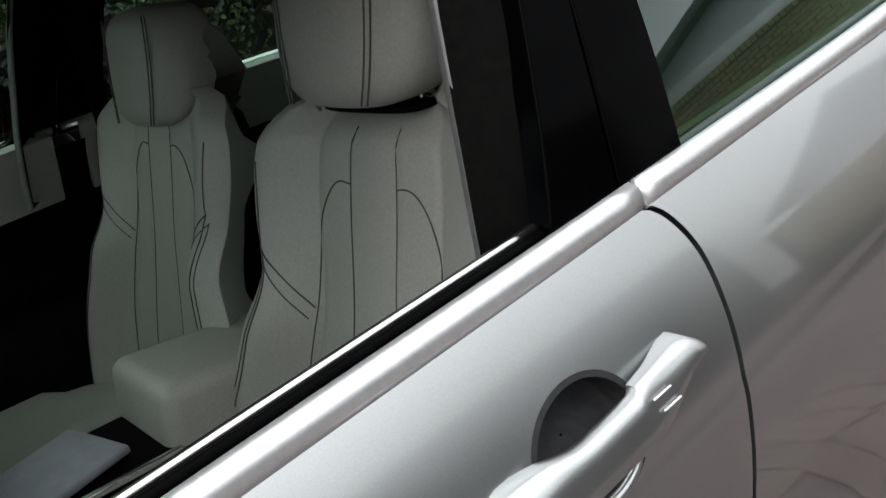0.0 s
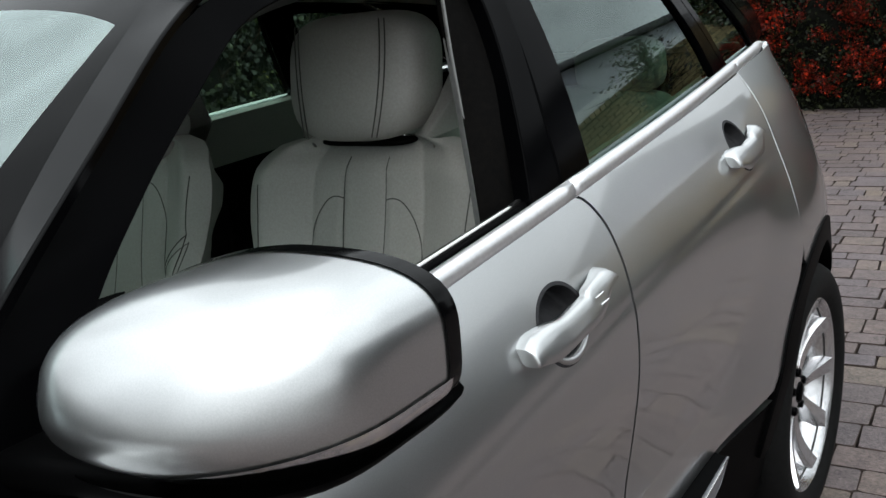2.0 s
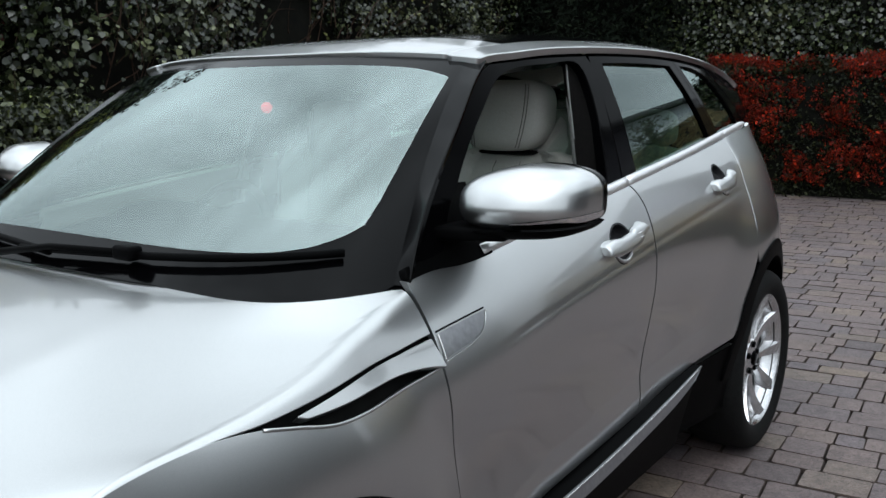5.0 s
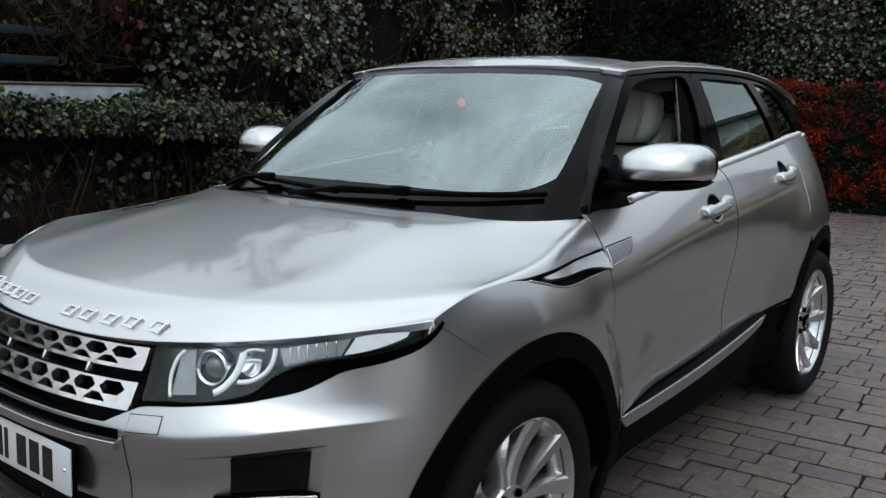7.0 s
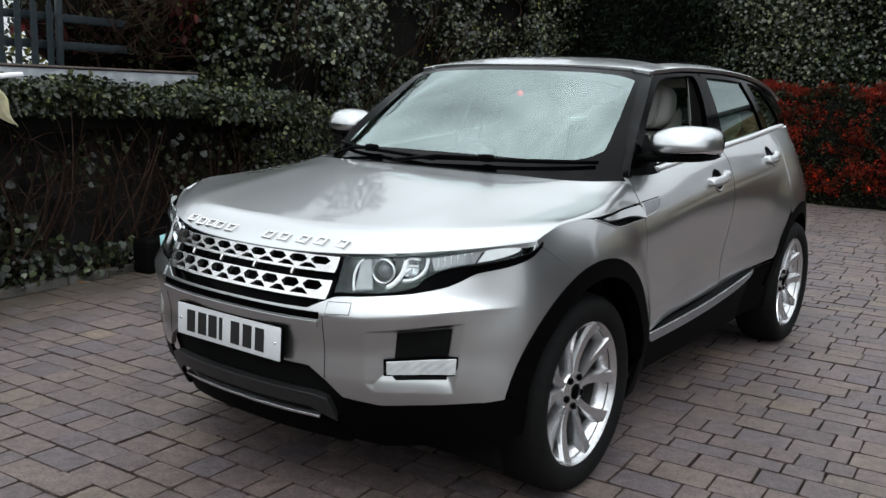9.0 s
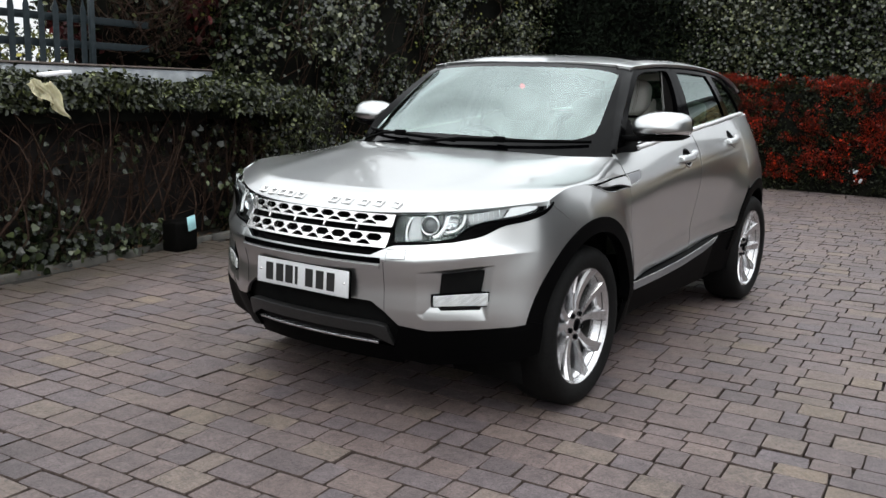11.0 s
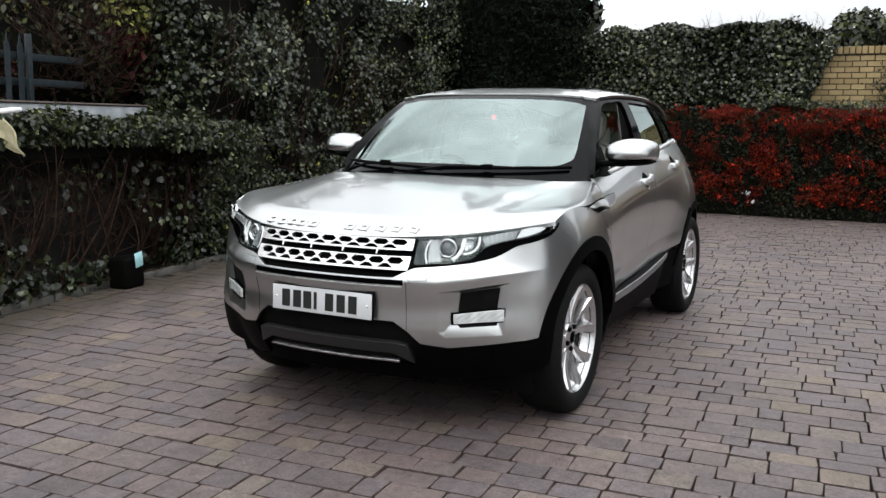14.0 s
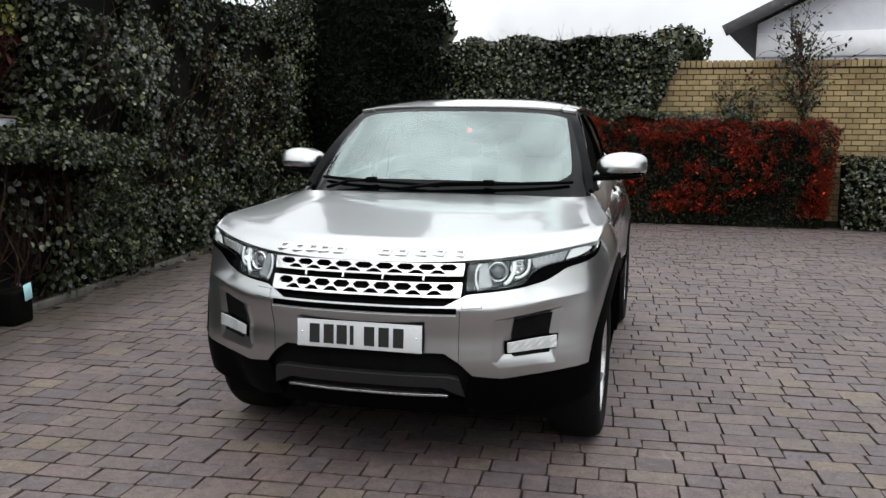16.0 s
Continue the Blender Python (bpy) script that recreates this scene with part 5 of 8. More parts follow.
# side vents: black hollow, bright blade on the wing and on the door
def vent(mirror, fd):
    flip = (-1 if mirror else 1, 1, 1)
    tilted = lambda q, z: ahead(0.0, body)(q, z) + np.stack([0.001 + 0.30 * np.clip(1.008 - z, 0, 0.05), 0 * q, 0 * q], -1)
    lo = pl((-0.02, 0.998), (0.03, 0.980), (0.12, 0.955), (0.28, 0.948), (0.445, 0.952)); hi = pl((-0.02, 1.006), (0.03, 1.010), (0.12, 1.013), (0.28, 1.015), (0.446, 1.020))
    skin("vent_hollow", coons(lo, hi, straight(lo(0.0), hi(0.0)), straight(lo(1.0), hi(1.0)), 24, 6), ahead(-0.026, body), DARK, car, thick=0, mirror=mirror)
    lo = pl((0.055, 0.993), (0.15, 0.987), (0.235, 0.985), (0.34, 0.980), (0.40, 0.972), (0.444, 0.962)); hi = pl((0.040, 0.999), (0.12, 1.002), (0.21, 1.005), (0.32, 1.007), (0.444, 1.009))
    skin("vent_blade", coons(lo, hi, straight(lo(0.0), hi(0.0)), straight(lo(1.0), hi(1.0)), 24, 6), tilted, PAINT, car, "satin vent blade", thick=0.02, mirror=mirror)
    lo = pl((0.466, 0.967), (0.509, 0.972), (0.56, 0.978), (0.594, 0.987), (0.612, 0.996)); hi = pl((0.467, 1.011), (0.55, 1.016), (0.632, 1.021))
    skin("vent_garnish", coons(lo, hi, straight(lo(0.0), hi(0.0)), straight(lo(1.0), hi(1.0)), 14, 7), ahead(0.003, body), SATIN, fd, "satin grey vent garnish", thick=0.014, mirror=mirror)
    rim = smooth_curve([(0.462, 0.962), (0.51, 0.967), (0.565, 0.974), (0.602, 0.986), (0.622, 1.000), (0.637, 1.021)])(np.linspace(0, 1, 30))
    tube(ahead(0.002, body)(rim[:, 0], rim[:, 1]) * flip, 0.0022, PAINT, "garnish_edge", fd, "bright edge of the garnish", sides=6)
    rim = smooth_curve([(0.464, 1.016), (0.55, 1.021), (0.634, 1.026)])(np.linspace(0, 1, 20))
    tube(ahead(0.001, body)(rim[:, 0], rim[:, 1]) * flip, 0.0020, DARK, "garnish_gap", fd, sides=6)
    rim = smooth_curve([(0.462, 0.963), (0.464, 0.985), (0.466, 1.011)])(np.linspace(0, 1, 12))
    tube(ahead(0.003, body)(rim[:, 0], rim[:, 1]) * flip, 0.0018, CHROME, "garnish_edge", fd, "bright edge of the garnish", sides=6)
    rim = smooth_curve([(-0.03, 1.000), (0.03, 0.985), (0.12, 0.962), (0.28, 0.954), (0.444, 0.957)])(np.linspace(0, 1, 40))
    tube(ahead(0.001, body)(rim[:, 0], rim[:, 1]) * flip, 0.003, PAINT, "vent_lip", car, sides=6)


for (mirror, _), (fd, rd) in zip(SIDES, DOORS):
    vent(mirror, fd)


# wheels
def build_wheel():
    w = root_part("wheel", car)
    r_t = 0.364
    part("tyre", lathe([(0.258, 0.098), (0.272, 0.112), (0.30, 0.121), (0.328, 0.119), (0.347, 0.108), (0.358, 0.09), (0.363, 0.06), (r_t, 0.0), (0.363, -0.06), (0.358, -0.09), (0.345, -0.112), (0.30, -0.12), (0.258, -0.10)], 72), RUBBER, w, "black tyre", angle=50)
    part("rim", lathe([(0.246, 0.082), (0.253, 0.096), (0.262, 0.104), (0.267, 0.103), (0.266, 0.095)], 72), ALLOY, w, angle=40)
    # near-black barrel and added disc put the shade between the spokes into colour
    part("rim_barrel", lathe([(0.262, 0.09), (0.247, 0.08), (0.238, 0.04), (0.232, -0.04), (0.25, -0.10)], 72), simple("barrel_shade", (0.02, 0.02, 0.02), (0.04, 0.039, 0.037), 0.6, 0.3, scale=30), w, angle=40)
    part("brake_disc", lathe([(0.05, -0.02), (0.165, -0.02), (0.165, -0.04), (0.05, -0.04)], 48), simple("brake_steel", (0.03, 0.03, 0.03), (0.06, 0.058, 0.055), 0.5, 0.6, scale=40), w)
    part("hub_back", lathe([(0.0001, -0.045), (0.245, -0.045)], 48), DARK, w)
    part("dish", lathe([(0.252, 0.084), (0.243, 0.072), (0.232, 0.050), (0.229, 0.030)], 72), ALLOY, w, "bright inner slope of the rim", angle=40)
    part("hub", lathe([(0.0001, 0.068), (0.035, 0.068), (0.05, 0.062), (0.072, 0.060), (0.080, 0.050), (0.080, 0.0)], 40), ALLOY, w, angle=40)
    part("centre_cap", lathe([(0.0001, 0.078), (0.022, 0.077), (0.029, 0.072), (0.031, 0.06)], 28), GLOSS_BLACK, w, "dark centre cap")
    for k in range(5):
        a = 2 * math.pi * (k + 0.5) / 5
        bm = lathe([(0.0001, 0.072), (0.010, 0.072), (0.0125, 0.068), (0.0125, 0.05)], 12)
        bm.transform(Matrix.Translation((0.0, 0.056 * math.cos(a), 0.056 * math.sin(a))))
        part("wheel_bolt", bm, GLOSS_BLACK, w)
    # ten spokes in five pairs; each a bevelled bar, deeper at the hub
    for k in range(5):
        for sgn in (-1, 1):
            bm = bmesh.new()
            rings = []
            for u in np.linspace(0, 1, 9):
                r = 0.055 + 0.197 * u
                mid = 2 * math.pi * k / 5 + sgn * radians(9 + 9.5 * u**0.9)
                half = 0.0150 + 0.0160 * u**1.6
                top = 0.062 + 0.036 * u**1.4 - 0.010 * math.sin(math.pi * u)
                c, s = math.cos(mid), math.sin(mid)
                ring = []
                for off, x in ((-half, top - 0.050), (-half, top - 0.018), (-half * 0.72, top - 0.004 * (sgn > 0)), (half * 0.72, top - 0.004 * (sgn < 0)), (half, top - 0.018), (half, top - 0.050)):
                    ring.append(bm.verts.new((x, r * c - off * s, r * s + off * c)))
                rings.append(ring)
            for a, b in zip(rings, rings[1:]):
                for j in range(5):
                    bm.faces.new([a[j], a[j + 1], b[j + 1], b[j]])
            bm.faces.new(rings[-1])
            part("spoke", bm, ALLOY, w, smooth=True, angle=25)
    return w


wheel = build_wheel()
wheel.matrix_basis = pose(0.787, 0, 0.364, 18, 0, 0)
copy_thing(wheel, pose(0.750, 2.66, 0.364, 50, 0, 0))
copy_thing(wheel, pose(-0.787, 0, 0.364, 18, 0, 180))
copy_thing(wheel, pose(-0.750, 2.66, 0.364, 40, 0, 180))


# door mirrors
def door_mirror(mirror, fd):
    sg = -1 if mirror else 1
    m = root_part("door_mirror", car)

    LEAN = 0.25

    def mshape(v, dome=1.0):
        x, y, z = v
        k = (x + 0.14) / 0.28
        z = z * (0.98 - 0.10 * k) if z > 0 else z * (1.0 - 0.22 * k * k)
        z *= 1.0 - (0.42 if z > 0 else 0.15) * (max(0.55 - k, 0) / 0.55) ** 1.6
        z += 0.006 * math.sin(math.pi * min(max(k, 0), 1))
        if y < 0:
            y *= 1.0 + dome * (0.04 - 0.20 * (x / 0.13) ** 2 - 0.20 * (z / 0.071) ** 2)
            y += dome * 0.22 * max(-0.006 - z, 0)
        y = y + 0.050 * k * k - 0.018 + LEAN * max(z + 0.02, 0)
        return Vector((x, y, z))

    centre = Vector((0.9135, 0.715, 1.243))

    def place(bm):
        for v in bm.verts:
            v.co = Vector(((v.co.x + centre.x) * sg, v.co.y + centre.y, v.co.z + centre.z))
        return bm
    shell = blob((0.260, 0.235, 0.142), 3.6, 40, 56, mshape)
    bmesh.ops.bisect_plane(shell, geom=shell.verts[:] + shell.edges[:] + shell.faces[:], plane_co=(0, 0.045, 0), plane_no=(-0.22, 1, 0), clear_outer=True)
    bmesh.ops.bisect_plane(shell, geom=shell.verts[:] + shell.edges[:] + shell.faces[:], plane_co=(0, 0, -0.050), plane_no=(0.05, 0, -1), clear_outer=True)
    part("mirror_shell", place(shell), PAINT, m, "silver mirror shell")
    rim = blob((0.263, 0.238, 0.145), 3.6, 40, 56, mshape)
    bmesh.ops.bisect_plane(rim, geom=rim.verts[:] + rim.edges[:] + rim.faces[:], plane_co=(0, 0.036, 0), plane_no=(0.22, -1, 0), clear_outer=True)
    bmesh.ops.bisect_plane(rim, geom=rim.verts[:] + rim.edges[:] + rim.faces[:], plane_co=(0, 0.054, 0), plane_no=(-0.22, 1, 0), clear_outer=True)
    part("mirror_rim", place(rim), PILLAR_GLOSS, m, "gloss black mirror rim")
    low = blob((0.262, 0.230, 0.172), 4.0, 40, 56, lambda v: mshape(v, 0.35))
    bmesh.ops.bisect_plane(low, geom=low.verts[:] + low.edges[:] + low.faces[:], plane_co=(0, 0, -0.051), plane_no=(-0.05, 0, 1), clear_outer=True)
    part("mirror_base", place(low), TRIM_BLACK, m, "black mirror underside")
    ind = blob((0.2635, 0.239, 0.1455), 3.6, 60, 80, mshape)
    for co, no in (((0, 0, -0.036), (-0.12, 0, 1)), ((0, 0, -0.049), (0.05, 0, -1)), ((0.012, 0, 0), (-1, 0, 0)), ((0, 0.04, 0), (-0.22, 1, 0))):
        bmesh.ops.bisect_plane(ind, geom=ind.verts[:] + ind.edges[:] + ind.faces[:], plane_co=co, plane_no=no, clear_outer=True)
    part("mirror_indicator", place(ind), LAMP_SILVER, m, "clear indicator strip")
    g = blob((0.245, 0.01, 0.118), 4.0, 12, 40, mshape)
    for v in g.verts:
        v.co = Vector((v.co.x, v.co.y + 0.058 + 0.22 * v.co.x - 0.05 * ((v.co.x + 0.14) / 0.28) ** 2 + 0.012 - LEAN * max(v.co.z + 0.02, 0), v.co.z * 0.94))
    part("mirror_glass", place(g), MIRROR_METAL, m, "mirror glass")
    arm = rounded_box((0.17, 0.10, 0.030), 0.010, 3, (sg * 0.815, 0.655, 1.180), (0, sg * -2, sg * 12))
    part("mirror_arm", arm, TRIM_BLACK, m)


for (mirror, _), (fd, rd) in zip(SIDES, DOORS):
    door_mirror(mirror, fd)


# wipers
def wiper(x0, v0, x1, v1, hub):
    wp = root_part("wiper", car)
    u = np.linspace(0, 1, 20)
    q = screen(x0 + (x1 - x0) * u, v0 + (v1 - v0) * u) + np.array([0, -0.016, 0.014])
    tube(q, 0.0085, TRIM_BLACK, "blade", wp, sides=8)
    h = screen(np.array([hub]), np.array([0.0]))[0] + np.array([0, -0.02, 0.012])
    mid = q[9]
    tube(np.array([h, h * 0.5 + mid * 0.5 + (0, -0.01, 0.018), mid + (0, -0.008, 0.006)]), [0.009, 0.007, 0.007], TRIM_BLACK, "arm", wp, sides=8)
    part("knuckle", rounded_box((0.06, 0.035, 0.03), 0.008, 2, tuple(mid + (0, -0.006, 0.006))), TRIM_BLACK, wp)


wiper(-0.08, 0.030, 0.915, 0.095, -0.2)
wiper(-0.86, 0.10, 0.06, 0.03, -0.75)
skin("scuttle", coons(straight((-0.99, -0.10), (0.99, -0.10)), straight((-1, 0.02), (1, 0.02)), straight((-0.99, -0.10), (-1, 0.02)), straight((0.99, -0.10), (1, 0.02)), 40, 4), lambda w, v: screen(w, v) - np.array([0, 0, 0.012]), TRIM_BLACK, car, thick=0, core=np.array([0, 2.0, 0.2]))


# ---- inside the car ----
def seat(x0, shift, dy, dz):
    s = root_part("front_seat", car)
    HW = lookup([(0.55, 0.29), (0.70, 0.345), (0.82, 0.345), (0.91, 0.305), (0.99, 0.268), (1.03, 0.266), (1.12, 0.284), (1.20, 0.278), (1.245, 0.245), (1.268, 0.17)])
    lean = lambda z: 1.365 + dy + 0.25 * (z - 0.7)

    def face(a, z):
        """a: -1 to 1 across the backrest's front."""
        a, z = np.asarray(a, float), np.asarray(z, float)
        hw = HW(z)
        bolster = (0.060 * (1 - sstep(0.95, 1.05, z)) + 0.030 * sstep(0.95, 1.05, z)) * sstep(0.42, 0.80, np.abs(a)) - 0.075 * np.clip(np.abs(a) - 0.8, 0, 1) ** 1.5 * 4.5
        groove = 0.004 * (np.exp(-(((np.abs(a) - 0.17) / 0.02) ** 2)) + np.exp(-(((np.abs(a) - 0.46) / 0.025) ** 2)))
        puff = 0.004 * np.cos(a * np.pi / 0.5)
        y = lean(z) - bolster + groove - puff + 0.03 * sstep(1.21, 1.268, z)
        return np.stack([x0 + a * hw, y, z], -1)
    g = coons(straight((-1, 0.55), (1, 0.55)), straight((-1, 1.268), (1, 1.268)), straight((-1, 0.55), (-1, 1.268)), straight((1, 0.55), (1, 1.268)), 61, 54)
    skin("backrest", g, face, LEATHER, s, "cream leather backrest", thick=0.12, core=np.array([x0, 2.2, 0.8]))
    part("seat_shell", blob((0.46, 0.10, 0.66), 4, 16, 24, lambda v: Vector((v.x * (1.0 if v.z < 0.15 else 1.0 - (v.z - 0.15) * 1.6), v.y + 0.27 * v.z, v.z)), (x0, 1.500 + dy, 0.90)), INTERIOR_DARK, s, "dark seat back shell")
    # middle panel and seams
    def seam(pts, name="seam", r=0.0013):
        c = smooth_curve(pts)(np.linspace(0, 1, 40))
        q = face(c[:, 0], c[:, 1]) + np.array([0, -0.0006, 0])
        tube(q, r, STITCH, name, s, sides=6)
    for sg in (-1, 1):
        seam([(0.18 * sg, 0.62), (0.17 * sg, 1.0), (0.17 * sg, 1.235)], r=0.0011)
        seam([(0.17 * sg, 1.165), (0.33 * sg, 1.155), (0.45 * sg, 1.09), (0.49 * sg, 0.98), (0.48 * sg, 0.75), (0.46 * sg, 0.6)], r=0.0011)
        seam([(0.50 * sg, 0.99), (0.68 * sg, 1.03), (0.86 * sg, 1.07)])
        seam([(0.53 * sg, 0.975), (0.70 * sg, 1.015), (0.88 * sg, 1.052)], r=0.0011)
        seam([(0.86 * sg, 1.07), (0.80 * sg, 0.9), (0.84 * sg, 0.75), (0.88 * sg, 0.6)])
        seam([(0.89 * sg, 1.055), (0.84 * sg, 0.9), (0.88 * sg, 0.75), (0.92 * sg, 0.6)], r=0.0011)
        seam([(0.86 * sg, 1.19), (0.83 * sg, 1.12), (0.86 * sg, 1.07)], r=0.0011)
    hshape = lambda v: Vector((v.x * (1 - 0.9 * max(-v.z - 0.03, 0)), v.y + 0.16 * v.z - 0.02 * math.cos(v.x * 9), v.z + 0.06 * v.x * v.x))
    part("headrest", blob((0.300, 0.125, 0.215), 3.6, 30, 44, hshape, (x0 + shift, 1.540 + dy, 1.375 + dz)), LEATHER, s, "cream leather headrest")
    for sg in (-1, 1):
        pts = [(0.072 * sg, -0.095), (0.088 * sg, 0.0), (0.090 * sg, 0.095)]
        c = smooth_curve(pts)(np.linspace(0, 1, 24))
        for dx in (0.0, 0.010 * sg):
            tube(np.array([(x0 + shift + x + dx, 1.540 + dy + 0.16 * z - 0.0615 - 0.02 * math.cos((x + dx) * 9) + 0.0012, 1.375 + dz + z) for x, z in c]), 0.0012, STITCH, "headrest_seam", s, sides=6)
        part("headrest_post", rounded_box((0.012, 0.012, 0.10), 0.004, 2, (x0 + shift + 0.07 * sg, 1.54 + dy, 1.25 + dz)), CHROME, s)
    part("headrest_collar", blob((0.20, 0.07, 0.014), 4, 10, 24, None, (x0 + shift, 1.530 + dy, 1.262 + dz)), INTERIOR_DARK, s)
    cush = lambda v: Vector((v.x, v.y, v.z + 0.035 * min(abs(v.x) / 0.26, 1) ** 3 * (v.z > 0) - 0.02 * (v.y > 0.1)))
    part("cushion", blob((0.53, 0.54, 0.20), 4.5, 20, 40, cush, (x0, 1.15, 0.60)), LEATHER, s, "cream leather seat cushion")
    part("seat_base", rounded_box((0.44, 0.48, 0.22), 0.02, 2, (x0, 1.17, 0.42)), INTERIOR_DARK, s)


seat(0.372, -0.010, 0.0, 0.0)
seat(-0.370, 0.0, 0.05, -0.065)

rear_seat = root_part("rear_seat", car)
part("bench", blob((1.24, 0.52, 0.22), 5, 16, 40, None, (0, 2.12, 0.62)), LEATHER, rear_seat, "cream leather bench")
part("bench_back", blob((1.22, 0.16, 0.62), 5, 16, 40, lambda v: Vector((v.x, v.y + 0.3 * v.z, v.z)), (0, 2.47, 0.92)), LEATHER, rear_seat, "cream leather bench back")
for x in (-0.38, 0.0, 0.38):
    part("rear_headrest", blob((0.25, 0.09, 0.15), 3.6, 16, 28, None, (x, 2.57, 1.28)), LEATHER, rear_seat)

console = root_part("centre_console", car)
part("armrest", rounded_box((0.215, 0.34, 0.13), 0.028, 4, (-0.01, 1.40, 0.832), (-6, 0, 0)), LEATHER, console, "cream leather armrest")
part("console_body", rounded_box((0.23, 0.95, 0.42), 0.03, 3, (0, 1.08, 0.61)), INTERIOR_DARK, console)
part("console_edge", rounded_box((0.012, 0.62, 0.012), 0.004, 2, (0.112, 0.93, 0.826)), CHROME, console)
part("console_tray", rounded_box((0.15, 0.26, 0.014), 0.004, 2, (0.02, 1.04, 0.832), (3, 0, 14)), simple("grey_folder", (0.22, 0.22, 0.26), (0.28, 0.28, 0.32), 0.5, scale=30), console, "grey folder")

dash = root_part("dashboard", car)
part("dash_top", blob((1.42, 0.52, 0.20), 4.5, 20, 48, lambda v: Vector((v.x, v.y + 0.10 * abs(v.x) ** 2, v.z + 0.10 * v.y)), (0, 0.66, 1.005)), INTERIOR_DARK, dash, "dark dashboard top")
part("dash_face", blob((1.40, 0.30, 0.38), 5, 16, 40, None, (0, 0.74, 0.80)), LEATHER, dash, "cream dashboard face")
part("instrument_hood", blob((0.36, 0.20, 0.12), 3.5, 16, 30, None, (-0.37, 0.80, 1.085)), INTERIOR_DARK, dash)

wheel_s = root_part("steering_wheel", car)
ring = [(0.187 * math.cos(a), 0, 0.187 * math.sin(a)) for a in np.linspace(0, 2 * math.pi, 48, endpoint=False)]
tilt = Matrix.Translation((-0.37, 1.0, 1.00)) @ pose(0, 0, 0, -24, 0, 0)
tube(np.array([tilt @ Vector(p) for p in ring]), 0.015, INTERIOR_DARK, "steering_rim", wheel_s, sides=10, closed=True, up=(0, 1, 0.2))
hub = blob((0.16, 0.06, 0.12), 3, 14, 24)
hub.transform(tilt)
part("steering_hub", hub, INTERIOR_DARK, wheel_s)
for a in (0.0, math.pi, -math.pi / 2):
    sp = rounded_box((0.15, 0.025, 0.035), 0.008, 2, (0.12, 0, 0))
    sp.transform(tilt @ Matrix.Rotation(-a, 4, "Y"))
    part("steering_spoke", sp, CHROME, wheel_s)

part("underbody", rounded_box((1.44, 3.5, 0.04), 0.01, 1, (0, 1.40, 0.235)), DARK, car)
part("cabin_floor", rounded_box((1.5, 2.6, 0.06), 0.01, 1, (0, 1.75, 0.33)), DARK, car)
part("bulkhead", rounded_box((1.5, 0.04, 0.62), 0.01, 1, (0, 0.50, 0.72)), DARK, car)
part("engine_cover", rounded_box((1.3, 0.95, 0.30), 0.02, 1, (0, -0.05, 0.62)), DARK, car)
roof_lining = lambda w, y: roof_surface(w, y) - np.array([0, 0, 0.030])
skin("headlining", coons(straight((-0.96, 0.99), (0.96, 0.99)), straight((-0.96, 3.3), (0.96, 3.3)), straight((-0.96, 0.99), (-0.96, 3.3)), straight((0.96, 0.99), (0.96, 3.3)), 30, 30), roof_lining, HEADLINING, car, "pale headlining", thick=0, core=np.array([0, 1.5, 3.0]))
part("tailgate_inner", rounded_box((1.1, 0.04, 0.9), 0.02, 1, (0, 3.30, 0.80)), DARK, car)
skin("rear_window", coons(straight((-0.50, 1.27), (0.50, 1.27)), straight((-0.44, 1.50), (0.44, 1.50)), straight((-0.50, 1.27), (-0.44, 1.50)), straight((0.50, 1.27), (0.44, 1.50)), 10, 6), lambda x, z: np.stack([x, 3.46 - 0.5 * (z - 1.27) - 0.1 * x**2, z], -1), SIDE_GLASS, car, "tinted rear window", thick=0)
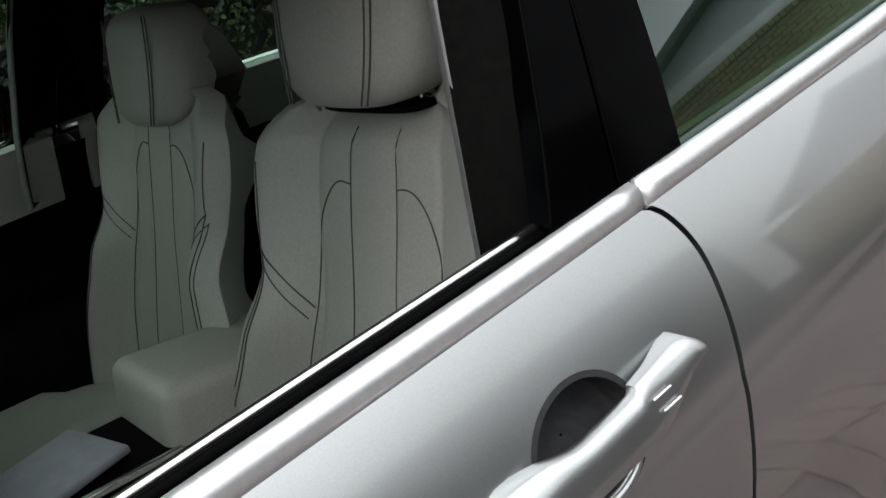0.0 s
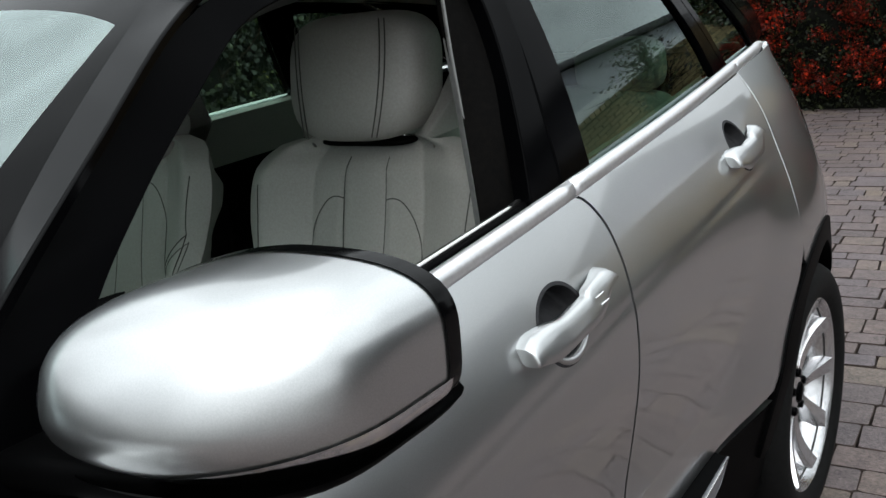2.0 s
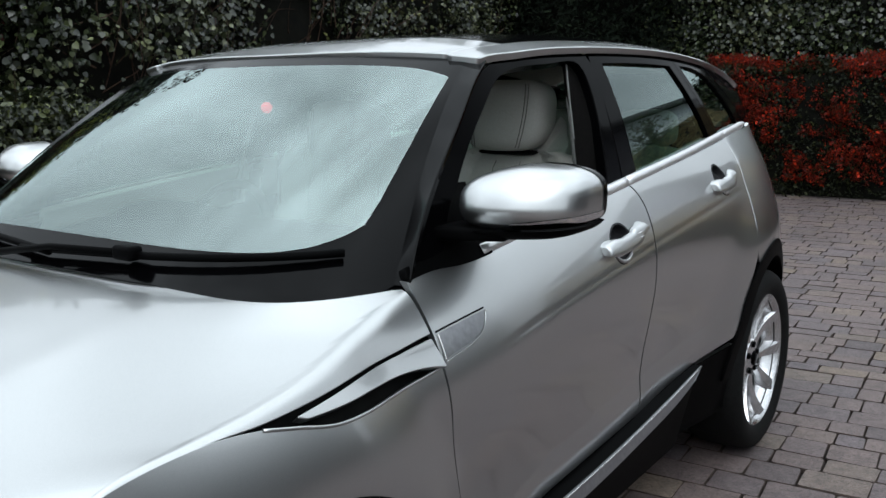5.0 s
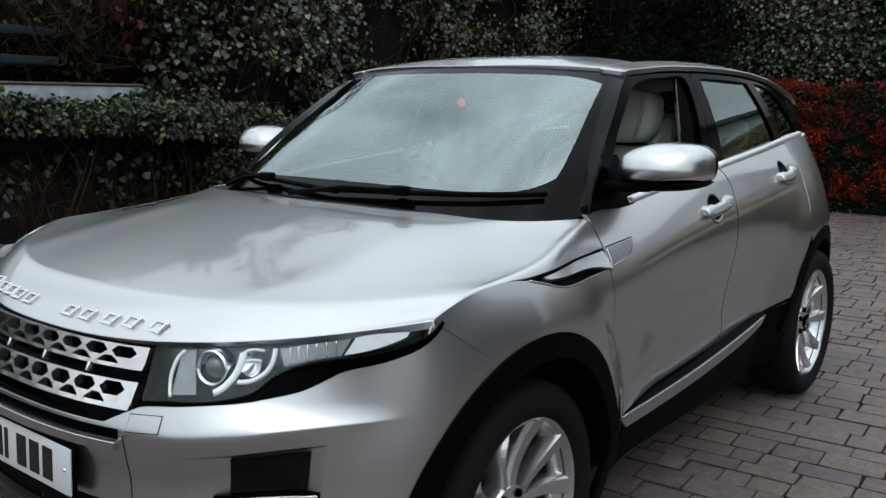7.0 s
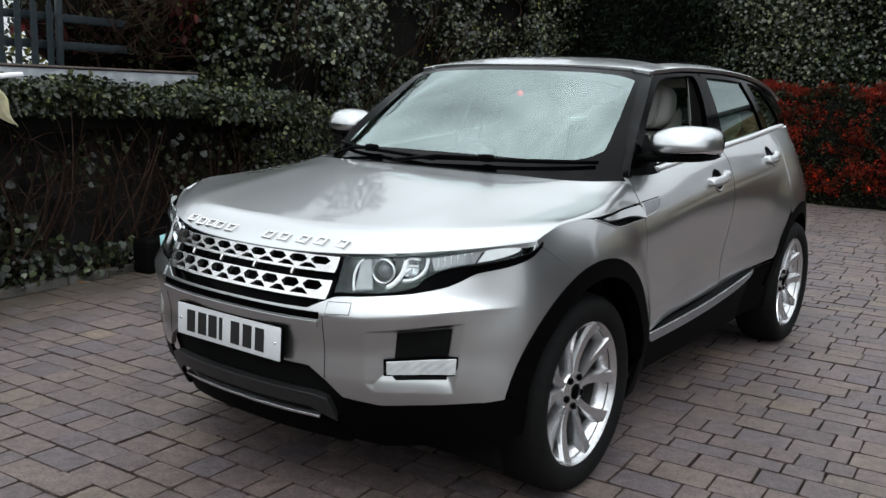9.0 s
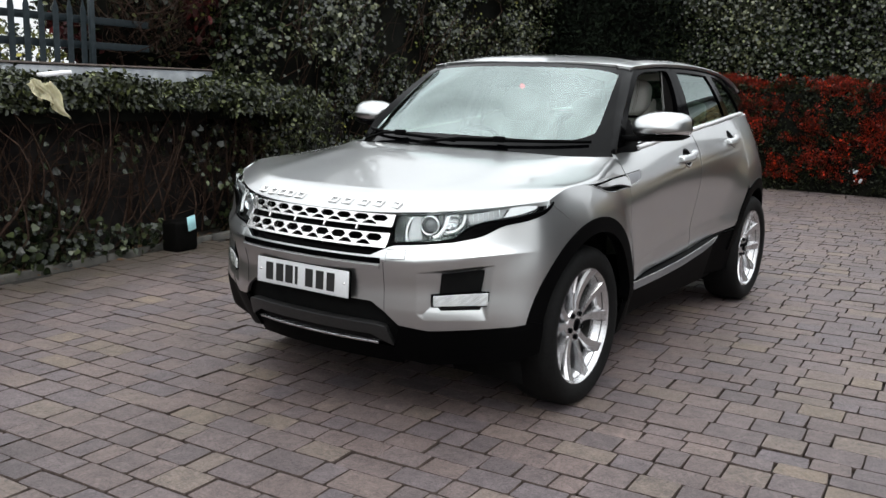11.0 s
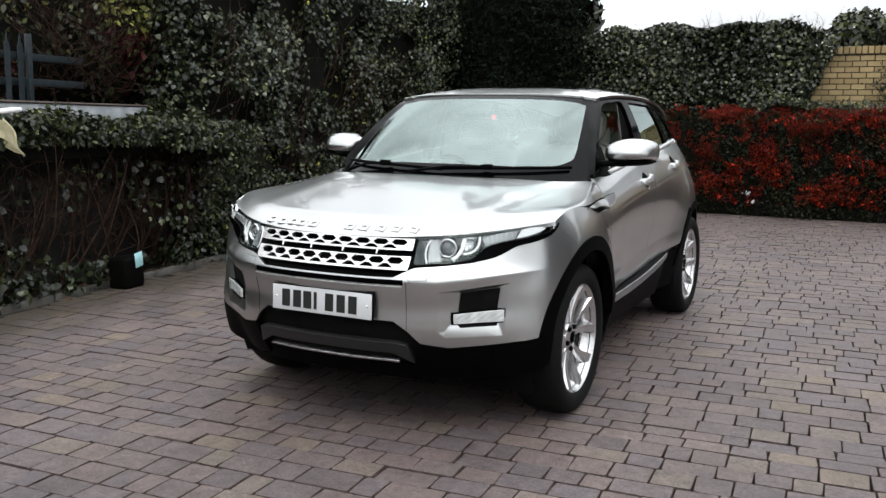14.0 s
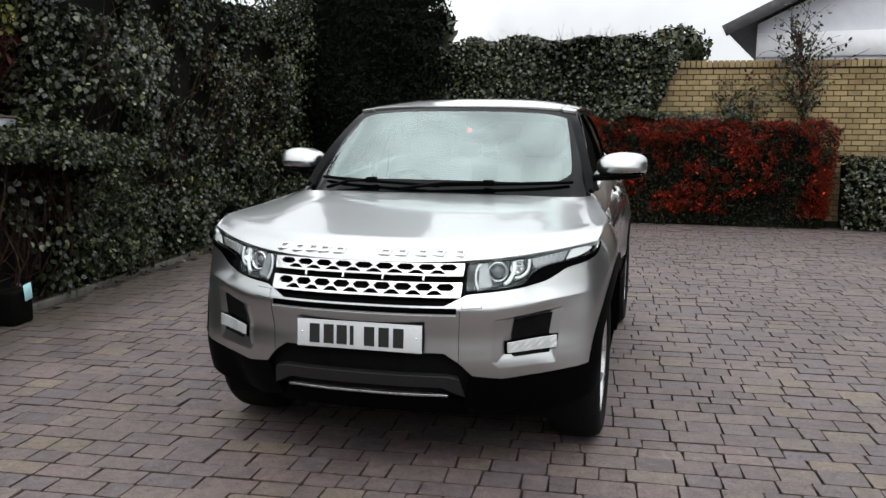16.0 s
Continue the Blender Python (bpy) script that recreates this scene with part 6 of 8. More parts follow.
for (mirror, _), (fd, rd) in zip(SIDES, DOORS):
    sg = -1 if mirror else 1
    # cream upper door cards; inner pillar trim near-black, its shade put into the colour
    for d, y0, y1 in ((fd, 0.62, 1.45), (rd, 1.52, 2.55)):
        card = lambda y, z: np.stack([BELT_X(y) - 0.062 + 0.35 * (BELT(y) - z) * (z < 9), y, z], -1)
        a = lambda u, y0=y0, y1=y1: np.stack([y0 + (y1 - y0) * u, BELT(y0 + (y1 - y0) * u) - 0.15], -1)
        b = lambda u, y0=y0, y1=y1: np.stack([y0 + (y1 - y0) * u, BELT(y0 + (y1 - y0) * u) - 0.004], -1)
        skin("door_card", coons(a, b, straight(tuple(a(0.0)), tuple(b(0.0))), straight(tuple(a(1.0)), tuple(b(1.0))), 20, 6), card, LEATHER, d, "cream door card", thick=0.03, mirror=mirror, core=np.array([2.0, 1.2, 1.1]))
    lip = smooth_curve([(0.705, 1.352, 1.06), (0.692, 1.362, 1.17), (0.665, 1.385, 1.30), (0.630, 1.415, 1.44), (0.600, 1.45, 1.54)])
    frame_in = cabin_edge([(1.40, 1.06), (1.41, 1.17), (1.43, 1.30), (1.48, 1.45), (1.50, 1.54)])
    strip3("pillar_trim", lip, lambda u: frame_in(u) - np.array([0.028, 0, 0]), INTERIOR_DARK, car, "inner pillar trim, near-black for the shade on it", mirror, n=16, m=6, core=np.array([0.0, 2.5, 1.3]))
    strip3("trim_edge", lambda u: lip(u) + np.array([-0.012, 0.004, 0]), lambda u: lip(u) + np.array([-0.001, -0.001, 0]), simple("grey_pillar_edge", (0.10, 0.10, 0.098), (0.14, 0.14, 0.135), 0.6, scale=90), car, "grey edge of the pillar trim", mirror, n=16, m=2, thick=0.006, core=np.array([0.0, 2.5, 1.3]))
    c = smooth_curve([(0.615, 1.535, 1.42), (0.66, 1.55, 1.25), (0.69, 1.56, 0.9), (0.70, 1.5, 0.55)])(np.linspace(0, 1, 16)) * (sg, 1, 1)
    tube(c, 0.022, INTERIOR_DARK, "seat_belt", car, sides=8, flat=0.12, up=(1, 0, 0))
part("rear_view_mirror", blob((0.17, 0.035, 0.06), 3.5, 12, 28, None, (-0.05, 0.83, 1.440)), INTERIOR_DARK, car)
part("mirror_stem", rounded_box((0.12, 0.12, 0.024), 0.010, 2, (-0.024, 0.790, 1.462), (34, 0, 0)), INTERIOR_DARK, car)
RED_LIGHT = simple("lit_red_lamp", (0.72, 0.035, 0.04), (0.8, 0.05, 0.05), 0.3, scale=60)
RED_LIGHT.node_tree.nodes["Principled BSDF"].inputs["Emission Color"].default_value = (1.0, 0.10, 0.12, 1)
RED_LIGHT.node_tree.nodes["Principled BSDF"].inputs["Emission Strength"].default_value = 0.9
bm = blob((0.030, 0.030, 0.030), 2, 14, 20)
part("mirror_lamp", bm, RED_LIGHT, car, "small lit red lamp under the mirror").matrix_basis = pose(0.053, 0.815, 1.422, 0, 0, -75)
for ob in car.children_recursive:
    if ob.name.split(".")[0] in ("lamp_lens", "strip_lens"):
        ob.visible_shadow = False


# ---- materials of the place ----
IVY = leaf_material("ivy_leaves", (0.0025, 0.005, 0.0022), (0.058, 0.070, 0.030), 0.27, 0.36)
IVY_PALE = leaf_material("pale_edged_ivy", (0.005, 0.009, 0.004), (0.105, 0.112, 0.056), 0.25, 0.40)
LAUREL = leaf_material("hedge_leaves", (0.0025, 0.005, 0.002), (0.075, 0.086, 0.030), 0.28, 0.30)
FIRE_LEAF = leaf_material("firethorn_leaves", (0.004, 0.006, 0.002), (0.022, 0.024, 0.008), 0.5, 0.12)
BERRY = leaf_material("red_berries", (0.030, 0.0012, 0.0008), (0.36, 0.024, 0.005), 0.4, 0.15)
RED_LEAF = leaf_material("dark_red_leaves", (0.016, 0.002, 0.002), (0.060, 0.005, 0.005), 0.5)
YELLOW_LEAF = leaf_material("yellow_green_leaves", (0.06, 0.07, 0.015), (0.26, 0.24, 0.05), 0.45)
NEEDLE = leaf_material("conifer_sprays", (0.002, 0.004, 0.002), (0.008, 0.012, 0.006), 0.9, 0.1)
TWIG = simple("bare_twigs", (0.012, 0.007, 0.005), (0.052, 0.031, 0.022), 0.85, scale=30, spec=0.1)
# near-black fill: the shade deep in the foliage, put into the colour
CORE_MAT = simple("foliage_shade", (0.002, 0.0025, 0.002), (0.006, 0.006, 0.004), 0.95, scale=8, spec=0.1)
DEAD = leaf_material("fallen_leaves", (0.06, 0.03, 0.014), (0.20, 0.11, 0.05), 0.7)
RENDER_WALL = simple("grey_rendered_wall", (0.022, 0.022, 0.024), (0.050, 0.049, 0.050), 0.9, scale=3.5, bumpy=0.4, dist=0.006)
DARK_WALL = simple("dark_mottled_wall", (0.006, 0.005, 0.005), (0.030, 0.027, 0.026), 0.9, scale=3.0, bumpy=0.4, dist=0.006, spec=0.1)
COPING = simple("pale_weathered_coping", (0.22, 0.24, 0.26), (0.44, 0.46, 0.48), 0.8, scale=6, bumpy=0.3, dist=0.004)
EDGING = simple("dark_mossy_concrete", (0.035, 0.033, 0.030), (0.085, 0.08, 0.07), 0.9, scale=9, bumpy=0.4, dist=0.005)
LEDGE = simple("brown_weathered_ledge", (0.035, 0.026, 0.022), (0.075, 0.058, 0.048), 0.85, scale=9, bumpy=0.3, dist=0.004)
FENCE_PAINT = simple("dark_green_fence_paint", (0.008, 0.013, 0.016), (0.018, 0.027, 0.032), 0.55, scale=25, spec=0.25)
MORTAR = simple("pale_mortar", (0.055, 0.043, 0.027), (0.095, 0.077, 0.050), 0.95, scale=30, bumpy=0.4, dist=0.003)


def brick_material():
    m, nt, b = mat_new("yellow_stock_brick")
    info, geo = nt.nodes.new("ShaderNodeObjectInfo"), nt.nodes.new("ShaderNodeNewGeometry")
    add, fr = nt.nodes.new("ShaderNodeMath"), nt.nodes.new("ShaderNodeMath")
    add.operation, fr.operation = "ADD", "FRACT"
    nt.links.new(info.outputs["Random"], add.inputs[0])
    nt.links.new(geo.outputs["Random Per Island"], add.inputs[1])
    nt.links.new(add.outputs[0], fr.inputs[0])
    tone = nt.nodes.new("ShaderNodeValToRGB")
    tone.color_ramp.elements[0].color, tone.color_ramp.elements[1].color = (0.23, 0.165, 0.076, 1), (0.37, 0.280, 0.138, 1)
    nt.links.new(fr.outputs[0], tone.inputs["Fac"])
    n, r = noise_ramp(nt, 2.2, (0.68,) * 3, (1.08,) * 3, 6.0)
    nt.links.new(geo.outputs["Position"], n.inputs["Vector"])
    f, fr2 = noise_ramp(nt, 90.0, (0.82,) * 3, (1.12,) * 3, 5.0)
    nt.links.new(geo.outputs["Position"], f.inputs["Vector"])
    last = tone.outputs["Color"]
    for ramp in (r, fr2):
        mx = nt.nodes.new("ShaderNodeMix")
        mx.data_type, mx.blend_type = "RGBA", "MULTIPLY"
        mx.inputs["Factor"].default_value = 1.0
        nt.links.new(last, mx.inputs["A"])
        nt.links.new(ramp.outputs["Color"], mx.inputs["B"])
        last = mx.outputs["Result"]
    nt.links.new(last, b.inputs["Base Color"])
    b.inputs["Roughness"].default_value = 0.85
    bump(nt, b, f.outputs["Fac"], 0.5, 0.004)
    return m


BRICK = brick_material()
rng = np.random.default_rng(7)


# ---- foliage ----
LEAF_SHAPES = {
    "heart": [(0, 0, 0), (-0.40, 0.06, 0.06), (-0.50, 0.42, 0.10), (0, 1.0, -0.02), (0.50, 0.42, 0.10), (0.40, 0.06, 0.06)],
    "oval": [(0, 0, 0), (-0.24, 0.22, 0.05), (-0.27, 0.60, 0.06), (0, 1.0, -0.03), (0.27, 0.60, 0.06), (0.24, 0.22, 0.05)],
    "spray": [(0, 0, 0), (-0.16, 0.3, 0.03), (-0.10, 0.75, 0.0), (0, 1.0, -0.1), (0.10, 0.75, 0.0), (0.16, 0.3, 0.03)],
}


def leaf_mesh(name, where, facing, size, material, parent, shape="heart", spread=0.55, hang=0.5, label="", jitter=0.35):
    """Many single leaves: two folded quads each, turned about the way they face."""
    n = len(where)
    base = np.array(LEAF_SHAPES[shape])
    nrm = facing + rng.normal(0, spread, (n, 3))
    nrm /= np.linalg.norm(nrm, axis=1)[:, None]
    down = np.tile([0.0, 0.0, -1.0], (n, 1)) * hang + rng.normal(0, 0.6, (n, 3))
    up = down - nrm * np.einsum("ij,ij->i", down, nrm)[:, None]
    up /= np.maximum(np.linalg.norm(up, axis=1), 1e-6)[:, None]
    side = np.cross(up, nrm)
    sz = size * (1 + rng.uniform(-jitter, jitter, n))
    v = where[:, None, :] + sz[:, None, None] * (base[None, :, 0, None] * side[:, None, :] + base[None, :, 1, None] * up[:, None, :] + base[None, :, 2, None] * nrm[:, None, :])
    k = np.arange(n)[:, None] * 6
    quads = np.concatenate([k + np.array([0, 3, 2, 1]), k + np.array([0, 5, 4, 3])], 1).reshape(-1, 4)
    me = bpy.data.meshes.new(name)
    me.vertices.add(n * 6)
    me.vertices.foreach_set("co", v.reshape(-1).astype(np.float32))
    me.loops.add(len(quads) * 4)
    me.loops.foreach_set("vertex_index", quads.reshape(-1).astype(np.int32))
    me.polygons.add(len(quads))
    me.polygons.foreach_set("loop_start", np.arange(0, len(quads) * 4, 4, dtype=np.int32))
    me.update(calc_edges=True)
    me.materials.append(material)
    ob = new(name, me)
    ob.parent = parent
    if label:
        ob["label"] = label
    return ob


def lumps(p, scale, seed=0.0):
    """Slow bumps for the outline of a hedge."""
    return np.array([noise.noise(Vector((a * scale + seed, b * scale, c * scale))) for a, b, c in p])


def berry_mesh(name, where, size, material, parent):
    octa = np.array([(1, 0, 0), (-1, 0, 0), (0, 1, 0), (0, -1, 0), (0, 0, 1), (0, 0, -1)], float)
    tri = np.array([(0, 2, 4), (2, 1, 4), (1, 3, 4), (3, 0, 4), (2, 0, 5), (1, 2, 5), (3, 1, 5), (0, 3, 5)])
    n = len(where)
    v = where[:, None, :] + octa[None] * (size * (1 + rng.uniform(-0.25, 0.25, n)))[:, None, None]
    f = (np.arange(n)[:, None, None] * 6 + tri[None]).reshape(-1, 3)
    me = bpy.data.meshes.new(name)
    me.from_pydata(v.reshape(-1, 3).tolist(), [], f.tolist())
    me.polygons.foreach_set("use_smooth", [True] * len(me.polygons))
    me.materials.append(material)
    ob = new(name, me)
    ob.parent = parent
    return ob


def twigs(name, starts, ends, r0, material, parent, wiggle=0.08, steps=6, sides=4):
    """Thin bent stems between two sets of points, joined."""
    verts, faces = [], []
    for a, b in zip(starts, ends):
        a, b = np.array(a), np.array(b)
        t = np.linspace(0, 1, steps)
        bend = rng.normal(0, wiggle, 3) * np.linalg.norm(b - a)
        p = a + (b - a) * t[:, None] + bend * np.sin(np.pi * t)[:, None] + rng.normal(0, 0.006, (steps, 3))
        o = len(verts)
        for i in range(steps):
            r = r0 * (1 - 0.7 * t[i])
            d = p[min(i + 1, steps - 1)] - p[max(i - 1, 0)]
            d /= max(np.linalg.norm(d), 1e-6)
            s = np.cross(d, (0.3, 0.9, 0.2))
            s /= max(np.linalg.norm(s), 1e-6)
            w = np.cross(d, s)
            for k in range(sides):
                an = 2 * math.pi * k / sides
                verts.append(p[i] + r * (math.cos(an) * s + math.sin(an) * w))
        for i in range(steps - 1):
            for k in range(sides):
                l = (k + 1) % sides
                faces.append([o + i * sides + k, o + i * sides + l, o + (i + 1) * sides + l, o + (i + 1) * sides + k])
    return link_mesh(name, verts, faces, material, parent)


def stuff_twigs(*a, **k):
    return tagged(twigs(*a, **k), kind="stuff")


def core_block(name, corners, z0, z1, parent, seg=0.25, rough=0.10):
    """A lumpy near-black mass standing in for the shade inside a hedge: a plan of four corners, from z0 to z1."""
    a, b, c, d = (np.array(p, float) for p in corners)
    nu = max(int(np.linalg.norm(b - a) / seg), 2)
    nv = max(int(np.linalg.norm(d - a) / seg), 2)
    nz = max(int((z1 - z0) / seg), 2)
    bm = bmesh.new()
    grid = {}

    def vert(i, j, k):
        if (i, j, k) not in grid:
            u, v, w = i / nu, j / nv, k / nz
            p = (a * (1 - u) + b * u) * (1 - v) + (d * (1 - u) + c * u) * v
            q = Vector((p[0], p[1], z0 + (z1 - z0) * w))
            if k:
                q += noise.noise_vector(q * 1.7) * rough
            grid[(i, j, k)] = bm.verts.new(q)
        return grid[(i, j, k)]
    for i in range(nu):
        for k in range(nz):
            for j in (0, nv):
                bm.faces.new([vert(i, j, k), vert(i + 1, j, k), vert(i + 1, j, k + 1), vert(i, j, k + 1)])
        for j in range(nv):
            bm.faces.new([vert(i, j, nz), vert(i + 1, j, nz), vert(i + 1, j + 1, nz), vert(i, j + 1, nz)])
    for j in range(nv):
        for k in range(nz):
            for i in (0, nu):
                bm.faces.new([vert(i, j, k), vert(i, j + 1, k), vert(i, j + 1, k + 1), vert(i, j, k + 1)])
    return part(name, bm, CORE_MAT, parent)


def sheet(a, b, z0, z1, n, out, depth=0.10, bumps=0.14, scale=1.3, seed=0.0):
    """Points on a bumpy upright sheet from a to b in plan, facing out."""
    a, b, out = np.array(a, float), np.array(b, float), np.array(out, float)
    u, w = rng.random(n), rng.random(n)
    z = z0 + (z1 - z0) * w if np.isscalar(z1) else z0 + (z1(u) - z0) * w
    p = np.stack([a[0] + (b[0] - a[0]) * u, a[1] + (b[1] - a[1]) * u, z], -1)
    k = lumps(p, scale, seed) * bumps + rng.uniform(-depth, depth * 0.6, n)
    p[:, :2] += out[None, :] * k[:, None]
    return p, np.tile([out[0], out[1], 0.25], (n, 1))


def top_sheet(corners, z, n, bumps=0.10, scale=1.6, seed=3.0):
    a, b, c, d = (np.array(p, float) for p in corners)
    u, v = rng.random((n, 1)), rng.random((n, 1))
    p = (a * (1 - u) + b * u) * (1 - v) + (d * (1 - u) + c * u) * v
    q = np.concatenate([p, np.full((n, 1), z)], 1)
    q[:, 2] += lumps(q, scale, seed) * bumps + rng.uniform(-0.05, 0.05, n)
    return q, np.tile([0.0, 0.0, 1.0], (n, 1))


def join_points(*sets):
    return np.concatenate([s[0] for s in sets]), np.concatenate([s[1] for s in sets])


def edge_x(y):
    """The edge of the paving along the planted bank."""
    return -3.42 - 0.135 * y


# ---- ground ----
bm = bmesh.new()
bmesh.ops.create_grid(bm, x_segments=2, y_segments=2, size=400.0)
ground = tagged(part("ground", bm, SOIL), "bare dark soil reaching to the horizon", "ground", kind="structure")
ground.location = (0, 0, -0.035)

# planted bank: retaining wall, coping, palisade fence
OUT = np.array([1.0, 0.135]) / math.hypot(1, 0.135)


def along(name, y0, y1, back, thick, z0, z1, mat, bev=0.01):
    """A straight wall parallel to the paving's edge, set back from it."""
    m = (y0 + y1) / 2
    c = (edge_x(m) - (back + thick / 2) * OUT[0], m - (back + thick / 2) * OUT[1], (z0 + z1) / 2)
    ln = (y1 - y0) * math.hypot(1, 0.135)
    return rounded_box((thick, ln, z1 - z0), bev, 2, c, (0, 0, math.degrees(math.atan(0.135))))


tagged(part("wall_west", along("wall", -7.0, 11.0, 0.50, 0.22, -0.05, 1.36, DARK_WALL), DARK_WALL), "dark rendered retaining wall behind the hedge", "wall", kind="structure")
tagged(part("coping", along("coping", -7.0, 2.35, 0.46, 0.30, 1.364, 1.492, COPING), COPING), "pale weathered coping on the wall", "coping", kind="structure")
tagged(part("coping_ledge", along("ledge", -7.0, 2.35, 0.445, 0.33, 1.494, 1.514, LEDGE), LEDGE), "thin brown weathered ledge on the coping", "ledge", kind="structure")
bank = rounded_box((14.0, 24.0, 1.40), 0.02, 1, (edge_x(3) - 7.75, 3.0, 0.66), (0, 0, math.degrees(math.atan(0.135))))
tagged(part("raised_ground", bank, SOIL), "raised soil behind the retaining wall", "ground", kind="structure")
kerb = root("kerb", "dark weathered concrete edging along the paving", "kerb", kind="structure")
y = -6.0
while y < 10.4:
    ln = 0.60
    part("edging_stone", rounded_box((0.05, ln * 1.0 - 0.008, 0.12), 0.006, 1, (edge_x(y + 0.3) - 0.03 + rng.normal(0, 0.004), y + 0.3, -0.028 + rng.normal(0, 0.004)), (0, 0, math.degrees(math.atan(0.135)))), EDGING, kerb)
    y += ln

fence = root("palisade_fence", "dark green steel palisade fence above the wall", "fence", (0, 0, 0))
for y in (-5.0, -2.0, 0.98):
    part("post", rounded_box((0.042, 0.042, 0.62), 0.005, 2, (edge_x(y) - 0.60, y, 1.74)), FENCE_PAINT, fence)
for z in (1.67, 1.875):
    part("rail", along("rail", -6.5, 1.75, 0.66, 0.035, z - 0.030, z + 0.030, FENCE_PAINT, 0.004), FENCE_PAINT, fence)
for k in range(56):
    y = -6.45 + 0.134 * k
    bm = bmesh.new()
    prof = [(-0.025, 1.42), (0.025, 1.42), (0.025, 1.94), (0.010, 1.99), (0.0, 2.05), (-0.010, 1.99), (-0.025, 1.94)]
    fr = [bm.verts.new((0.004, a, z)) for a, z in prof]
    bk = [bm.verts.new((-0.004, a, z)) for a, z in prof]
    bm.faces.new(fr)
    bm.faces.new(bk[::-1])
    for i in range(7):
        bm.faces.new([fr[i], bk[i], bk[(i + 1) % 7], fr[(i + 1) % 7]])
    bm.transform(Matrix.Translation((edge_x(y) - 0.632, y, rng.normal(0, 0.004))))
    part("pale", bm, FENCE_PAINT, fence, smooth=False)

# low hedge: leafy top, bare stems under it, leafy feet
low = root("low_hedge", "low clipped evergreen hedge with bare stems against the wall", "hedge")


def off(y, back):
    return (edge_x(y) - back * OUT[0], y - back * OUT[1])


y0, y1 = -6.0, 3.1
s1 = sheet(off(y0, 0.02), off(y1, 0.02), 1.17, 1.37, 13000, OUT, 0.16, 0.20, 1.6)
s2 = top_sheet([off(y0, 0.02), off(y1, 0.02), off(y1, 0.62), off(y0, 0.62)], 1.37, 13000, 0.14, 1.9)
s4 = sheet(off(1.9, -0.10), off(3.15, -0.20), 1.12, 1.38, 1500, OUT, 0.18, 0.16, 1.6)
s3 = sheet(off(3.12, -0.15), off(3.12, 0.6), 1.0, 1.36, 1500, (0.13, 0.99), 0.14)
s5 = sheet(off(2.55, -0.12), off(3.9, -0.02), 0.15, 1.25, 2600, OUT, 0.20, 0.22, 1.5, 6.0)
p, f = join_points(s1, s2, s3, s4, s5)
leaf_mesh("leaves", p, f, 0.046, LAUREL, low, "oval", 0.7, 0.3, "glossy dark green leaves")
feet = sheet(off(y0, 0.16), off(y1, 0.16), 0.02, 0.50, 5200, OUT, 0.22, 0.25, 1.2, 5.0)
mid = sheet(off(0.9, 0.12), off(2.9, 0.12), 0.3, 1.05, 600, OUT, 0.22, 0.2, 1.2, 9.0)
mid2 = sheet(off(y0, 0.2), off(1.2, 0.2), 0.4, 1.05, 450, OUT, 0.2, 0.2, 1.2, 2.0)
pp, ff = join_points(feet, mid, mid2)
keep = lumps(pp, 1.5, 20.0) > -0.12
leaf_mesh("ground_leaves", pp[keep], ff[keep], 0.052, IVY, low, "heart", 0.7, 0.7, "trailing ivy leaves at the foot")
ys = rng.uniform(y0, y1, 150)
stuff_twigs("stem_thicket", [(*off(y, rng.uniform(0.2, 0.42)), 0.0) for y in ys], [(*off(y + rng.normal(0, 0.30), rng.uniform(0.0, 0.4)), rng.uniform(0.9, 1.3)) for y in ys], 0.011, TWIG, low, 0.12, 8)
ys = rng.uniform(y0, y1, 600)
stuff_twigs("stem_thicket", [(*off(y, rng.uniform(0.1, 0.4)), rng.uniform(0.2, 0.9)) for y in ys], [(*off(y + rng.normal(0, 0.25), rng.uniform(-0.05, 0.4)), rng.uniform(0.5, 1.2)) for y in ys], 0.0042, TWIG, low, 0.25, 6)
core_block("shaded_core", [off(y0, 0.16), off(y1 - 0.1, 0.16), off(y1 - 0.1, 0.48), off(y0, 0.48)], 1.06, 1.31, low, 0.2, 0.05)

# tall ivy hedge behind the car
tall = root("ivy_hedge", "tall dark ivy-covered hedge along the drive", "hedge")
topz = lambda u: 3.3 + 0.9 * u + 0.25 * np.sin(u * 17) + 0.15 * np.sin(u * 41)
t1 = sheet(off(2.6, 0.30), off(10.6, 0.15), 0.0, topz, 52000, OUT, 0.20, 0.38, 0.9)
t2 = sheet(off(2.6, 0.05), off(10.6, 0.05), 0.0, 0.7, 4500, OUT, 0.25, 0.3, 1.1, 4.0)
t3 = sheet(off(2.5, 0.3), off(2.5, 1.8), 1.3, 3.3, 4500, (0.1, -0.99), 0.25, 0.3, 1.0)
p, f = join_points(t1, t2, t3)
tone = lumps(p, 0.8, 31.0)
gap = (lumps(p, 1.7, 51.0) > -0.16) & (lumps(p, 4.5, 71.0) > -0.30)
d = gap & (tone < 0.10)
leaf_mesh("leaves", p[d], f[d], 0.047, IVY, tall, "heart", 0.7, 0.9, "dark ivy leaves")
d = gap & (tone >= 0.10)
leaf_mesh("leaves", p[d], f[d], 0.047, IVY_PALE, tall, "heart", 0.7, 0.9, "paler ivy leaves")
sel = (rng.random(len(p)) < 0.03) & (lumps(p, 0.9, 44.0) > 0.15)
leaf_mesh("yellow_leaves", p[sel] + np.array([0.05, 0, 0]), f[sel], 0.045, YELLOW_LEAF, tall, "oval", 0.7, 0.3)
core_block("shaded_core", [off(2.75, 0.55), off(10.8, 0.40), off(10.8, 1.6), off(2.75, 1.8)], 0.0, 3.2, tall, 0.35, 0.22)
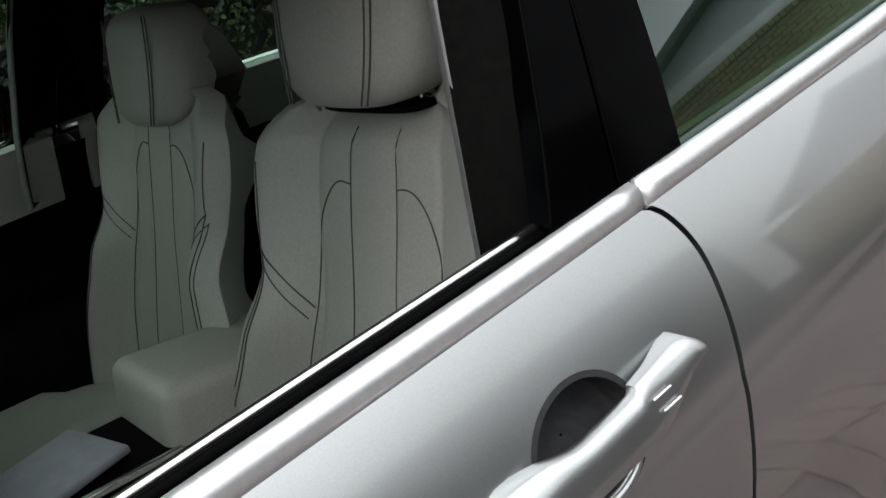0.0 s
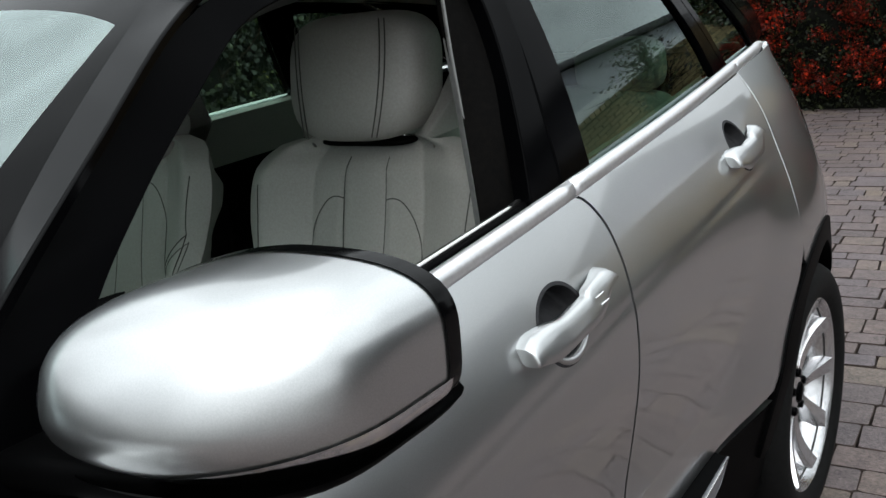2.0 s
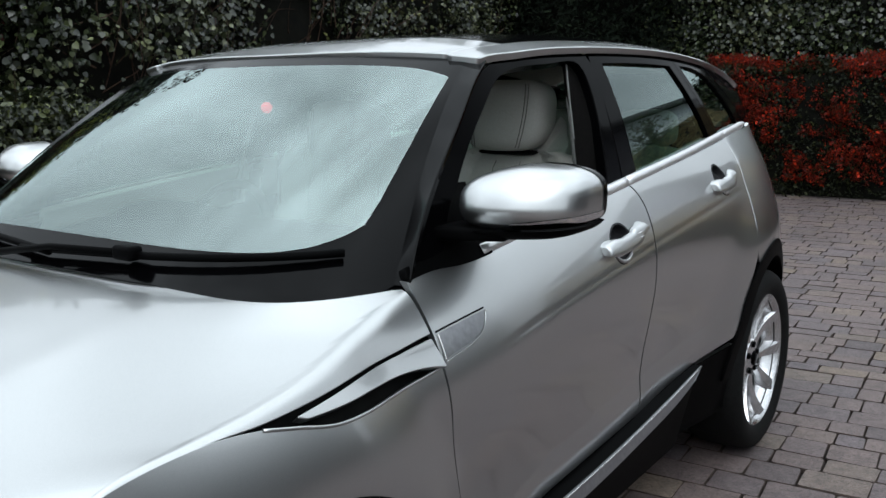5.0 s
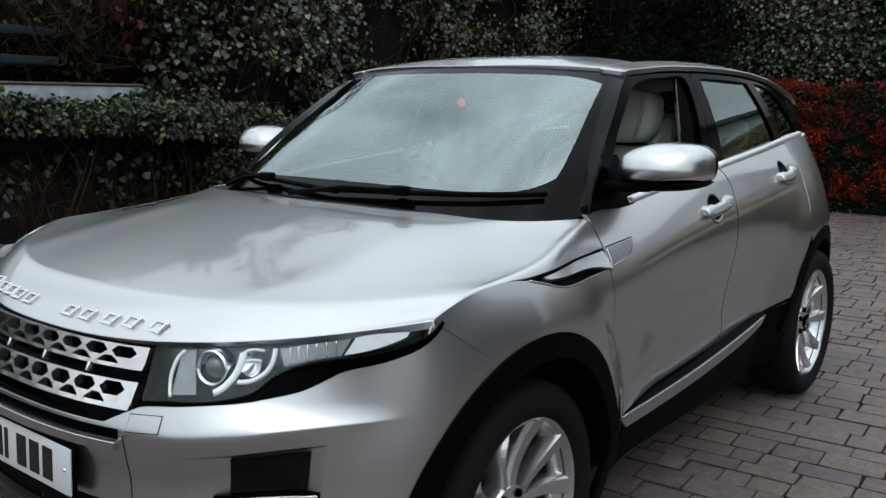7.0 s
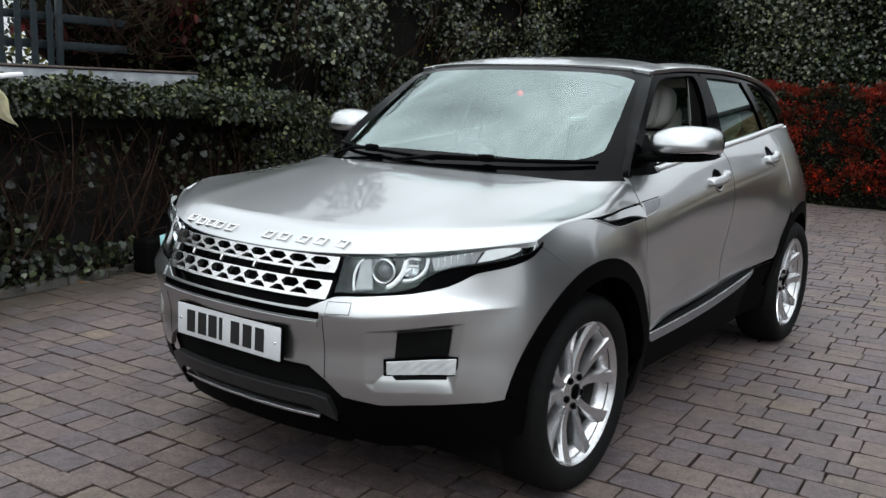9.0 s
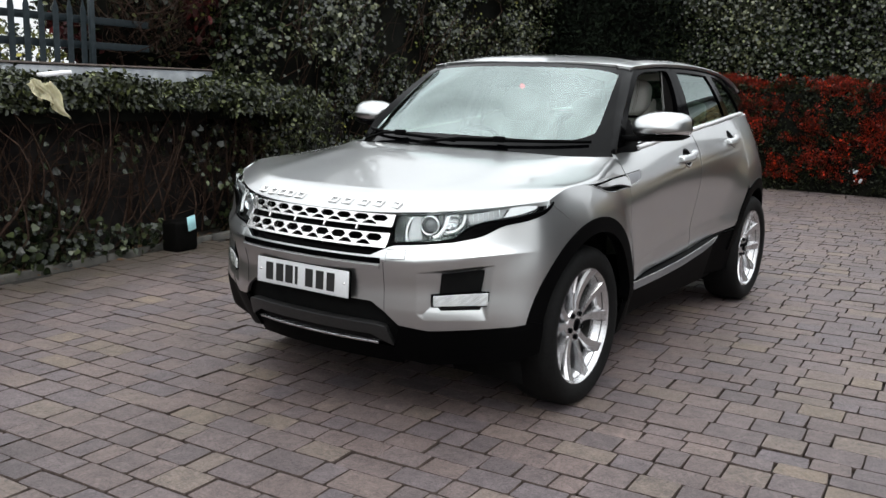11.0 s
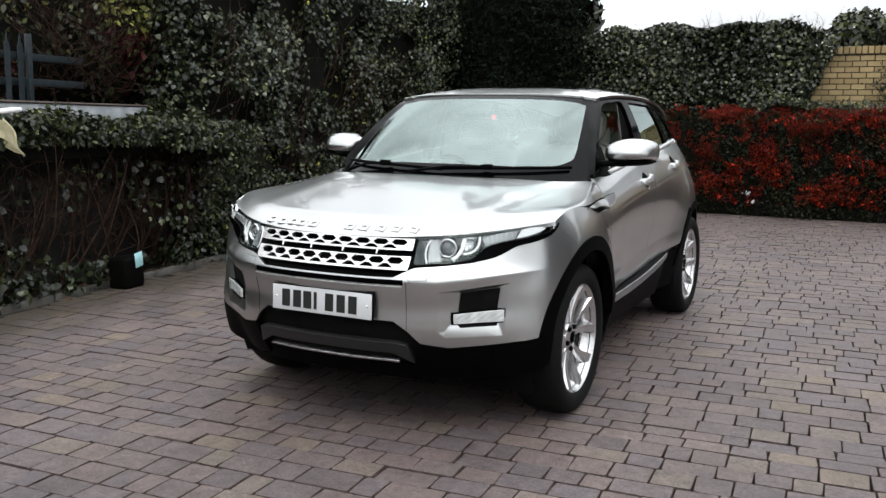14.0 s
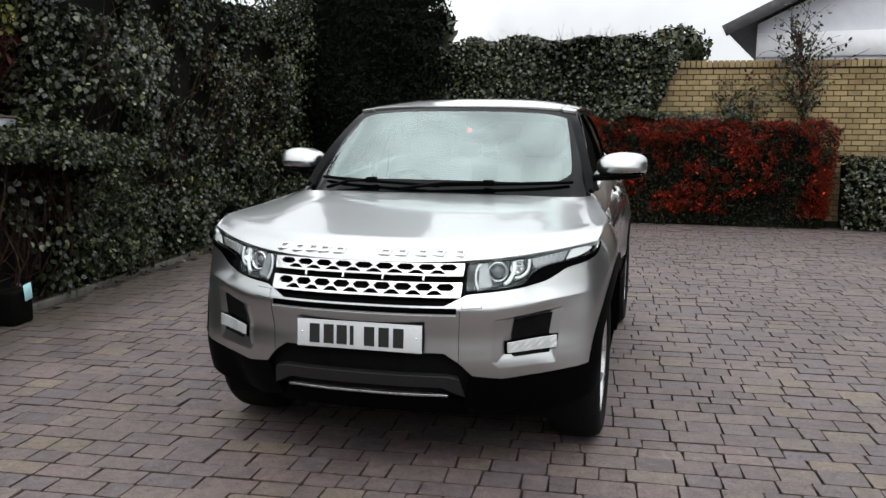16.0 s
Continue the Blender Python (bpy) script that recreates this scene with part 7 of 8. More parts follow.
ys = rng.uniform(2.6, 10, 160)
zz = rng.uniform(0.0, 2.2, 160)
stuff_twigs("stem_thicket", [(*off(y, 0.34), z) for y, z in zip(ys, zz)], [(*off(y + rng.normal(0, 0.3), 0.12), z + rng.uniform(0.3, 0.9)) for y, z in zip(ys, zz)], 0.007, TWIG, tall, 0.2, 7)

# shrubs on the bank above the low hedge
bush = root("mixed_shrub", "dark shrub with red and yellow-green leaves on the bank", "shrub")
c = np.array([-4.95, 2.0, 2.25])
n = 5200
d = rng.normal(0, 1, (n, 3))
d /= np.linalg.norm(d, axis=1)[:, None]
p = c + d * np.array([0.8, 1.15, 0.95]) * (0.80 + 0.25 * lumps(d * 2.2, 1.0, 3.0) + rng.uniform(-0.12, 0.1, n))[:, None]
sp = lumps(p, 1.3, 13.0)
leaf_mesh("leaves", p[sp < 0.12], d[sp < 0.12], 0.065, LAUREL, bush, "oval", 0.6, 0.4)
low_red = (sp >= 0.0) & (p[:, 2] < 2.2)
leaf_mesh("red_leaves", p[low_red] + np.array([0.05, 0, 0]), d[low_red], 0.085, RED_LEAF, bush, "oval", 0.5, 0.6, "dark red leaves")
hi = (sp >= 0.08) & (p[:, 2] >= 2.0)
leaf_mesh("yellow_leaves", p[hi], d[hi], 0.062, YELLOW_LEAF, bush, "oval", 0.6, 0.4, "yellow-green leaves")
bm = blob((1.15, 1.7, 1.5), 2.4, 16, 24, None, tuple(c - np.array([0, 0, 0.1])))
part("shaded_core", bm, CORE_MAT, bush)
part("trunk", rounded_box((0.12, 0.12, 0.7), 0.04, 2, (c[0], c[1], 1.6)), TWIG, bush)
bare = root("bare_shrub", "leafless twiggy shrub behind the fence", "shrub")
for dy in (-0.22, -0.05, 0.12, 0.3):
    tube(np.array([(-4.6, 1.75 + dy * 0.5, 1.30), (-4.58, 1.75 + dy, 1.7), (-4.62, 1.75 + dy * 1.5, 2.3)]), [0.016, 0.012, 0.005], TWIG, "stem", bare, sides=6)
n = 420
st = np.stack([np.full(n, -4.5) + rng.normal(0, 0.12, n), 1.75 + rng.normal(0, 0.20, n), rng.uniform(1.6, 2.2, n)], -1)
en = st + np.stack([rng.normal(0, 0.25, n), rng.normal(0, 0.35, n), rng.uniform(0.2, 0.7, n)], -1)
stuff_twigs("twig_thicket", st, en, 0.005, TWIG, bare, 0.25, 7, 3)
far_bush = root("garden_shrub", "leafy garden shrubs beyond the fence", "shrub")
n = 9000
p = np.stack([rng.uniform(-7.4, -6.2, n), rng.uniform(-6.0, 4.0, n), 1.36 + rng.random(n) ** 1.2 * 0.62], -1)
p[:, 2] += 0.22 * lumps(p * (1, 1, 0), 1.4, 17.0)
gold = lumps(p, 1.8, 23.0) > 0.05
leaf_mesh("leaves", p[gold], np.tile([1.0, 0, 0.3], (gold.sum(), 1)), 0.06, YELLOW_LEAF, far_bush, "oval", 0.8, 0.4)
leaf_mesh("leaves", p[~gold], np.tile([1.0, 0, 0.3], ((~gold).sum(), 1)), 0.06, LAUREL, far_bush, "oval", 0.8, 0.4)

# firethorn hedge across the back
fire = root("firethorn_hedge", "dense hedge covered in red berries along the back", "hedge")
HX0, HX1, HY = -2.2, 3.48, 10.50
h1 = sheet((HX0, HY), (HX1, HY), 0.02, lambda u: 1.58 + 0.05 * np.sin(u * 23), 14000, (0, -1.0), 0.14, 0.26, 1.6)
h2 = top_sheet([(HX0, HY), (HX1, HY), (HX1, HY + 0.62), (HX0, HY + 0.62)], 1.58, 5200, 0.14, 2.0)
h3 = sheet((HX1, HY), (HX1, HY + 0.62), 0.02, 1.56, 1500, (1.0, 0), 0.1, 0.14, 1.6)
p, f = join_points(h1, h2, h3)
leaf_mesh("leaves", p, f, 0.042, FIRE_LEAF, fire, "oval", 0.9, 0.0, "small dark leaves")
sel = (p[:, 2] > 0.18) & (rng.random(len(p)) < np.clip(0.20 + 1.1 * lumps(p, 1.9, 3.0) + 1.1 * lumps(p, 4.5, 9.0) + 0.12 * (p[:, 2] - 0.8), 0.005, 0.9))
q = p[sel] + f[sel] * 0.035
clump = np.repeat(q, 7, 0)
clump = clump + rng.normal(0, 0.024, clump.shape)
berry_mesh("berry_cover", clump, 0.0085, BERRY, fire)
leaf_mesh("berry_sprays", q + rng.normal(0, 0.015, q.shape), f[sel], 0.040, BERRY, fire, "oval", 0.9, 0.0, "clusters of red berries")
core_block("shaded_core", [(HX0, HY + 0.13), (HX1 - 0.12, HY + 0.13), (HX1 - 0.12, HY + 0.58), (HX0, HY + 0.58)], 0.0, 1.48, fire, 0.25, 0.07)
gs = top_sheet([(0.2, HY + 0.1), (2.3, HY + 0.1), (2.3, HY + 0.6), (0.2, HY + 0.6)], 1.70, 2600, 0.22, 1.9, 12.0)
leaf_mesh("leaf_cover", gs[0], gs[1] + np.array([0, -0.8, 0]), 0.05, LAUREL, fire, "oval", 0.8, 0.2, "green shoots over the top")
n = 7
leaf_mesh("pale_leaves", np.stack([rng.uniform(0.02, 0.30, n), np.full(n, HY - 0.22) + rng.normal(0, 0.05, n), rng.uniform(0.2, 0.42, n)], -1), np.tile([0, -1.0, 0.3], (n, 1)), 0.06, COPING, fire, "oval", 0.6, 0.4)

# back wall: ivy over its western part, yellow brick beyond
WY = 11.25
wall_n = tagged(part("wall_north", rounded_box((12.0, 0.20, 2.66), 0.0, 1, (1.6, WY + 0.115, 1.28)), MORTAR), "yellow brick garden wall with a brick-on-edge top", "wall", kind="structure")
ivy2 = root("ivy_wall_cover", "thick ivy hanging over the back wall", "ivy")
it = lambda u: np.where(u > 0.76, 2.98 - 0.95 * (u - 0.76), 2.98 + 0.07 * np.sin(u * 31))
i1 = sheet((-3.4, WY - 0.30), (1.25, WY - 0.22), 0.9, it, 30000, (0, -1.0), 0.16, 0.24, 1.1, 8.0)
right = 1.25 - 0.42 * np.clip((2.7 - i1[0][:, 2]) / 0.9, 0, 1) + 0.10 * lumps(i1[0], 2.0, 4.0)
ok = i1[0][:, 0] < right
i2 = top_sheet([(-3.4, WY - 0.3), (1.0, WY - 0.3), (1.0, WY + 0.4), (-3.4, WY + 0.4)], 2.95, 9000, 0.26, 1.7, 6.0)
p, f = join_points((i1[0][ok], i1[1][ok]), i2)
tone = lumps(p, 0.9, 61.0)
leaf_mesh("leaves", p[tone < 0.05], f[tone < 0.05], 0.05, IVY, ivy2, "heart", 0.75, 0.9, "dark ivy leaves")
leaf_mesh("leaves", p[tone >= 0.05], f[tone >= 0.05], 0.05, IVY_PALE, ivy2, "heart", 0.75, 0.9, "paler ivy leaves")
n = 90
st = np.stack([rng.uniform(-2.2, 1.1, n), WY + rng.uniform(-0.3, 0.3, n), np.full(n, 2.95)], -1)
stuff_twigs("shoot_fringe", st, st + np.stack([rng.normal(0, 0.10, n), rng.normal(0, 0.05, n), rng.uniform(0.08, 0.28, n)], -1), 0.004, TWIG, ivy2, 0.1, 5, 3)
core_block("shaded_core", [(-5.2, WY - 0.16), (0.72, WY - 0.12), (0.72, WY + 0.5), (-5.2, WY + 0.5)], 0.9, 2.86, ivy2, 0.3, 0.10)

# dark conifer in the corner, and a taller tree beside it
conifer = root("conifer", "tall dark dense conifer in the corner of the drive", "tree")
n = 60000
u = rng.random(n) ** 0.8
ang = rng.uniform(0, 2 * math.pi, n)
rad = (2.15 - 1.25 * u) * (0.70 + 0.32 * rng.random(n)) * (1 + 0.45 * lumps(np.stack([np.cos(ang) * 1.5, np.sin(ang) * 1.5, 5 * u], -1), 1.1, 6.0))
p = np.stack([-4.35 + rad * np.cos(ang), 11.3 + 0.6 * rad * np.sin(ang), 0.2 + 6.6 * u], -1)
fc = np.stack([np.cos(ang), np.sin(ang), np.full(n, 0.4)], -1)
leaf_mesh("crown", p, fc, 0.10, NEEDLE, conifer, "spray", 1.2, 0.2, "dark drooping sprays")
tube(np.array([(-4.55, 11.3, 0.0), (-4.55, 11.3, 2.5), (-4.53, 11.3, 6.6)]), [0.16, 0.11, 0.02], TWIG, "trunk", conifer, sides=8)
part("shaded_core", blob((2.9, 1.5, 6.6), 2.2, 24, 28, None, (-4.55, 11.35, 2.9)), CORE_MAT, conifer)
cordyline = root("spiky_shrub", "dark spiky shrub rising above the ivy", "shrub")
n = 260
a = rng.uniform(0, 2 * math.pi, n)
p = np.stack([-2.95 + 0.20 * np.cos(a), 11.7 + 0.2 * np.sin(a), rng.uniform(2.5, 3.35, n)], -1)
leaf_mesh("leaves", p, np.stack([np.cos(a), np.sin(a), np.full(n, 0.5)], -1), 0.30, IVY, cordyline, "spray", 0.4, -1.6)
tube(np.array([(-2.95, 11.75, 0.0), (-2.95, 11.72, 2.0), (-2.95, 11.7, 3.2)]), [0.08, 0.06, 0.03], TWIG, "trunk", cordyline, sides=8)

# low pale shrub by the brick wall
pale = root("variegated_shrub", "low pale green variegated shrub by the brick wall", "shrub")
p1 = sheet((3.70, 10.45), (7.0, 10.55), 0.02, 1.04, 3200, (0, -1.0), 0.14, 0.2, 1.6)
p2 = top_sheet([(3.70, 10.45), (7.0, 10.5), (7.0, 11.1), (3.70, 11.1)], 1.06, 2600, 0.12, 1.8)
p, f = join_points(p1, p2)
leaf_mesh("leaves", p, f, 0.065, IVY_PALE, pale, "oval", 0.7, 0.2, "pale edged leaves")
core_block("shaded_core", [(3.76, 10.58), (7.0, 10.62), (7.0, 11.1), (3.76, 11.1)], 0.0, 0.98, pale, 0.25, 0.05)

# sapling and a climber against the wall
sap = root("sapling", "slender sapling with sparse green and reddish leaves", "tree")
tube(np.array([(3.18, 10.98, 0.0), (3.16, 10.98, 1.2), (3.10, 10.98, 2.2), (2.98, 10.98, 3.1)]), [0.035, 0.03, 0.024, 0.010], TWIG, "trunk", sap, sides=8)
n = 64
u = rng.uniform(0.35, 1, n)
st = np.stack([3.18 - 0.2 * u**2, np.full(n, 10.98), 0.6 + 2.4 * u], -1)
en = st + np.stack([rng.normal(0, 0.40, n), rng.normal(0, 0.15, n), rng.uniform(0.15, 0.65, n)], -1)
stuff_twigs("limb_spread", st, en, 0.008, TWIG, sap, 0.12, 6)
w = rng.random((820, 1))
k = rng.integers(0, n, 820)
p = st[k] * (1 - w) + en[k] * w + rng.normal(0, 0.05, (820, 3))
leaf_mesh("leaves", p[:130], np.tile([0, -1.0, 0.4], (130, 1)), 0.062, RED_LEAF, sap, "oval", 0.7, 0.7, "reddish leaves")
leaf_mesh("leaves", p[130:], np.tile([0, -1.0, 0.4], (690, 1)), 0.062, LAUREL, sap, "oval", 0.7, 0.7, "green leaves")
climber = root("wall_climber", "straggling climber on the brick wall", "climber")
n = 40
st = np.stack([rng.normal(2.15, 0.14, n), np.full(n, WY - 0.04), rng.uniform(1.2, 1.7, n)], -1)
en = st + np.stack([rng.normal(0.1, 0.25, n), np.zeros(n), rng.uniform(0.3, 0.9, n)], -1)
stuff_twigs("stem_thicket", st, en, 0.006, TWIG, climber, 0.15, 7)
w = rng.random((700, 1))
k = rng.integers(0, n, 700)
leaf_mesh("leaves", st[k] * (1 - w) + en[k] * w + rng.normal(0, 0.05, (700, 3)) - np.array([0, 0.05, 0]), np.tile([0, -1.0, 0.2], (700, 1)), 0.052, LAUREL, climber, "oval", 0.6, 0.6)
leaf_mesh("red_leaves", np.stack([rng.normal(2.32, 0.05, 9), np.full(9, WY - 0.1), rng.normal(2.38, 0.04, 9)], -1), np.tile([0, -1.0, 0.2], (9, 1)), 0.07, RED_LEAF, climber, "oval", 0.5, 0.3)

# house beyond the wall and a distant tree
house = root("house", "pale rendered house with a dark eaves board beyond the wall", "house")
PALE_WALL = simple("pale_lilac_render", (0.60, 0.60, 0.66), (0.70, 0.70, 0.76), 0.8, scale=2.5)
ROOFING = simple("grey_roof_tiles", (0.10, 0.10, 0.11), (0.17, 0.165, 0.17), 0.8, scale=8, bumpy=0.4, dist=0.02)
WHITE_BOARD = simple("white_boarding", (0.72, 0.72, 0.74), (0.80, 0.80, 0.82), 0.6, scale=6)
bm = bmesh.new()
prof = [(2.95, 0.0), (9.25, 0.0), (9.25, 3.78), (6.1, 5.30), (2.95, 3.78)]
fr = [bm.verts.new((x, 16.2, z)) for x, z in prof]
bk = [bm.verts.new((x, 24.0, z)) for x, z in prof]
bm.faces.new(fr)
bm.faces.new(bk[::-1])
for i in range(5):
    bm.faces.new([fr[i], bk[i], bk[(i + 1) % 5], fr[(i + 1) % 5]])
part("wall", bm, PALE_WALL, house, smooth=False)
for sg in (-1, 1):
    part("roof", rounded_box((4.20, 8.6, 0.14), 0.02, 1, (6.1 + sg * 1.87, 20.0, 4.56), (0, sg * 26.0, 0)), ROOFING, house)
    part("eaves_board", rounded_box((4.23, 0.05, 0.24), 0.01, 1, (6.1 + sg * 1.87, 15.68, 4.53), (0, sg * 26.0, 0)), simple("dark_eaves_board", (0.05, 0.048, 0.05), (0.09, 0.085, 0.09), 0.6, scale=10), house)
part("boarding", rounded_box((6.3, 0.06, 0.50), 0.01, 1, (6.1, 16.16, 3.33)), WHITE_BOARD, house)
pivot = Matrix.Translation((2.95, 16.2, 0))
house.matrix_basis = Matrix.Translation((-0.16, 0, 0)) @ pivot @ Matrix.Rotation(radians(-9), 4, "Z") @ pivot.inverted()
dist = root("distant_tree", "small distant tree beyond the wall", "tree")
n = 1500
d = rng.normal(0, 1, (n, 3))
d /= np.linalg.norm(d, axis=1)[:, None]
p = np.array([1.15, 20.0, 3.6]) + d * np.array([0.75, 0.6, 0.6]) * (0.6 + 0.5 * rng.random(n))[:, None]
leaf_mesh("crown", p, d, 0.16, LAUREL, dist, "oval", 0.7, 0.3)
tube(np.array([(1.15, 20.0, 0.0), (1.15, 20.0, 2.0), (1.2, 20.0, 3.9)]), [0.12, 0.09, 0.03], TWIG, "trunk", dist, sides=8)

# plain unseen walls added to close the drive and steer what the car reflects
PALE_RENDER = simple("pale_rendered_wall", (0.34, 0.335, 0.32), (0.46, 0.45, 0.43), 0.85, scale=2.0, bumpy=0.3, dist=0.006)
for nm, size, mid, mat in (("wall_east", (0.3, 9.5, 0.95), (9.0, -4.3), PALE_RENDER), ("wall_northeast", (0.3, 11.5, 4.4), (9.0, 6.2), RENDER_WALL), ("wall_south", (14.0, 0.3, 1.9), (2.0, -9.5), PALE_RENDER)):
    tagged(part(nm, rounded_box(size, 0.02, 1, (*mid, size[2] / 2 - 0.04)), mat), "plain unseen wall, added to shape what the car reflects", "wall", kind="structure")

# small things on the bank
box = root("plastic_tub", "black plastic tub with a pale cyan label", "tub")
part("tub", rounded_box((0.18, 0.25, 0.26), 0.03, 3, (-3.42, 1.235, 0.128), (0, 0, 8)), INTERIOR_DARK, box)
part("label", rounded_box((0.004, 0.095, 0.12), 0.001, 1, (-3.318, 1.275, 0.235), (8, 0, 8)), simple("cyan_label", (0.30, 0.58, 0.62), (0.42, 0.70, 0.73), 0.5, scale=40), box, "pale cyan label")
bm = bmesh.new()
nx, nz = 22, 16
vs = []
for j in range(nz):
    for i in range(nx):
        u, w = i / (nx - 1), j / (nz - 1)
        q = Vector((0, (u - 0.5) * (0.19 - 0.05 * w), -(0.13 + 0.15 * u**2) * w))
        fold = 0.030 * math.sin(u * 13 + 2.5 * w) * (0.25 + w) + 0.012 * math.sin(u * 29 - 6 * w)
        vs.append(bm.verts.new((0.05 * w + fold, q.y + 0.05 * w * u + 0.010 * math.sin(w * 9 + u * 5), q.z + 0.025 * math.sin(u * 6))))
for j in range(nz - 1):
    for i in range(nx - 1):
        bm.faces.new([vs[j * nx + i], vs[j * nx + i + 1], vs[(j + 1) * nx + i + 1], vs[(j + 1) * nx + i]])
bmesh.ops.solidify(bm, geom=bm.faces[:], thickness=0.004)
cloth = tagged(part("cloth", bm, simple("pale_cream_cloth", (0.50, 0.46, 0.30), (0.62, 0.58, 0.42), 0.8, scale=30, bumpy=0.3)), "pale cream cloth draped over the hedge", "cloth")
cloth.location = (-3.14, -0.12, 1.37)
cloth.rotation_euler = (radians(12), 0, radians(4))
bm = rounded_box((0.10, 0.22, 0.03), 0.01, 2)
for v in bm.verts:
    v.co.z += 0.02 * math.sin(v.co.y * 25)
paper = tagged(part("paper", bm, WHITE_BOARD), "crumpled white paper lying on the hedge", "paper")
paper.location = (-3.34, 0.12, 1.425)

# fallen leaves along the edging
n = 420
yy = rng.uniform(-3, 8, n)
xx = np.array([edge_x(v) for v in yy]) - 0.08 - np.abs(rng.normal(0, 0.14, n)) + 0.22 * (rng.random(n) < 0.3)
litter = tagged(new("leaf_litter"), "brown fallen leaves along the edging", "leaf litter", kind="stuff")
leaf_mesh("fallen_leaves", np.stack([xx, yy, np.full(n, 0.012)], -1), np.tile([0, 0, 1.0], (n, 1)), 0.055, DEAD, litter, "oval", 0.25, 0.0)

# ---- bricks of the back wall ----
COURSE, LENGTH = 0.0868, 0.205
bm = rounded_box((LENGTH - 0.013, 0.03, COURSE - 0.013), 0.003, 1)
brick_me = bpy.data.meshes.new("brick")
bm.to_mesh(brick_me)
bm.free()
brick_me.materials.append(BRICK)
count = 0
top_z = 2.50
rest_v, rest_f = [], []
for r in range(int(top_z / COURSE)):
    z = top_z - COURSE * (r + 0.5)
    for k in range(72):
        x = -4.3 + LENGTH * (k + 0.5 * (r % 2))
        if x > 7.4:
            continue
        if 0.75 < x < 4.9 and z > 1.02 and count < 280:
            ob = new("brick", brick_me)
            ob.parent = wall_n
            ob.location = (x, WY + rng.normal(0, 0.0015), z)
            count += 1
        elif x > 0.5:
            o = len(rest_v)
            for v in brick_me.vertices:
                rest_v.append((v.co.x + x, v.co.y + WY, v.co.z + z))
            for f in brick_me.polygons:
                rest_f.append([o + i for i in f.vertices])
for k in range(140):
    x = -4.3 + 0.0868 * k
    if x < 0.3:
        continue
    o = len(rest_v)
    for v in brick_me.vertices:
        rest_v.append((v.co.z + x, v.co.y * 3 + WY - 0.004, v.co.x * 0.58 + 2.578))
    for f in brick_me.polygons:
        rest_f.append([o + i for i in f.vertices][::-1])
tagged(link_mesh("brickwork", rest_v, rest_f, BRICK, wall_n, smooth=False), kind="stuff")

# ---- paving ----
pavement = root("pavement", "weathered brown and grey block paving in mixed courses", "paving", kind="structure")
bm = bmesh.new()
bmesh.ops.create_grid(bm, x_segments=1, y_segments=1, size=1.0)
for v in bm.verts:
    yy = 3.0 + v.co.y * 12.5
    v.co = Vector((edge_x(yy) if v.co.x < 0 else 9.0, yy, -0.024))
part("bedding", bm, JOINT, pavement, "dark joint sand")
TILT = math.radians(4.0)
ca, sa = math.cos(TILT), math.sin(TILT)
BLOCK_ME = {}


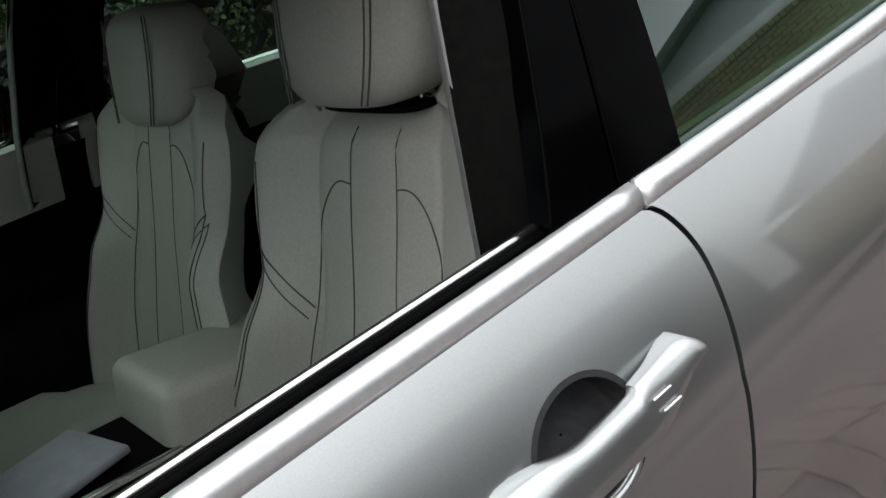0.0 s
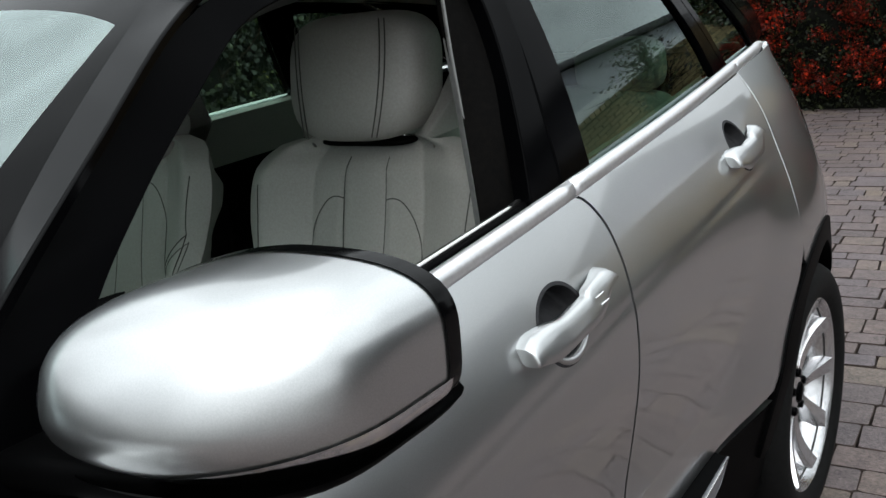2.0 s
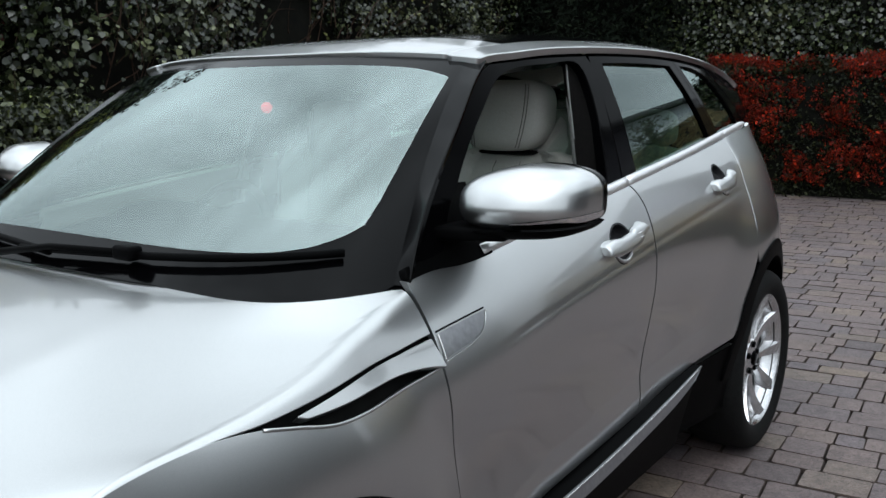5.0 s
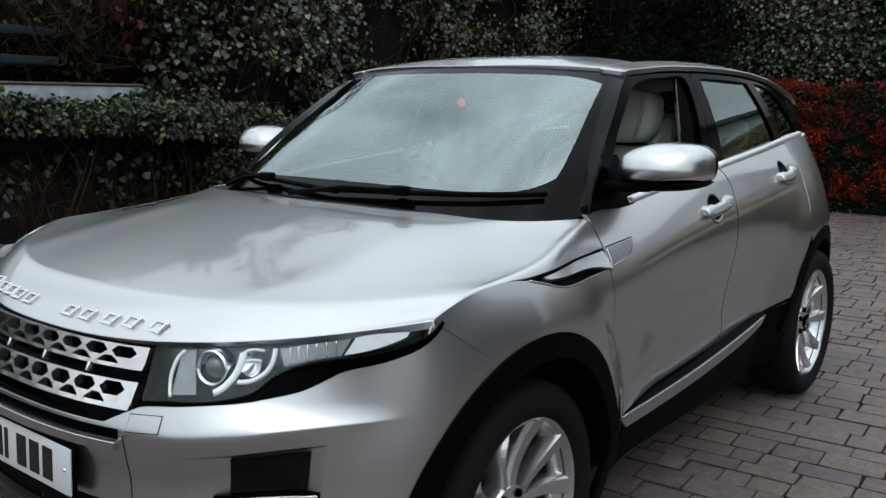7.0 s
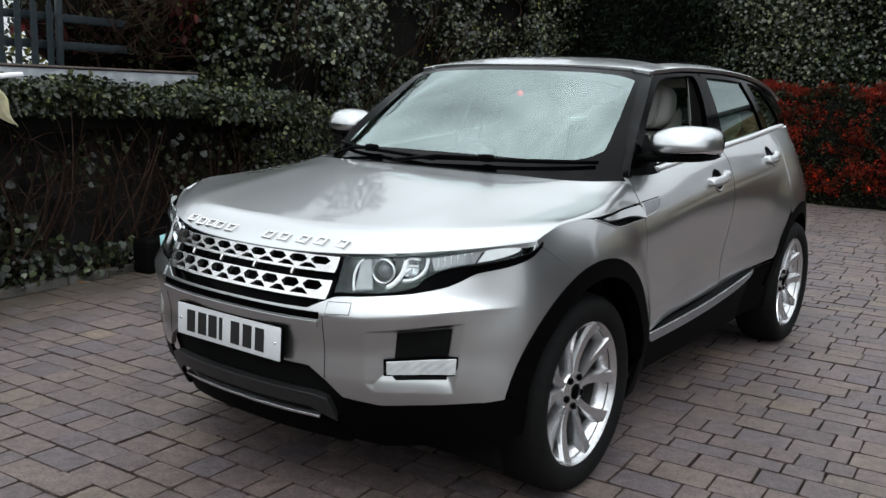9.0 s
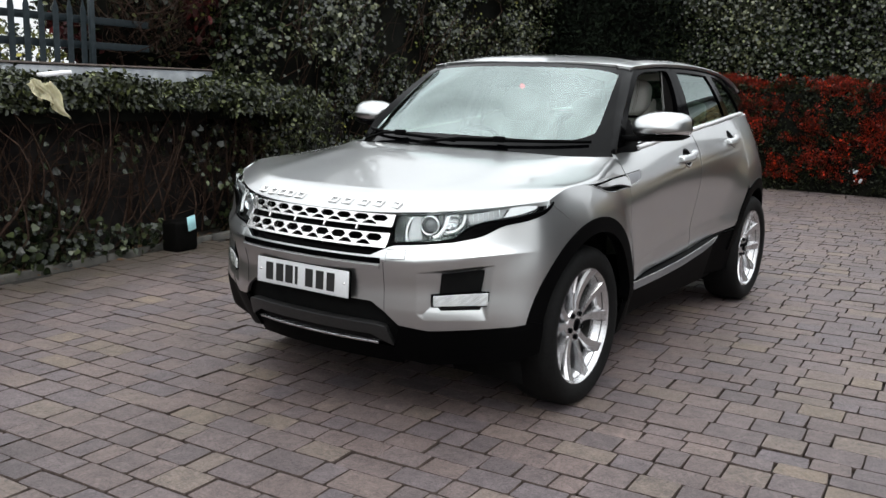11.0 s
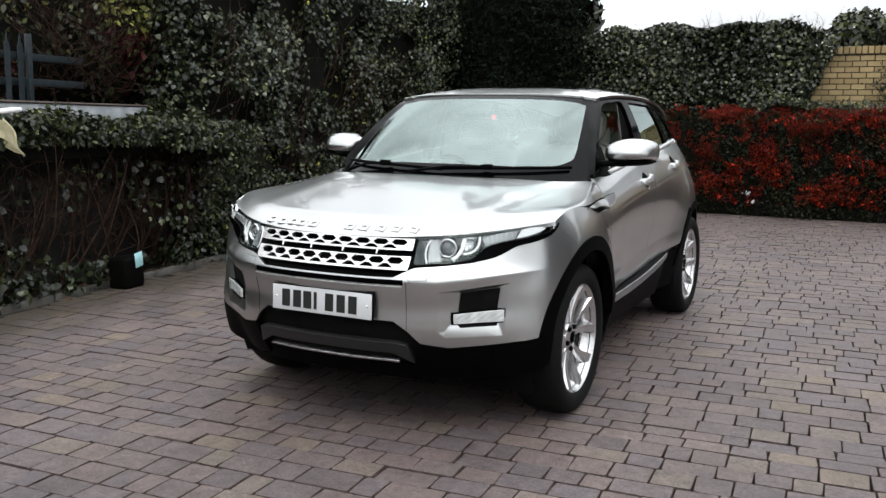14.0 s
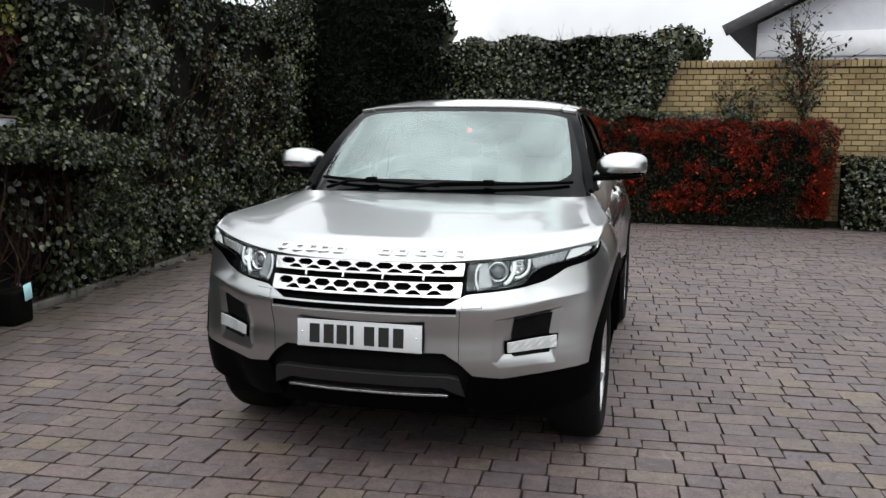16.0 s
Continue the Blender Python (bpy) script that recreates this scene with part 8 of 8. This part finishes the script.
def block(l, w):
    """Vertices and faces of one tumbled block with a worn edge."""
    a, b, c = l / 2 - 0.0022, w / 2 - 0.0022, 0.008
    ring = [(-a + c, -b), (a - c, -b), (a, -b + c), (a, b - c), (a - c, b), (-a + c, b), (-a, b - c), (-a, -b + c)]
    k = [prng.gauss(0, 0.0022) for _ in ring]
    ring = [(p + d, q + d * 0.6) for (p, q), d in zip(ring, k)]
    low = [(p, q, -0.05) for p, q in ring]
    mid = [(p, q, -0.0045) for p, q in ring]
    top = [(p * (1 - 0.0024 / a), q * (1 - 0.0024 / b), 0.0) for p, q in ring]
    v = low + mid + top
    f = [tuple(range(16, 24))]
    for r in (0, 8):
        f += [(r + i, r + (i + 1) % 8, r + 8 + (i + 1) % 8, r + 8 + i) for i in range(8)]
    return v, f


lengths = (0.11, 0.145, 0.165, 0.19, 0.215, 0.24)
prng = random.Random(11)
widths = (0.165, 0.115, 0.165, 0.135, 0.165, 0.115)
pv, pf = [], []
near = 0
row, v = 0, -9.0
while v < 16.0:
    w = widths[prng.randrange(6)]
    u = -9.0 + prng.random() * 0.2
    while u < 10.5:
        l = prng.choice(lengths) * (1.0 if w > 0.12 else 1.05)
        cx, cy = u + l / 2, v + w / 2
        x, y = cx * ca - cy * sa, cx * sa + cy * ca
        u += l
        if y < -6.5 or y > 10.85 or x < edge_x(y) + 0.06 + l * 0.3 or x > 8.8:
            continue
        z, ang = prng.gauss(0, 0.0016), TILT + prng.gauss(0, 0.006)
        if -0.5 < x < 2.4 and -2.0 < y < 0.45 and near < 300:
            key = (round(l, 4), w)
            if key not in BLOCK_ME:
                me = bpy.data.meshes.new("paving_block")
                bv, bf = block(l, w)
                me.from_pydata(bv, [], bf)
                me.materials.append(PAVER)
                me.materials.append(JOINT_DIRT)
                me.polygons.foreach_set("material_index", [0] + [1] * (len(bf) - 1))
                BLOCK_ME[key] = me
            ob = new("paving_block", BLOCK_ME[key])
            ob.parent = pavement
            ob.location, ob.rotation_euler = (x, y, z), (prng.gauss(0, 0.006), prng.gauss(0, 0.006), ang)
            near += 1
            continue
        bv, bf = block(l, w)
        c, s = math.cos(ang), math.sin(ang)
        tx, ty = prng.gauss(0, 0.006), prng.gauss(0, 0.006)
        o = len(pv)
        pv += [(x + a * c - b * s, y + a * s + b * c, z + h + a * tx + b * ty) for a, b, h in bv]
        pf += [tuple(o + i for i in q) for q in bf]
    v += w
blocks = tagged(link_mesh("paving_blocks", pv, pf, PAVER, pavement, smooth=False), kind="stuff")
blocks.data.materials.append(JOINT_DIRT)
blocks.data.polygons.foreach_set("material_index", [0 if i % 17 == 0 else 1 for i in range(len(pf))])
